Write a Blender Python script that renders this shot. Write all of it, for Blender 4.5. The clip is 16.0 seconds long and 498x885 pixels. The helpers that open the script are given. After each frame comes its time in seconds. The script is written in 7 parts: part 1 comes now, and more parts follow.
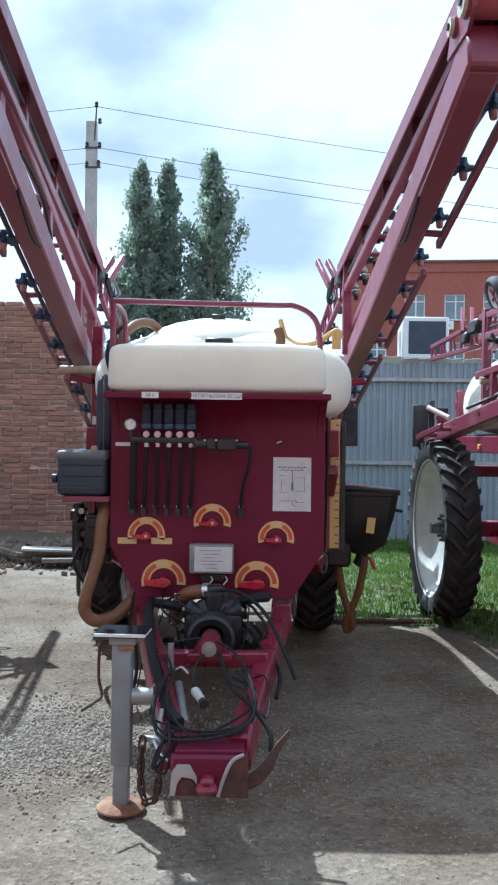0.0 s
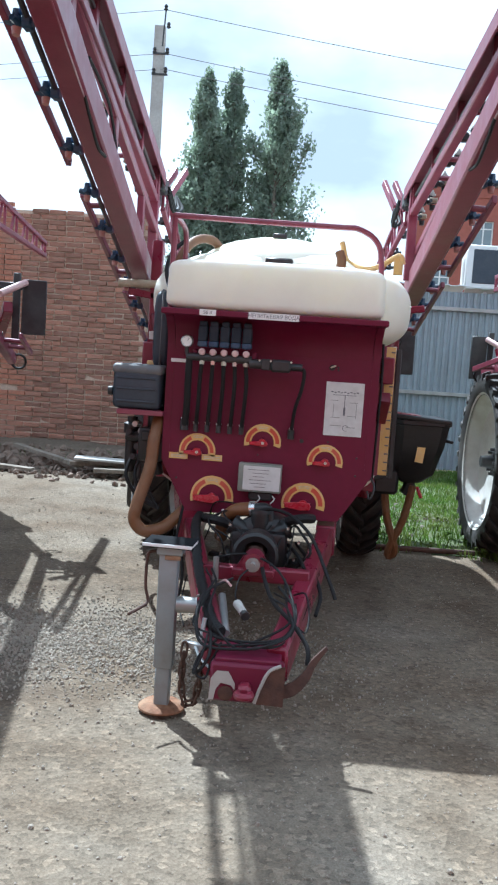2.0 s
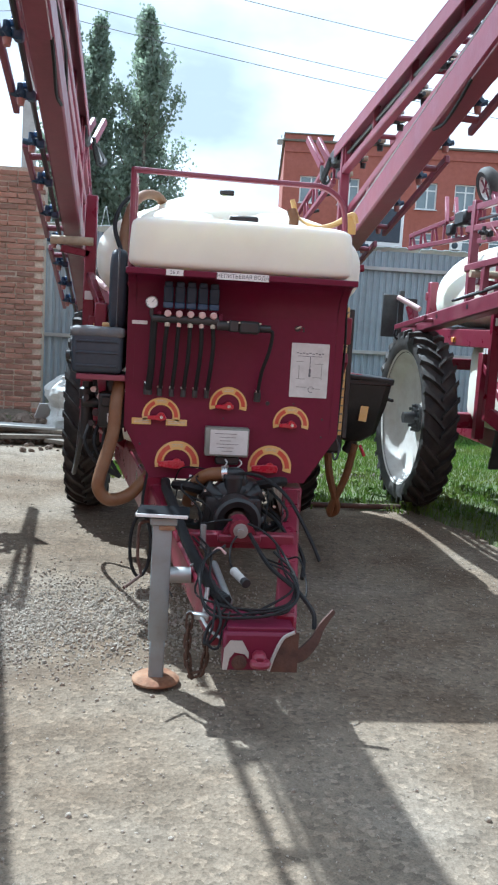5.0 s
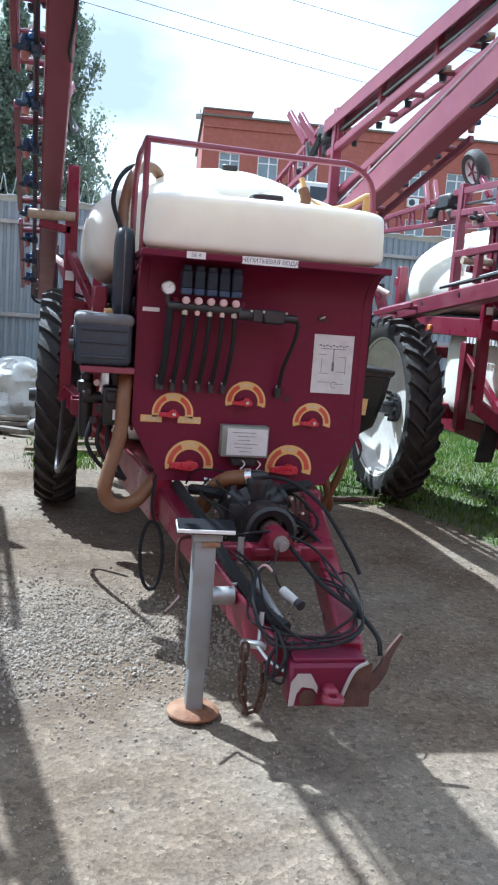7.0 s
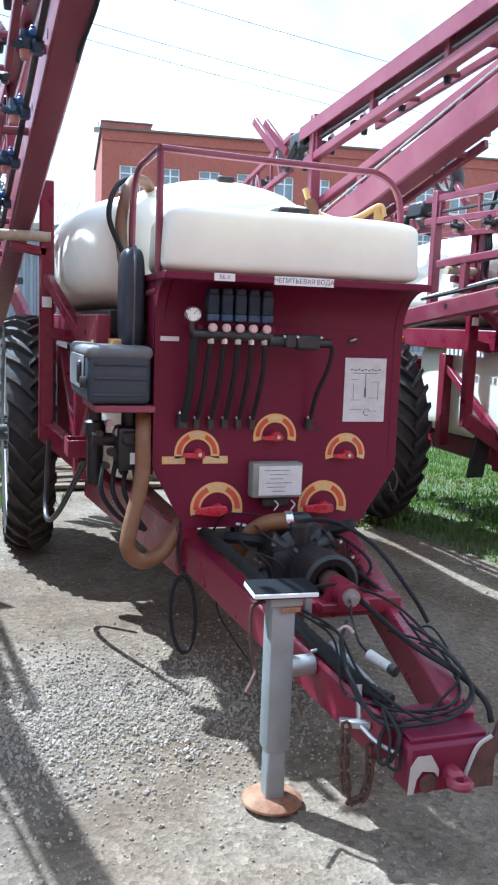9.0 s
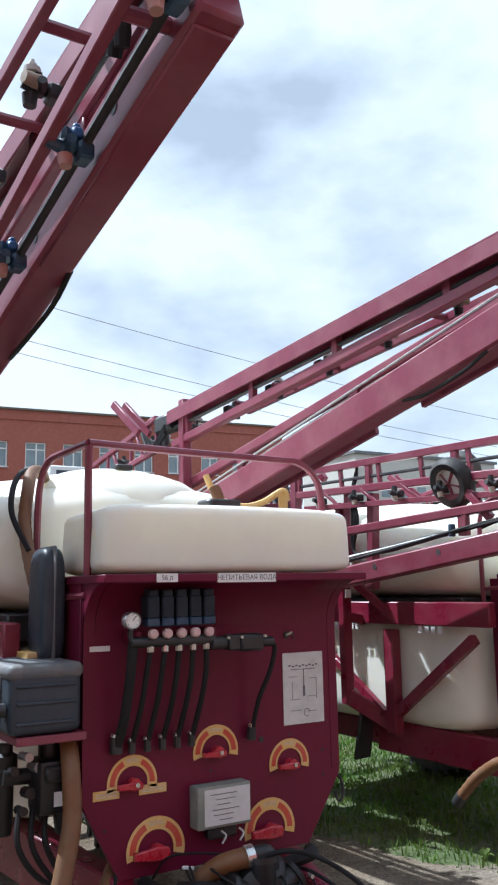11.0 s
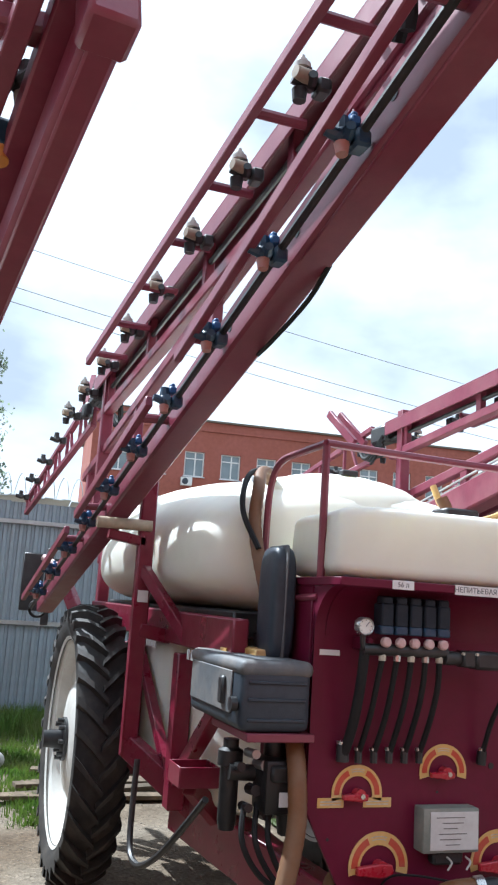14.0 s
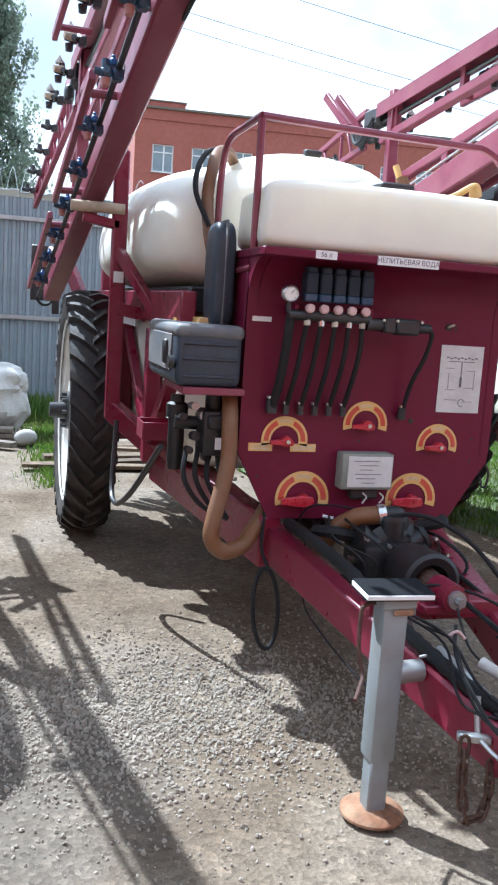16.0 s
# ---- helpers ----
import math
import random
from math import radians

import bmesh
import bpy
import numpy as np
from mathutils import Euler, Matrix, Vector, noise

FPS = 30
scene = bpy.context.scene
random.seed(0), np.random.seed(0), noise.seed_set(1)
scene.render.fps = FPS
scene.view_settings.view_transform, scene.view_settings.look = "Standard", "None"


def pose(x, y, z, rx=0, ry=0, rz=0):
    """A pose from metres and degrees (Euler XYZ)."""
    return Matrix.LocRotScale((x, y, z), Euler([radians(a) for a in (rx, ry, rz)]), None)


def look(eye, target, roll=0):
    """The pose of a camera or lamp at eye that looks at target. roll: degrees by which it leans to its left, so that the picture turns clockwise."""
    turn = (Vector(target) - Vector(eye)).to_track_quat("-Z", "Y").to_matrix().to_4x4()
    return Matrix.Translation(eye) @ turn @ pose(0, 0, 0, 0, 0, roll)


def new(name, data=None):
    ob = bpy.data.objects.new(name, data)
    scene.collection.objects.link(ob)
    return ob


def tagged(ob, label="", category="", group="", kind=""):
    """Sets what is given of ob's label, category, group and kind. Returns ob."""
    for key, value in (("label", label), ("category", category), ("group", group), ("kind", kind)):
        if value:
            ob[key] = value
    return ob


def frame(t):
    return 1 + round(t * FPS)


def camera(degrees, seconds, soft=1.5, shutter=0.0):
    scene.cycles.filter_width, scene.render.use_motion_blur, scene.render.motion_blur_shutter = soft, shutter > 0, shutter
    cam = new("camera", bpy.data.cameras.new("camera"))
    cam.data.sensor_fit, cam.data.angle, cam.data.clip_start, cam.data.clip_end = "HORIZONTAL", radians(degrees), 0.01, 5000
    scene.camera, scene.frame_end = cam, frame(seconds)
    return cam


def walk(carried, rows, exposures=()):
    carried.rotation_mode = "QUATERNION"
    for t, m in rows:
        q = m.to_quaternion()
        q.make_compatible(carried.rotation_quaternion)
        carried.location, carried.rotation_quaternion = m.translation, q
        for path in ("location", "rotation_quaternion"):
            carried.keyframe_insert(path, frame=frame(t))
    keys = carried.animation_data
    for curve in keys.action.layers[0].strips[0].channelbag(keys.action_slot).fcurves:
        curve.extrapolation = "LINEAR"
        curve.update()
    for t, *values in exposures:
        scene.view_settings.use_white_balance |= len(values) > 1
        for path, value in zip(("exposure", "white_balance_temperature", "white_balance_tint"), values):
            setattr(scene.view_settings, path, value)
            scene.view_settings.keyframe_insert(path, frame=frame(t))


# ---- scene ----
cam = camera(32.2, 16.0, soft=2.2)
METRES, EYE, TILT, LEAN, TURN = 4.02, 1.575, 0.0, -0.7, 0.0
ROWS = [
    (0.0, 0.0, 0.0, 0.0, -0.0, 0.0, 0.0),
    (0.5, -0.0008, -0.0054, 0.0007, 0.93, 1.19, -0.28),
    (1.0, -0.002, -0.0079, -0.0004, 1.87, 1.64, -1.1),
    (1.5, -0.0038, -0.0112, 0.0001, 3.11, -3.89, -2.9),
    (2.0, -0.0013, -0.0088, -0.0003, 3.54, -5.29, -3.07),
    (2.5, 0.0013, -0.0005, -0.0021, 3.59, -6.01, -2.59),
    (3.0, 0.0067, 0.0048, -0.0024, 3.72, -6.0, -2.01),
    (3.5, -0.0002, 0.0171, -0.0022, 4.48, -5.2, -2.4),
    (4.0, -0.0349, 0.0142, -0.0009, 3.24, -5.01, -2.69),
    (4.5, -0.0898, 0.0065, -0.0018, -1.39, -6.49, -2.42),
    (7.0, -0.261, 0.1292, 0.006, -11.16, -8.83, -3.56),
    (7.5, -0.2979, 0.1697, 0.0065, -12.63, -8.66, -2.22),
    (8.0, -0.3237, 0.2072, 0.0138, -13.84, -8.32, -1.52),
    (10.5, -0.4603, 0.3604, 0.0186, -28.2, -4.52, -1.86),
    (11.0, -0.4877, 0.3963, 0.0557, -31.49, 9.21, 1.72),
    (11.5, -0.5024, 0.417, 0.0591, -29.74, 16.37, 1.99),
    (12.0, -0.5096, 0.428, 0.0545, -25.57, 14.7, -0.02),
    (12.5, -0.5175, 0.4363, 0.0459, -20.98, 9.87, -1.99),
    (13.0, -0.5231, 0.447, 0.0378, -16.98, 4.65, -3.72),
    (13.5, -0.5269, 0.4494, 0.0308, -16.23, 4.35, -4.51),
    (14.0, -0.5214, 0.4329, 0.0418, -19.54, 10.35, -3.0),
    (14.5, -0.5161, 0.4291, 0.0463, -22.55, 9.15, -3.81),
    (15.0, -0.5094, 0.4163, 0.0248, -20.57, -0.61, -5.35),
    (15.5, -0.4708, 0.3695, 0.0139, -17.03, -5.97, -4.15),
    (16.0, -0.4305, 0.334, 0.0096, -15.97, -8.97, -3.12),
]
walk(cam, [(t, pose(0, 0, EYE, TILT, LEAN, TURN) @ pose(METRES * x, METRES * y, METRES * z, 90 + pitch, roll, yaw)) for t, x, y, z, yaw, pitch, roll in ROWS],
     exposures=[(0.0, 0.76, 5000, 2), (1.5, 0.92, 5150, 2), (4.7, 0.96, 5250, 2), (6.8, 1.02, 5150, 4), (8.2, 1.16, 5000, 4), (10.5, 1.42, 4950, 2), (11.0, 0.58, 5450, 6), (11.6, 0.62, 5500, 6), (12.5, 0.48, 5550, 6), (13.0, 0.74, 5600, 5), (13.5, 0.9, 5600, 5), (14.0, 0.84, 5500, 5), (14.5, 0.5, 5550, 6), (15.2, 0.90, 5250, 6), (16.0, 1.18, 5250, 6)])

# ---- light ----
SUN_DIR = Vector((0.425, -0.585, -1.0)).normalized()      # the way that the light goes
ELEV = math.asin(-SUN_DIR.z)
AZIM = math.atan2(-SUN_DIR.x, -SUN_DIR.y)               # from north (+y) towards east (+x)
world = bpy.data.worlds.new("sky")
scene.world = world
world.use_nodes = True
wn, wl = world.node_tree.nodes, world.node_tree.links
wn.clear()
w_out = wn.new("ShaderNodeOutputWorld")
w_bg = wn.new("ShaderNodeBackground")
w_sky = wn.new("ShaderNodeTexSky")
w_sky.sky_type = "NISHITA"
w_sky.sun_disc = False
w_sky.sun_elevation = ELEV
w_sky.sun_rotation = AZIM
w_sky.dust_density = 3.5
w_sky.air_density = 1.2
w_co = wn.new("ShaderNodeTexCoord")
w_map = wn.new("ShaderNodeMapping")
w_map.inputs["Scale"].default_value = (1.0, 1.0, 1.9)
w_no = wn.new("ShaderNodeTexNoise")
w_no.inputs["Scale"].default_value = 2.2
w_no.inputs["Detail"].default_value = 7.0
w_no.inputs["Roughness"].default_value = 0.55
w_ramp = wn.new("ShaderNodeValToRGB")
w_ramp.color_ramp.elements[0].position = 0.30
w_ramp.color_ramp.elements[0].color = (0.94, 0.94, 0.94, 1)
w_ramp.color_ramp.elements[1].position = 0.52
w_ramp.color_ramp.elements[1].color = (1, 1, 1, 1)
# clouds: thin bright veil with greyer bellies
w_no2 = wn.new("ShaderNodeTexNoise")
w_no2.inputs["Scale"].default_value = 3.4
w_no2.inputs["Detail"].default_value = 6.0
w_belly = wn.new("ShaderNodeValToRGB")
w_belly.color_ramp.elements[0].position = 0.46
w_belly.color_ramp.elements[0].color = (10.8, 11.2, 11.6, 1)
w_belly.color_ramp.elements[1].position = 0.68
w_belly.color_ramp.elements[1].color = (6.0, 6.5, 7.2, 1)
w_mix = wn.new("ShaderNodeMixRGB")
wl.new(w_co.outputs["Generated"], w_map.inputs["Vector"])
wl.new(w_map.outputs["Vector"], w_no.inputs["Vector"])
wl.new(w_map.outputs["Vector"], w_no2.inputs["Vector"])
wl.new(w_no.outputs["Fac"], w_ramp.inputs["Fac"])
wl.new(w_no2.outputs["Fac"], w_belly.inputs["Fac"])
wl.new(w_ramp.outputs["Color"], w_mix.inputs["Fac"])
wl.new(w_sky.outputs["Color"], w_mix.inputs["Color1"])
wl.new(w_belly.outputs["Color"], w_mix.inputs["Color2"])
wl.new(w_mix.outputs["Color"], w_bg.inputs["Color"])
w_bg.inputs["Strength"].default_value = 0.067
wl.new(w_bg.outputs["Background"], w_out.inputs["Surface"])

sun_data = bpy.data.lights.new("sun", "SUN")
sun_data.energy = 4.9
sun_data.angle = radians(0.6)
sun_data.color = (1.0, 0.965, 0.91)
sun = new("sun", sun_data)
sun.matrix_world = look((0, 0, 30), Vector((0, 0, 30)) + SUN_DIR)

# ---- materials ----
def material(name, colour, rough=0.5, metal=0.0, grain=0.0, grain_scale=60.0, dirt=None, dirt_amount=0.0, dirt_scale=3.0,
             bump=0.0, bump_scale=80.0, spec=0.5, vary=0.0, coat=0.0, trans=0.0, rough_vary=0.12, sub_surface=0.0):
    """A principled surface with grain, blotches of dirt and fine relief, at real size."""
    m = bpy.data.materials.new(name)
    m.use_nodes = True
    n, l = m.node_tree.nodes, m.node_tree.links
    p = n["Principled BSDF"]
    p.inputs["Roughness"].default_value = rough
    p.inputs["Metallic"].default_value = metal
    p.inputs["Specular IOR Level"].default_value = spec
    p.inputs["Coat Weight"].default_value = coat
    p.inputs["Coat Roughness"].default_value = 0.25
    p.inputs["Subsurface Weight"].default_value = 0.0
    if sub_surface:
        p.inputs["Subsurface Weight"].default_value = sub_surface
        p.inputs["Subsurface Radius"].default_value = (1.0, 0.93, 0.75)
        p.inputs["Subsurface Scale"].default_value = 0.18
    if trans:
        p.inputs["Transmission Weight"].default_value = trans
    co = n.new("ShaderNodeTexCoord")
    vec = co.outputs["Object"]
    big = n.new("ShaderNodeTexNoise")
    big.inputs["Scale"].default_value = dirt_scale
    big.inputs["Detail"].default_value = 6.0
    big.inputs["Roughness"].default_value = 0.62
    l.new(vec, big.inputs["Vector"])
    fine = n.new("ShaderNodeTexNoise")
    fine.inputs["Scale"].default_value = grain_scale
    fine.inputs["Detail"].default_value = 4.0
    l.new(vec, fine.inputs["Vector"])
    base = n.new("ShaderNodeRGB")
    base.outputs[0].default_value = (*colour, 1)
    last = base.outputs[0]
    if grain:
        hi = n.new("ShaderNodeMapRange")
        hi.inputs["From Min"].default_value, hi.inputs["From Max"].default_value = 0.3, 0.7
        hi.inputs["To Min"].default_value, hi.inputs["To Max"].default_value = 1 - grain, 1 + grain
        l.new(fine.outputs["Fac"], hi.inputs["Value"])
        mul = n.new("ShaderNodeVectorMath")
        mul.operation = "SCALE"
        l.new(last, mul.inputs[0])
        l.new(hi.outputs["Result"], mul.inputs["Scale"])
        last = mul.outputs[0]
    if vary:
        info = n.new("ShaderNodeObjectInfo")
        hi = n.new("ShaderNodeMapRange")
        hi.inputs["To Min"].default_value, hi.inputs["To Max"].default_value = 1 - vary, 1 + vary
        l.new(info.outputs["Random"], hi.inputs["Value"])
        mul = n.new("ShaderNodeVectorMath")
        mul.operation = "SCALE"
        l.new(last, mul.inputs[0])
        l.new(hi.outputs["Result"], mul.inputs["Scale"])
        last = mul.outputs[0]
    if dirt:
        r = n.new("ShaderNodeMapRange")
        r.inputs["From Min"].default_value, r.inputs["From Max"].default_value = 0.42, 0.72
        r.inputs["To Min"].default_value, r.inputs["To Max"].default_value = 0.0, dirt_amount
        l.new(big.outputs["Fac"], r.inputs["Value"])
        mix = n.new("ShaderNodeMixRGB")
        l.new(r.outputs["Result"], mix.inputs["Fac"])
        l.new(last, mix.inputs["Color1"])
        mix.inputs["Color2"].default_value = (*dirt, 1)
        last = mix.outputs["Color"]
    l.new(last, p.inputs["Base Color"])
    rr = n.new("ShaderNodeMapRange")
    rr.inputs["From Min"].default_value, rr.inputs["From Max"].default_value = 0.3, 0.7
    rr.inputs["To Min"].default_value = max(0.04, rough - rough_vary)
    rr.inputs["To Max"].default_value = min(1.0, rough + rough_vary)
    l.new(big.outputs["Fac"], rr.inputs["Value"])
    l.new(rr.outputs["Result"], p.inputs["Roughness"])
    if bump:
        bn = n.new("ShaderNodeTexNoise")
        bn.inputs["Scale"].default_value = bump_scale
        bn.inputs["Detail"].default_value = 5.0
        l.new(vec, bn.inputs["Vector"])
        b = n.new("ShaderNodeBump")
        b.inputs["Strength"].default_value = bump
        b.inputs["Distance"].default_value = 0.01
        l.new(bn.outputs["Fac"], b.inputs["Height"])
        l.new(b.outputs["Normal"], p.inputs["Normal"])
    return m


def thin_leaf(m, glow, share):
    """Lets part of the light through thin blades and leaves."""
    n, l = m.node_tree.nodes, m.node_tree.links
    p, out = n["Principled BSDF"], n["Material Output"]
    tr = n.new("ShaderNodeBsdfTranslucent")
    tint = n.new("ShaderNodeMixRGB")
    tint.blend_type = "MULTIPLY"
    tint.inputs["Fac"].default_value = 1.0
    l.new(p.inputs["Base Color"].links[0].from_socket, tint.inputs["Color1"])
    tint.inputs["Color2"].default_value = (*glow, 1)
    l.new(tint.outputs["Color"], tr.inputs["Color"])
    mix = n.new("ShaderNodeMixShader")
    mix.inputs["Fac"].default_value = share
    l.new(p.outputs["BSDF"], mix.inputs[1])
    l.new(tr.outputs["BSDF"], mix.inputs[2])
    l.new(mix.outputs["Shader"], out.inputs["Surface"])
    return m


DUST = (0.33, 0.28, 0.23)
RED = material("maroon_paint", (0.122, 0.005, 0.029), 0.42, grain=0.06, grain_scale=25, dirt=(0.13, 0.016, 0.038), dirt_amount=0.3, dirt_scale=4, bump=0.04, bump_scale=60, spec=0.32)
# Paler than the chassis red: dust, plus haze over the booms put into the colour.
RED_FRAME = material("dusty_hazed_maroon_frame_paint", (0.188, 0.027, 0.054), 0.42, grain=0.08, grain_scale=18, dirt=(0.27, 0.10, 0.115), dirt_amount=0.5, dirt_scale=5, bump=0.05, bump_scale=50, coat=0.12)
RED_WORN = material("worn_maroon_paint", (0.25, 0.035, 0.055), 0.5, grain=0.12, grain_scale=22, dirt=(0.20, 0.10, 0.06), dirt_amount=0.75, dirt_scale=9, bump=0.12, bump_scale=45)
WHITE_PLASTIC = material("cream_white_plastic_tank", (0.84, 0.835, 0.725), 0.5, grain=0.02, grain_scale=9, dirt=(0.70, 0.64, 0.52), dirt_amount=0.3, dirt_scale=1.8, bump=0.02, bump_scale=20, sub_surface=0.4)
BLACK_PLASTIC = material("black_plastic", (0.018, 0.019, 0.021), 0.42, grain=0.12, grain_scale=30, dirt=(0.09, 0.085, 0.08), dirt_amount=0.45, dirt_scale=6, bump=0.05)
RUBBER = material("black_rubber_hose", (0.010, 0.010, 0.011), 0.68, grain=0.1, grain_scale=40, spec=0.3, dirt=(0.035, 0.032, 0.03), dirt_amount=0.4, dirt_scale=8, bump=0.08, bump_scale=120)
TYRE = material("dusty_tyre_rubber", (0.022, 0.021, 0.021), 0.72, grain=0.15, grain_scale=35, dirt=(0.15, 0.13, 0.11), dirt_amount=0.5, dirt_scale=5, bump=0.15, bump_scale=70)
RIM = material("white_rim_paint", (0.72, 0.71, 0.67), 0.4, grain=0.03, grain_scale=20, dirt=(0.42, 0.36, 0.29), dirt_amount=0.5, dirt_scale=4)
GREY_BOX = material("slate_grey_plastic", (0.026, 0.038, 0.054), 0.5, grain=0.1, grain_scale=40, dirt=(0.085, 0.092, 0.10), dirt_amount=0.4, dirt_scale=5, bump=0.1, bump_scale=150)
GREY_LID = material("dusty_grey_plastic", (0.11, 0.12, 0.13), 0.6, grain=0.1, grain_scale=35, dirt=DUST, dirt_amount=0.55, dirt_scale=5, bump=0.1, bump_scale=150)
STEEL = material("galvanised_steel", (0.42, 0.43, 0.43), 0.45, 0.75, grain=0.15, grain_scale=14, dirt=(0.26, 0.24, 0.21), dirt_amount=0.6, dirt_scale=7, bump=0.06)
JACK_GREY = material("scuffed_grey_jack_paint", (0.27, 0.30, 0.31), 0.5, 0.3, grain=0.1, grain_scale=16, dirt=(0.16, 0.13, 0.10), dirt_amount=0.55, dirt_scale=8, bump=0.1)
RUST = material("rusty_steel", (0.19, 0.085, 0.04), 0.85, grain=0.3, grain_scale=30, dirt=(0.40, 0.28, 0.18), dirt_amount=0.7, dirt_scale=10, bump=0.3, bump_scale=90)
CHAIN = material("dark_rusty_chain", (0.085, 0.05, 0.035), 0.7, 0.4, grain=0.3, grain_scale=60, bump=0.2)
BROWN_HOSE = material("tan_ribbed_suction_hose", (0.165, 0.070, 0.024), 0.55, grain=0.1, grain_scale=25, dirt=(0.20, 0.13, 0.08), dirt_amount=0.6, dirt_scale=8, bump=0.06)
YELLOW = material("yellow_sticker", (0.66, 0.42, 0.13), 0.5, grain=0.05, dirt=(0.62, 0.46, 0.30), dirt_amount=0.5, dirt_scale=14)
STICKER_RED = material("orange_red_sticker", (0.50, 0.065, 0.03), 0.5, grain=0.06, dirt=(0.45, 0.2, 0.15), dirt_amount=0.35, dirt_scale=12)
LEVER_RED = material("bright_red_lever_plastic", (0.40, 0.010, 0.028), 0.3, grain=0.04, dirt=(0.5, 0.1, 0.1), dirt_amount=0.3, dirt_scale=20, coat=0.3)
PAPER = material("weathered_white_sheet", (0.62, 0.62, 0.60), 0.5, grain=0.03, dirt=(0.42, 0.41, 0.38), dirt_amount=0.6, dirt_scale=10)
LABEL = material("white_label", (0.74, 0.73, 0.72), 0.45, grain=0.02)
INK = material("grey_ink", (0.13, 0.13, 0.14), 0.6)
BOX_GREEN = material("grey_green_box", (0.20, 0.22, 0.19), 0.5, grain=0.08, dirt=(0.35, 0.33, 0.28), dirt_amount=0.5, dirt_scale=8)
BLUE = material("blue_plastic_fitting", (0.010, 0.042, 0.092), 0.4, grain=0.1, dirt=(0.12, 0.13, 0.14), dirt_amount=0.4, dirt_scale=25)
NAVY = material("dark_blue_valve_plastic", (0.010, 0.016, 0.026), 0.6, spec=0.3, grain=0.1, dirt=(0.06, 0.06, 0.065), dirt_amount=0.4, dirt_scale=18)
RED_CAP = material("faded_red_nozzle_cap", (0.40, 0.17, 0.15), 0.5, grain=0.1, dirt=(0.35, 0.25, 0.21), dirt_amount=0.5, dirt_scale=40)
PALE_CAP = material("pale_grey_nozzle_cap", (0.42, 0.40, 0.37), 0.55, grain=0.1, dirt=(0.25, 0.22, 0.19), dirt_amount=0.5, dirt_scale=40)
TAN_CAP = material("tan_filter_cup", (0.34, 0.27, 0.19), 0.55, grain=0.1, dirt=(0.22, 0.19, 0.15), dirt_amount=0.5, dirt_scale=40)
BLUE_VALVE = material("blue_valve_plastic", (0.016, 0.085, 0.24), 0.4, grain=0.1, dirt=(0.12, 0.13, 0.14), dirt_amount=0.3, dirt_scale=25)
BROWN_WOOD = material("rotten_brown_boards", (0.135, 0.095, 0.060), 0.9, grain=0.3, grain_scale=22, dirt=(0.06, 0.05, 0.03), dirt_amount=0.7, dirt_scale=5, bump=0.3, vary=0.3)
PINK = material("faded_pink_cap", (0.58, 0.38, 0.37), 0.5, grain=0.08, dirt=(0.6, 0.5, 0.44), dirt_amount=0.5, dirt_scale=40)
BRASS = material("dull_cream_fitting", (0.56, 0.52, 0.42), 0.5, grain=0.1, dirt=(0.2, 0.18, 0.14), dirt_amount=0.6, dirt_scale=40)
CREAM_ROLLER = material("cream_roller_plastic", (0.50, 0.42, 0.30), 0.55, grain=0.05, dirt=(0.3, 0.24, 0.18), dirt_amount=0.6, dirt_scale=12)
CHROME = material("bright_steel", (0.62, 0.62, 0.61), 0.28, 0.9, grain=0.06, dirt=(0.3, 0.28, 0.25), dirt_amount=0.4, dirt_scale=20)
GLASS_WHITE = material("white_dial", (0.78, 0.78, 0.74), 0.25, dirt=(0.6, 0.58, 0.5), dirt_amount=0.3, dirt_scale=30)
AMBER = material("amber_plastic", (0.62, 0.27, 0.05), 0.45, grain=0.1, dirt=(0.4, 0.25, 0.12), dirt_amount=0.4, dirt_scale=20)
WOOD = material("weathered_grey_boards", (0.20, 0.17, 0.135), 0.85, grain=0.25, grain_scale=22, dirt=(0.08, 0.065, 0.05), dirt_amount=0.6, dirt_scale=5, bump=0.3, vary=0.25)
CONCRETE = material("pale_concrete", (0.40, 0.385, 0.36), 0.9, grain=0.12, grain_scale=20, dirt=(0.22, 0.20, 0.18), dirt_amount=0.5, dirt_scale=2.5, bump=0.25, bump_scale=30)
FENCE = material("grey_blue_corrugated_steel", (0.27, 0.315, 0.355), 0.45, 0.15, grain=0.05, grain_scale=8, dirt=(0.20, 0.19, 0.18), dirt_amount=0.45, dirt_scale=1.6, bump=0.03, vary=0.06)
ROOF_WHITE = material("pale_galvanised_roofing", (0.62, 0.66, 0.68), 0.4, 0.3, grain=0.08, dirt=(0.4, 0.4, 0.4), dirt_amount=0.4, dirt_scale=3)
BRICK = material("old_red_brick", (0.265, 0.112, 0.070), 0.92, grain=0.22, grain_scale=35, dirt=(0.29, 0.20, 0.16), dirt_amount=0.8, dirt_scale=1.7, bump=0.35, bump_scale=45, vary=0.38)
MORTAR = material("sandy_mortar", (0.47, 0.36, 0.275), 0.95, grain=0.2, grain_scale=40, dirt=(0.19, 0.15, 0.12), dirt_amount=0.6, dirt_scale=1.5, bump=0.4, bump_scale=50)
FACADE = material("red_brick_facade", (0.31, 0.10, 0.075), 0.9, grain=0.12, grain_scale=3.0, dirt=(0.26, 0.085, 0.05), dirt_amount=0.5, dirt_scale=0.25)
WIN_FRAME = material("white_window_frame", (0.70, 0.70, 0.68), 0.45)
WIN_GLASS = material("window_glass", (0.16, 0.20, 0.22), 0.08, spec=0.8, dirt=(0.30, 0.35, 0.36), dirt_amount=0.6, dirt_scale=0.5)
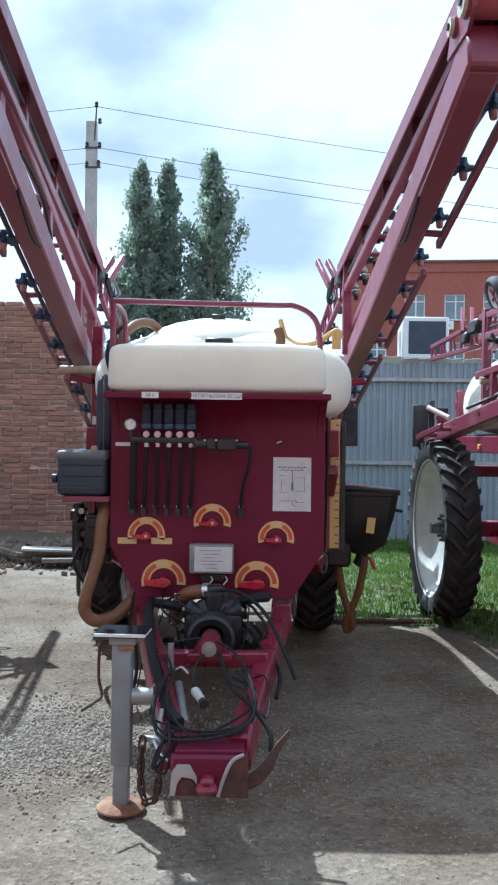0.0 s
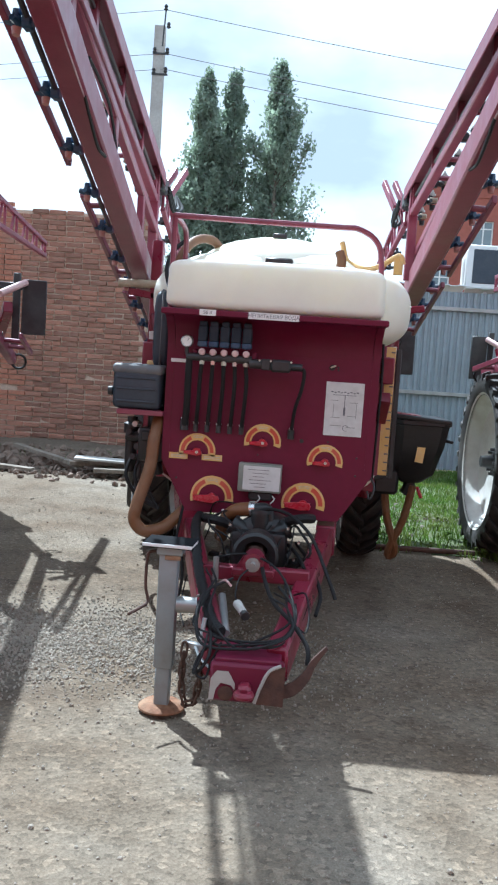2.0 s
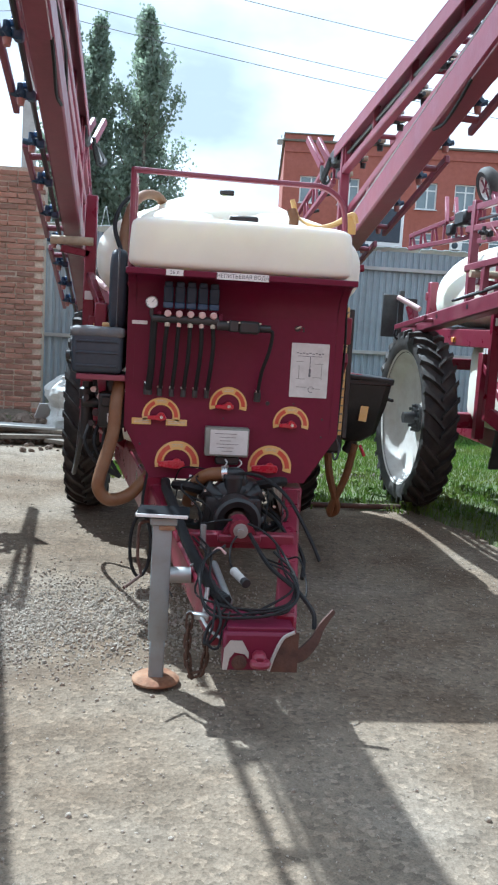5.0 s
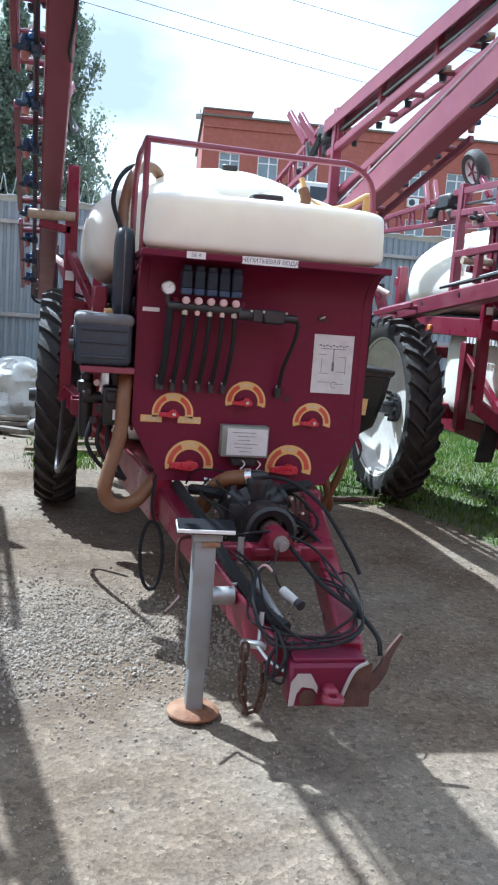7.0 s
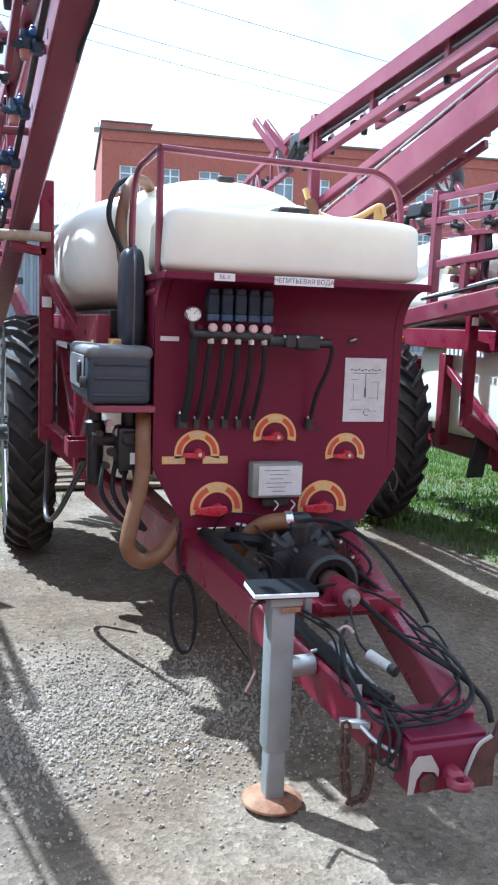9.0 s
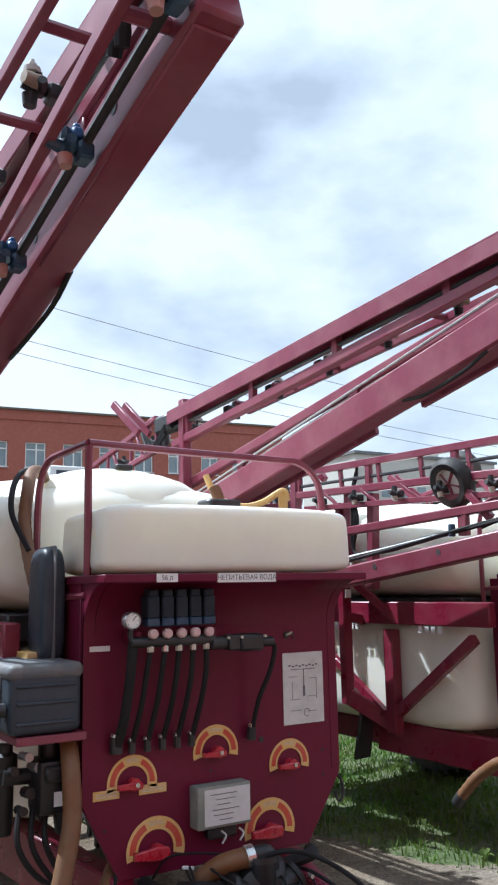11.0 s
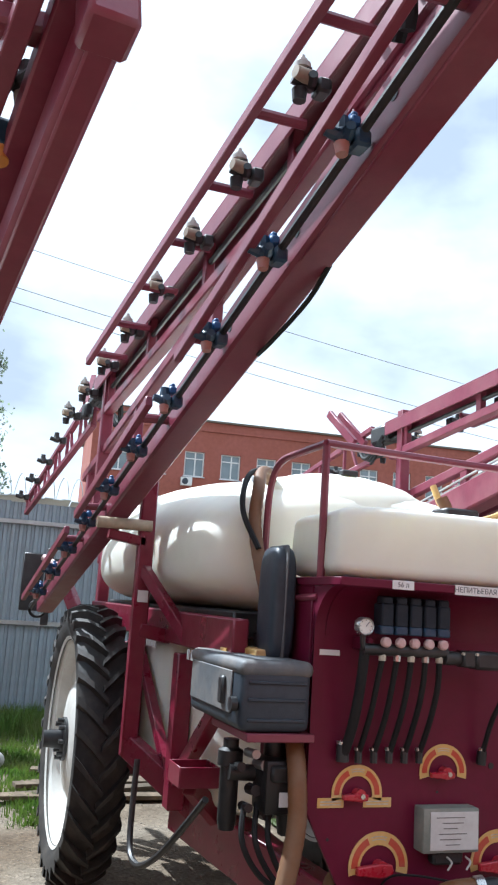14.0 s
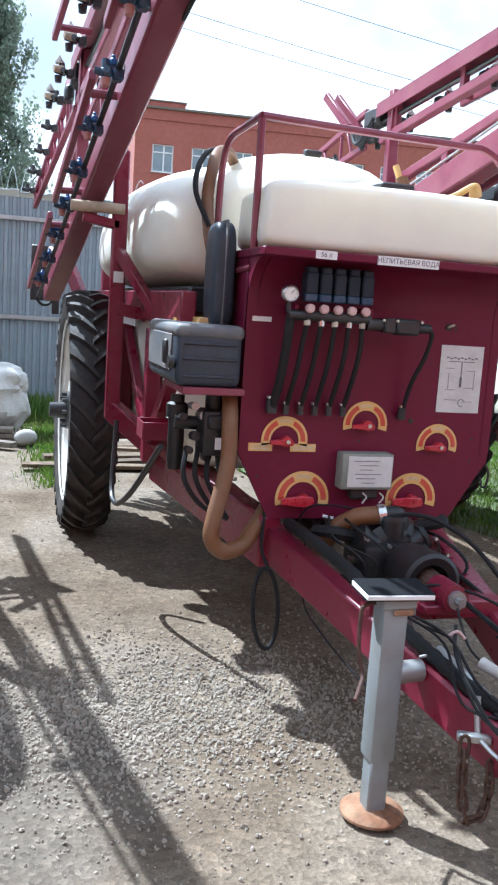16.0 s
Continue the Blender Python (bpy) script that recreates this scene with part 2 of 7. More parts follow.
FAR_GREY = material("pale_far_render", (0.50, 0.49, 0.45), 0.9, grain=0.05, grain_scale=2, dirt=(0.4, 0.38, 0.35), dirt_amount=0.4, dirt_scale=0.2)
# Leaf green lightened and greyed, with distance haze put into the colour.
LEAF = material("hazed_poplar_leaves", (0.28, 0.33, 0.275), 0.55, grain=0.35, grain_scale=1.2, dirt=(0.23, 0.28, 0.21), dirt_amount=0.6, dirt_scale=0.7)
BARK = material("grey_bark", (0.14, 0.12, 0.095), 0.95, grain=0.2, grain_scale=12, bump=0.4, bump_scale=15)
GRASS = material("meadow_grass", (0.095, 0.165, 0.038), 0.85, spec=0.15, grain=0.4, grain_scale=5.0, dirt=(0.20, 0.19, 0.085), dirt_amount=0.75, dirt_scale=1.6)
thin_leaf(LEAF, (1.0, 1.06, 0.92), 0.6)
thin_leaf(GRASS, (1.05, 1.15, 0.6), 0.4)
STONE = material("grey_gravel", (0.30, 0.265, 0.215), 0.92, grain=0.25, grain_scale=9, dirt=(0.25, 0.21, 0.165), dirt_amount=0.55, dirt_scale=13, bump=0.2)
BAG = material("dirty_white_sack", (0.58, 0.57, 0.54), 0.7, grain=0.08, dirt=(0.28, 0.26, 0.22), dirt_amount=0.6, dirt_scale=6, bump=0.3, bump_scale=20)
BLACK_COVER = material("black_notebook_cover", (0.016, 0.017, 0.019), 0.95, spec=0.05, grain=0.1, bump=0.1, bump_scale=200)


def ground_material():
    """Dusty packed yard: pale crushed stone, darker patches, fine grit, soil under the grass, and a grey spread that is
    mostly painted shade.
    """
    m = bpy.data.materials.new("dusty_gravel_yard")
    m.use_nodes = True
    n, l = m.node_tree.nodes, m.node_tree.links
    p = n["Principled BSDF"]
    p.inputs["Roughness"].default_value = 0.95
    p.inputs["Specular IOR Level"].default_value = 0.2
    co = n.new("ShaderNodeTexCoord")

    def tex(scale, detail, rough=0.6):
        t = n.new("ShaderNodeTexNoise")
        t.inputs["Scale"].default_value, t.inputs["Detail"].default_value, t.inputs["Roughness"].default_value = scale, detail, rough
        l.new(co.outputs["Object"], t.inputs["Vector"])
        return t.outputs["Fac"]

    def ramp(fac, stops):
        r = n.new("ShaderNodeValToRGB")
        e = r.color_ramp.elements
        e[0].position, e[0].color = stops[0][0], (*stops[0][1], 1)
        e[1].position, e[1].color = stops[-1][0], (*stops[-1][1], 1)
        for pos, c in stops[1:-1]:
            k = e.new(pos)
            k.color = (*c, 1)
        l.new(fac, r.inputs["Fac"])
        return r.outputs["Color"]

    def mix(kind, fac, a, b):
        x = n.new("ShaderNodeMixRGB")
        x.blend_type = kind
        if isinstance(fac, float):
            x.inputs["Fac"].default_value = fac
        else:
            l.new(fac, x.inputs["Fac"])
        l.new(a, x.inputs["Color1"])
        l.new(b, x.inputs["Color2"])
        return x.outputs["Color"]

    patches = ramp(tex(0.55, 5), [(0.36, (0.132, 0.096, 0.064)), (0.50, (0.190, 0.153, 0.112)), (0.68, (0.240, 0.207, 0.165))])
    blots = ramp(tex(2.6, 6, 0.7), [(0.30, (0.62, 0.60, 0.58)), (0.5, (1, 1, 1)), (0.72, (1.12, 1.12, 1.12))])
    col = mix("MULTIPLY", 0.85, patches, blots)
    vor = n.new("ShaderNodeTexVoronoi")
    vor.inputs["Scale"].default_value = 46.0
    l.new(co.outputs["Object"], vor.inputs["Vector"])
    sep = n.new("ShaderNodeSeparateColor")
    l.new(vor.outputs["Color"], sep.inputs["Color"])
    chips = ramp(sep.outputs[0], [(0.0, (0.55, 0.55, 0.55)), (0.25, (0.9, 0.9, 0.9)), (0.8, (1.0, 1.0, 1.0)), (1.0, (1.45, 1.43, 1.4))])
    col = mix("MULTIPLY", 0.75, col, chips)
    grit = ramp(tex(130.0, 3, 0.7), [(0.3, (0.6, 0.6, 0.6)), (0.5, (1, 1, 1)), (0.7, (1.3, 1.3, 1.3))])
    col = mix("MULTIPLY", 0.8, col, grit)
    # darker crushed stone on one side of the yard, mostly shade put into the colour
    away = n.new("ShaderNodeVectorMath")
    away.operation = "DISTANCE"
    away.inputs[1].default_value = (-2.05, 4.05, 0.0)
    l.new(co.outputs["Object"], away.inputs[0])
    wob = n.new("ShaderNodeMath")
    wob.operation = "MULTIPLY_ADD"
    l.new(tex(1.9, 5, 0.65), wob.inputs[0])
    wob.inputs[1].default_value = 1.3
    l.new(away.outputs["Value"], wob.inputs[2])
    dark = n.new("ShaderNodeMapRange")
    dark.inputs["From Min"].default_value, dark.inputs["From Max"].default_value = 1.25, 1.75
    dark.inputs["To Min"].default_value, dark.inputs["To Max"].default_value = 0.4, 0.0
    l.new(wob.outputs[0], dark.inputs["Value"])
    grey = n.new("ShaderNodeRGB")
    grey.outputs[0].default_value = (0.088, 0.084, 0.080, 1)
    grey_chips = mix("MULTIPLY", 0.9, grey.outputs[0], chips)
    col = mix("MIX", dark.outputs["Result"], col, grey_chips)
    l.new(col, p.inputs["Base Color"])
    add = n.new("ShaderNodeMath")
    add.operation = "ADD"
    l.new(tex(28.0, 6, 0.7), add.inputs[0])
    l.new(vor.outputs["Distance"], add.inputs[1])
    b = n.new("ShaderNodeBump")
    b.inputs["Strength"].default_value = 0.5
    b.inputs["Distance"].default_value = 0.014
    l.new(add.outputs[0], b.inputs["Height"])
    l.new(b.outputs["Normal"], p.inputs["Normal"])
    return m


GROUND = ground_material()
WIRE = material("weathered_wire", (0.16, 0.16, 0.16), 0.6)
DARK_RUST = material("dark_rusty_steel", (0.062, 0.030, 0.022), 0.8, grain=0.3, grain_scale=30, dirt=(0.12, 0.06, 0.04), dirt_amount=0.6, dirt_scale=12, bump=0.3, bump_scale=90)
TURF = material("green_brown_turf", (0.075, 0.105, 0.035), 0.95, grain=0.35, grain_scale=18, dirt=(0.16, 0.14, 0.085), dirt_amount=0.6, dirt_scale=2.2, bump=0.5, bump_scale=40)
SOIL = material("dark_brown_soil", (0.10, 0.078, 0.055), 0.95, grain=0.35, grain_scale=25, dirt=(0.17, 0.125, 0.09), dirt_amount=0.7, dirt_scale=3.0, bump=0.6, bump_scale=35)
RUBBLE = material("brown_rubble", (0.20, 0.145, 0.11), 0.92, grain=0.35, grain_scale=7, dirt=(0.11, 0.085, 0.065), dirt_amount=0.7, dirt_scale=5.0, bump=0.3)
RED_BAR = material("red_chassis_paint", (0.175, 0.010, 0.032), 0.34, grain=0.08, grain_scale=18, dirt=(0.21, 0.055, 0.065), dirt_amount=0.4, dirt_scale=6, bump=0.05, bump_scale=50, coat=0.12, spec=0.4)
PUMP_BLACK = material("oily_black_casting", (0.009, 0.0095, 0.011), 0.42, grain=0.2, grain_scale=35, dirt=(0.035, 0.033, 0.03), dirt_amount=0.4, dirt_scale=9, bump=0.12, bump_scale=70)

# ---- mesh helpers ----
def link(name, bm, mat, parent=None, label="", angle=38):
    me = bpy.data.meshes.new(name)
    bm.to_mesh(me)
    bm.free()
    me.materials.append(mat)
    me.shade_smooth()
    me.set_sharp_from_angle(angle=radians(angle))
    ob = new(name, me)
    ob.parent = parent
    if label:
        ob["label"] = label
    return ob


def part(name, bm, mat, parent, label=""):
    return link(name, bm, mat, parent, label)


def thing(name, at, label, category, group="", yaw=0, kind=""):
    e = new(name)
    e.matrix_basis = pose(*at, 0, 0, yaw)
    return tagged(e, label, category, group, kind)


def box(bm, c, s, rot=None, bevel=0.004, seg=1):
    m = Matrix.Translation(c) @ (rot.to_4x4() if rot else Matrix()) @ Matrix.Diagonal((*s, 1))
    made = bmesh.ops.create_cube(bm, size=1, matrix=m)["verts"]
    if bevel:
        edges = list({e for v in made for e in v.link_edges})
        bmesh.ops.bevel(bm, geom=edges, offset=min(bevel, min(s) * 0.45), segments=seg, affect="EDGES", profile=0.5)
    return bm


def one_box(c, s, rot=None, bevel=0.004, seg=1):
    return box(bmesh.new(), c, s, rot, bevel, seg)


def turn(rx=0, ry=0, rz=0):
    return Euler((radians(rx), radians(ry), radians(rz))).to_matrix()


def along(a, b, up=(0, 0, 1)):
    """A turn whose y axis goes from a to b and whose z axis is near up."""
    y = (Vector(b) - Vector(a)).normalized()
    x = y.cross(Vector(up))
    if x.length < 1e-4:
        x = Vector((1, 0, 0))
    x.normalize()
    z = x.cross(y)
    return Matrix((x, y, z)).transposed()


def beam(bm, a, b, w, h, bevel=0.005, up=(0, 0, 1), seg=1):
    a, b = Vector(a), Vector(b)
    return box(bm, (a + b) / 2, (w, (b - a).length, h), along(a, b, up), bevel, seg)


def one_beam(a, b, w, h, bevel=0.005, up=(0, 0, 1)):
    return beam(bmesh.new(), a, b, w, h, bevel, up)


def cyl(bm, a, b, r, r2=None, seg=14, caps=True):
    a, b = Vector(a), Vector(b)
    m = Matrix.Translation((a + b) / 2) @ along(a, b).to_4x4() @ Matrix.Rotation(radians(-90), 4, "X")
    bmesh.ops.create_cone(bm, cap_ends=caps, segments=seg, radius1=r, radius2=r if r2 is None else r2, depth=(b - a).length, matrix=m)
    return bm


def one_cyl(a, b, r, r2=None, seg=14):
    return cyl(bmesh.new(), a, b, r, r2, seg)


def curve_points(pts, steps=6):
    """Smooth points through pts (Catmull-Rom)."""
    p = [Vector(q) for q in pts]
    p = [2 * p[0] - p[1], *p, 2 * p[-1] - p[-2]]
    out = []
    for i in range(1, len(p) - 2):
        for k in range(steps):
            t = k / steps
            out.append(0.5 * (2 * p[i] + (p[i + 1] - p[i - 1]) * t + (2 * p[i - 1] - 5 * p[i] + 4 * p[i + 1] - p[i + 2]) * t * t
                              + (3 * p[i] - p[i - 1] - 3 * p[i + 1] + p[i + 2]) * t ** 3))
    out.append(p[-2])
    return out


def tube(bm, pts, r, seg=8, steps=6, ribs=0.0, smooth=True):
    """A round tube along pts; ribs: depth of a spiral hose's ribs."""
    path = curve_points(pts, steps) if smooth else [Vector(q) for q in pts]
    rings, ref = [], None
    for i, c in enumerate(path):
        d = (path[min(i + 1, len(path) - 1)] - path[max(i - 1, 0)]).normalized()
        if ref is None:
            ref = d.orthogonal().normalized()
        ref = (ref - d * ref.dot(d)).normalized()
        other = d.cross(ref)
        rad = r + (ribs if ribs and i % 2 else 0)
        rings.append([bm.verts.new(c + (ref * math.cos(k * math.tau / seg) + other * math.sin(k * math.tau / seg)) * rad) for k in range(seg)])
    for u, v in zip(rings, rings[1:]):
        for k in range(seg):
            bm.faces.new((u[k], u[(k + 1) % seg], v[(k + 1) % seg], v[k]))
    bm.faces.new(rings[0][::-1])
    bm.faces.new(rings[-1])
    return bm


def one_tube(pts, r, seg=8, steps=6, ribs=0.0, smooth=True):
    return tube(bmesh.new(), pts, r, seg, steps, ribs, smooth)


def lathe(bm, profile, seg=24, m=Matrix()):
    """A body of revolution about z from (r, z) pairs, placed by m."""
    rings = [[bm.verts.new(m @ Vector((r * math.cos(k * math.tau / seg), r * math.sin(k * math.tau / seg), z))) for k in range(seg)] for r, z in profile]
    for u, v in zip(rings, rings[1:]):
        for k in range(seg):
            bm.faces.new((u[k], u[(k + 1) % seg], v[(k + 1) % seg], v[k]))
    return bm


def plate(bm, outline, depth, m=Matrix(), bevel=0.0):
    """An outline in the x, y plane, given thickness along z, placed by m."""
    a = [bm.verts.new(m @ Vector((x, y, 0))) for x, y in outline]
    b = [bm.verts.new(m @ Vector((x, y, depth))) for x, y in outline]
    n = len(a)
    faces = [bm.faces.new(a[::-1]), bm.faces.new(b)]
    for i in range(n):
        faces.append(bm.faces.new((a[i], a[(i + 1) % n], b[(i + 1) % n], b[i])))
    bmesh.ops.recalc_face_normals(bm, faces=faces)
    if bevel:
        bmesh.ops.bevel(bm, geom=[e for e in {e for f in faces[:2] for e in f.edges}], offset=bevel, segments=1, affect="EDGES", profile=0.5)
    return bm


# the plane of an upright front: x stays, y goes up, depth comes towards the viewer (-y)
FRONT = Matrix(((1, 0, 0, 0), (0, 0, -1, 0), (0, 1, 0, 0), (0, 0, 0, 1)))


def front_at(x, y, z):
    return Matrix.Translation((x, y, z)) @ FRONT


def rounded(w, h, r, n=4):
    pts = []
    for cx, cy, a0 in ((w / 2 - r, h / 2 - r, 0), (-w / 2 + r, h / 2 - r, 90), (-w / 2 + r, -h / 2 + r, 180), (w / 2 - r, -h / 2 + r, 270)):
        for k in range(n + 1):
            a = radians(a0 + 90 * k / n)
            pts.append((cx + r * math.cos(a), cy + r * math.sin(a)))
    return pts


def arc_band(r1, r2, a1, a2, n=16):
    """An outline of a ring's sector."""
    out = [(r2 * math.cos(radians(a1 + (a2 - a1) * k / n)), r2 * math.sin(radians(a1 + (a2 - a1) * k / n))) for k in range(n + 1)]
    return out + [(r1 * math.cos(radians(a2 + (a1 - a2) * k / n)), r1 * math.sin(radians(a2 + (a1 - a2) * k / n))) for k in range(n + 1)]


def writing(name, text, size, m, mat, parent, depth=0.0006):
    """Letters of the built-in font as a mesh."""
    cu = bpy.data.curves.new(name, "FONT")
    cu.body, cu.size, cu.extrude = text, size, depth
    cu.align_x, cu.align_y = "CENTER", "CENTER"
    tmp = bpy.data.objects.new(name, cu)
    scene.collection.objects.link(tmp)
    me = bpy.data.meshes.new_from_object(tmp.evaluated_get(bpy.context.evaluated_depsgraph_get()))
    bpy.data.objects.remove(tmp)
    me.transform(m)
    me.materials.clear()
    me.materials.append(mat)
    ob = new(name, me)
    ob.parent = parent
    return ob

# ---- the yard ----
def make_ground():
    bm = bmesh.new()
    xs = [-900, -300, -90, -40, -20, -12] + [-8 + 0.16 * i for i in range(int(18 / 0.16) + 1)] + [14, 20, 40, 90, 300, 900]
    ys = [-900, -300, -90, -30, -10] + [-2 + 0.16 * i for i in range(int(18 / 0.16) + 1)] + [20, 26, 40, 60, 120, 300, 900]
    grid = [[None] * len(ys) for _ in xs]
    for i, x in enumerate(xs):
        for j, y in enumerate(ys):
            z = 0.0
            if -8 <= x <= 10.1 and -2 <= y <= 16.1:
                z = 0.018 * noise.noise((x * 0.9, y * 0.9, 3)) + 0.008 * noise.noise((x * 3.1, y * 3.1, 7)) - 0.006
            grid[i][j] = bm.verts.new((x, y, z))
    for i in range(len(xs) - 1):
        for j in range(len(ys) - 1):
            bm.faces.new((grid[i][j], grid[i + 1][j], grid[i + 1][j + 1], grid[i][j + 1]))
    g = link("ground", bm, GROUND)
    return tagged(g, "dusty packed gravel yard with dark patches", "ground", kind="structure")


def ground_z(x, y):
    return 0.018 * noise.noise((x * 0.9, y * 0.9, 3)) + 0.008 * noise.noise((x * 3.1, y * 3.1, 7)) - 0.006


make_ground()

# old brick wall on the left
WALL_Y, WALL_X1, WALL_X0, COURSE = 12.80, -2.33, -9.0, 0.0775


def wall_top(x):
    return 3.66 + 0.05 * noise.noise((x * 1.3, 0, 0)) + 0.02 * math.sin(x * 5)


def make_brick_wall():
    bm = one_box(((WALL_X0 + WALL_X1 - 0.03) / 2, WALL_Y + 0.2, 1.8), (WALL_X1 - WALL_X0 - 0.03, 0.37, 3.6), bevel=0)
    w = link("wall_brick", bm, MORTAR)
    return tagged(w, "old weathered red brick wall with crumbling top", "brick wall", kind="structure")


wall_brick = make_brick_wall()


# corrugated fence behind the machines
FENCE_Y, FENCE_TOP = 14.0, 2.93


def corrugated(width, height, pitch=0.105, depth=0.022):
    """One sheet, corrugated across x, standing on z = 0."""
    prof = []
    n = round(width / pitch)
    for i in range(n):
        x = i * width / n
        p = width / n
        prof += [(x, 0), (x + p * 0.32, 0), (x + p * 0.45, -depth), (x + p * 0.87, -depth)]
    prof.append((width, 0))
    bm = bmesh.new()
    a = [bm.verts.new((x, y, 0)) for x, y in prof]
    b = [bm.verts.new((x, y, height)) for x, y in prof]
    a2 = [bm.verts.new((x, y + 0.002, 0)) for x, y in prof]
    b2 = [bm.verts.new((x, y + 0.002, height)) for x, y in prof]
    for i in range(len(prof) - 1):
        bm.faces.new((a[i], a[i + 1], b[i + 1], b[i]))
        bm.faces.new((a2[i + 1], a2[i], b2[i], b2[i + 1]))
        bm.faces.new((b[i], b[i + 1], b2[i + 1], b2[i]))
    return bm


def make_fence():
    f = thing("wall_fence", (0, FENCE_Y, 0), "grey-blue corrugated steel sheet fence with rails", "fence", kind="structure")
    first = part("sheet", corrugated(1.05, FENCE_TOP - 0.08), FENCE, f)
    first.location = (-3.4, 0, 0.05)
    for i in range(1, 15):
        s = new("sheet", first.data)
        s.parent = f
        s.location = (-3.4 + 1.05 * i, 0.004 * (i % 2), 0.05 + 0.008 * math.sin(i * 2.3))
    for z in (1.27, 2.62):
        part("rail", one_box((4.4, -0.055, z), (15.8, 0.04, 0.06)), STEEL, f)
    for i in range(6):
        part("post", one_box((-3.4 + 3.1 * i, 0.06, 1.47), (0.07, 0.07, 2.94)), STEEL, f)
    # pale corrugated capping sheets, lapped, with ragged ends
    for i in range(16):
        bm = bmesh.new()
        w = 0.98
        n = 8
        for k in range(n):
            x = k * w / n
            box(bm, (x, 0.06, 0.012 if k % 2 else 0.0), (w / n * 1.02, 0.34, 0.012), turn(-14, 0, 0), 0)
        c = part("capping", bm, ROOF_WHITE, f)
        c.location = (-3.4 + 0.99 * i, 0.02, FENCE_TOP + 0.015 * math.sin(i * 1.7))
    return f


make_fence()


def make_sky_blocker():
    """Plain long unseen wall, added behind the camera to block the low sky."""
    w = link("wall_sky_block", one_box((0, -8.2, 3.4), (46, 0.4, 6.8), None, 0), FACADE)
    return tagged(w, "plain long unseen wall added to block the low sky", "wall", kind="structure")


make_sky_blocker()

# ---- the trailed sprayers ----
# local axes of a sprayer: x to its right as seen from the drawbar, y back, z up; the front panel stands at y = 0

LUGS = 32


def lug_mesh(side):
    """One chevron lug of a tyre that turns about z."""
    bm = bmesh.new()
    prev = None
    for k in range(5):
        u = k / 4
        xx = side * (-0.012 + 0.165 * u)
        a = -0.22 * u
        r0 = 0.772 - 0.03 * max(0, u - 0.6) * 2
        r1 = 0.828 - 0.045 * max(0, u - 0.55) * 2
        half = 0.019 + 0.009 * u
        ring = []
        for d, rr in ((-half / 0.8, r0 - 0.02), (half / 0.8, r0 - 0.02), (half / 0.8 * 0.75, r1), (-half / 0.8 * 0.75, r1)):
            ring.append(bm.verts.new((rr * math.cos(a + d), rr * math.sin(a + d), xx)))
        if prev:
            for q in range(4):
                bm.faces.new((prev[q], prev[(q + 1) % 4], ring[(q + 1) % 4], ring[q]))
        else:
            bm.faces.new(ring[::-1])
        prev = ring
    bm.faces.new(prev)
    bmesh.ops.recalc_face_normals(bm, faces=bm.faces[:])
    me = bpy.data.meshes.new("lug")
    bm.to_mesh(me)
    bm.free()
    me.materials.append(TYRE)
    return me


LUG_MESH = {-1: lug_mesh(-1), 1: lug_mesh(1)}


def wheel(sp, x, dish=False):
    s = 1 if x > 0 else -1
    m = Matrix.Translation((x, 2.63, 0.82)) @ Matrix.Rotation(radians(90), 4, "Y")
    w = link("wheel", lathe(bmesh.new(), [(0.60, -0.115), (0.64, -0.13), (0.70, -0.15), (0.745, -0.145), (0.775, -0.11), (0.782, 0), (0.775, 0.11), (0.745, 0.145), (0.70, 0.15), (0.64, 0.13), (0.60, 0.115)], 56, m), TYRE, sp, "narrow black row-crop tyre with white rim")
    for side in (-1, 1):
        for i in range(LUGS):
            lug = new("lug", LUG_MESH[side])
            lug.parent = w
            lug.matrix_basis = m @ Matrix.Rotation(math.tau * (i + (0.5 if side > 0 else 0)) / LUGS, 4, "Z")
    if dish:
        prof = [(r, s * z) for r, z in ((0.605, 0.118), (0.625, 0.128), (0.61, 0.108), (0.585, 0.09), (0.565, 0.03), (0.54, -0.01), (0.45, -0.04), (0.30, -0.055), (0.17, -0.05), (0.0, -0.05))]
    elif s > 0:
        prof = [(0.605, 0.118), (0.625, 0.128), (0.61, 0.108), (0.575, 0.085), (0.56, 0.02), (0.50, 0.0), (0.40, 0.02), (0.30, 0.075), (0.20, 0.095), (0.0, 0.095)]
    else:
        prof = [(0.605, -0.118), (0.625, -0.128), (0.61, -0.108), (0.575, -0.085), (0.56, -0.02), (0.50, 0.0), (0.40, -0.02), (0.30, -0.075), (0.20, -0.095), (0.0, -0.095)]
    part("rim", lathe(bmesh.new(), prof, 48, m), RIM, w, "white painted steel rim")
    back = [(r, -z) for r, z in prof[:5]]
    part("rim_back", lathe(bmesh.new(), back, 48, m), RIM, w)
    out = -0.13 if dish else 0.0
    bm = one_cyl((x + s * (0.08 + out), 2.63, 0.82), (x + s * (0.23 + out), 2.63, 0.82), 0.065, 0.05, 18)
    cyl(bm, (x + s * (0.06 + out), 2.63, 0.82), (x + s * (0.115 + out), 2.63, 0.82), 0.13, seg=18)
    part("hub", bm, BLACK_PLASTIC, w, "black hub with bolts")
    for i in range(8):
        a = math.tau * i / 8
        o = Vector((x, 2.63 + 0.11 * math.cos(a), 0.82 + 0.11 * math.sin(a)))
        part("bolt", one_cyl(o + Vector((s * (0.09 + out), 0, 0)), o + Vector((s * (0.15 + out), 0, 0)), 0.014, seg=6), BLACK_PLASTIC, w)
    return w


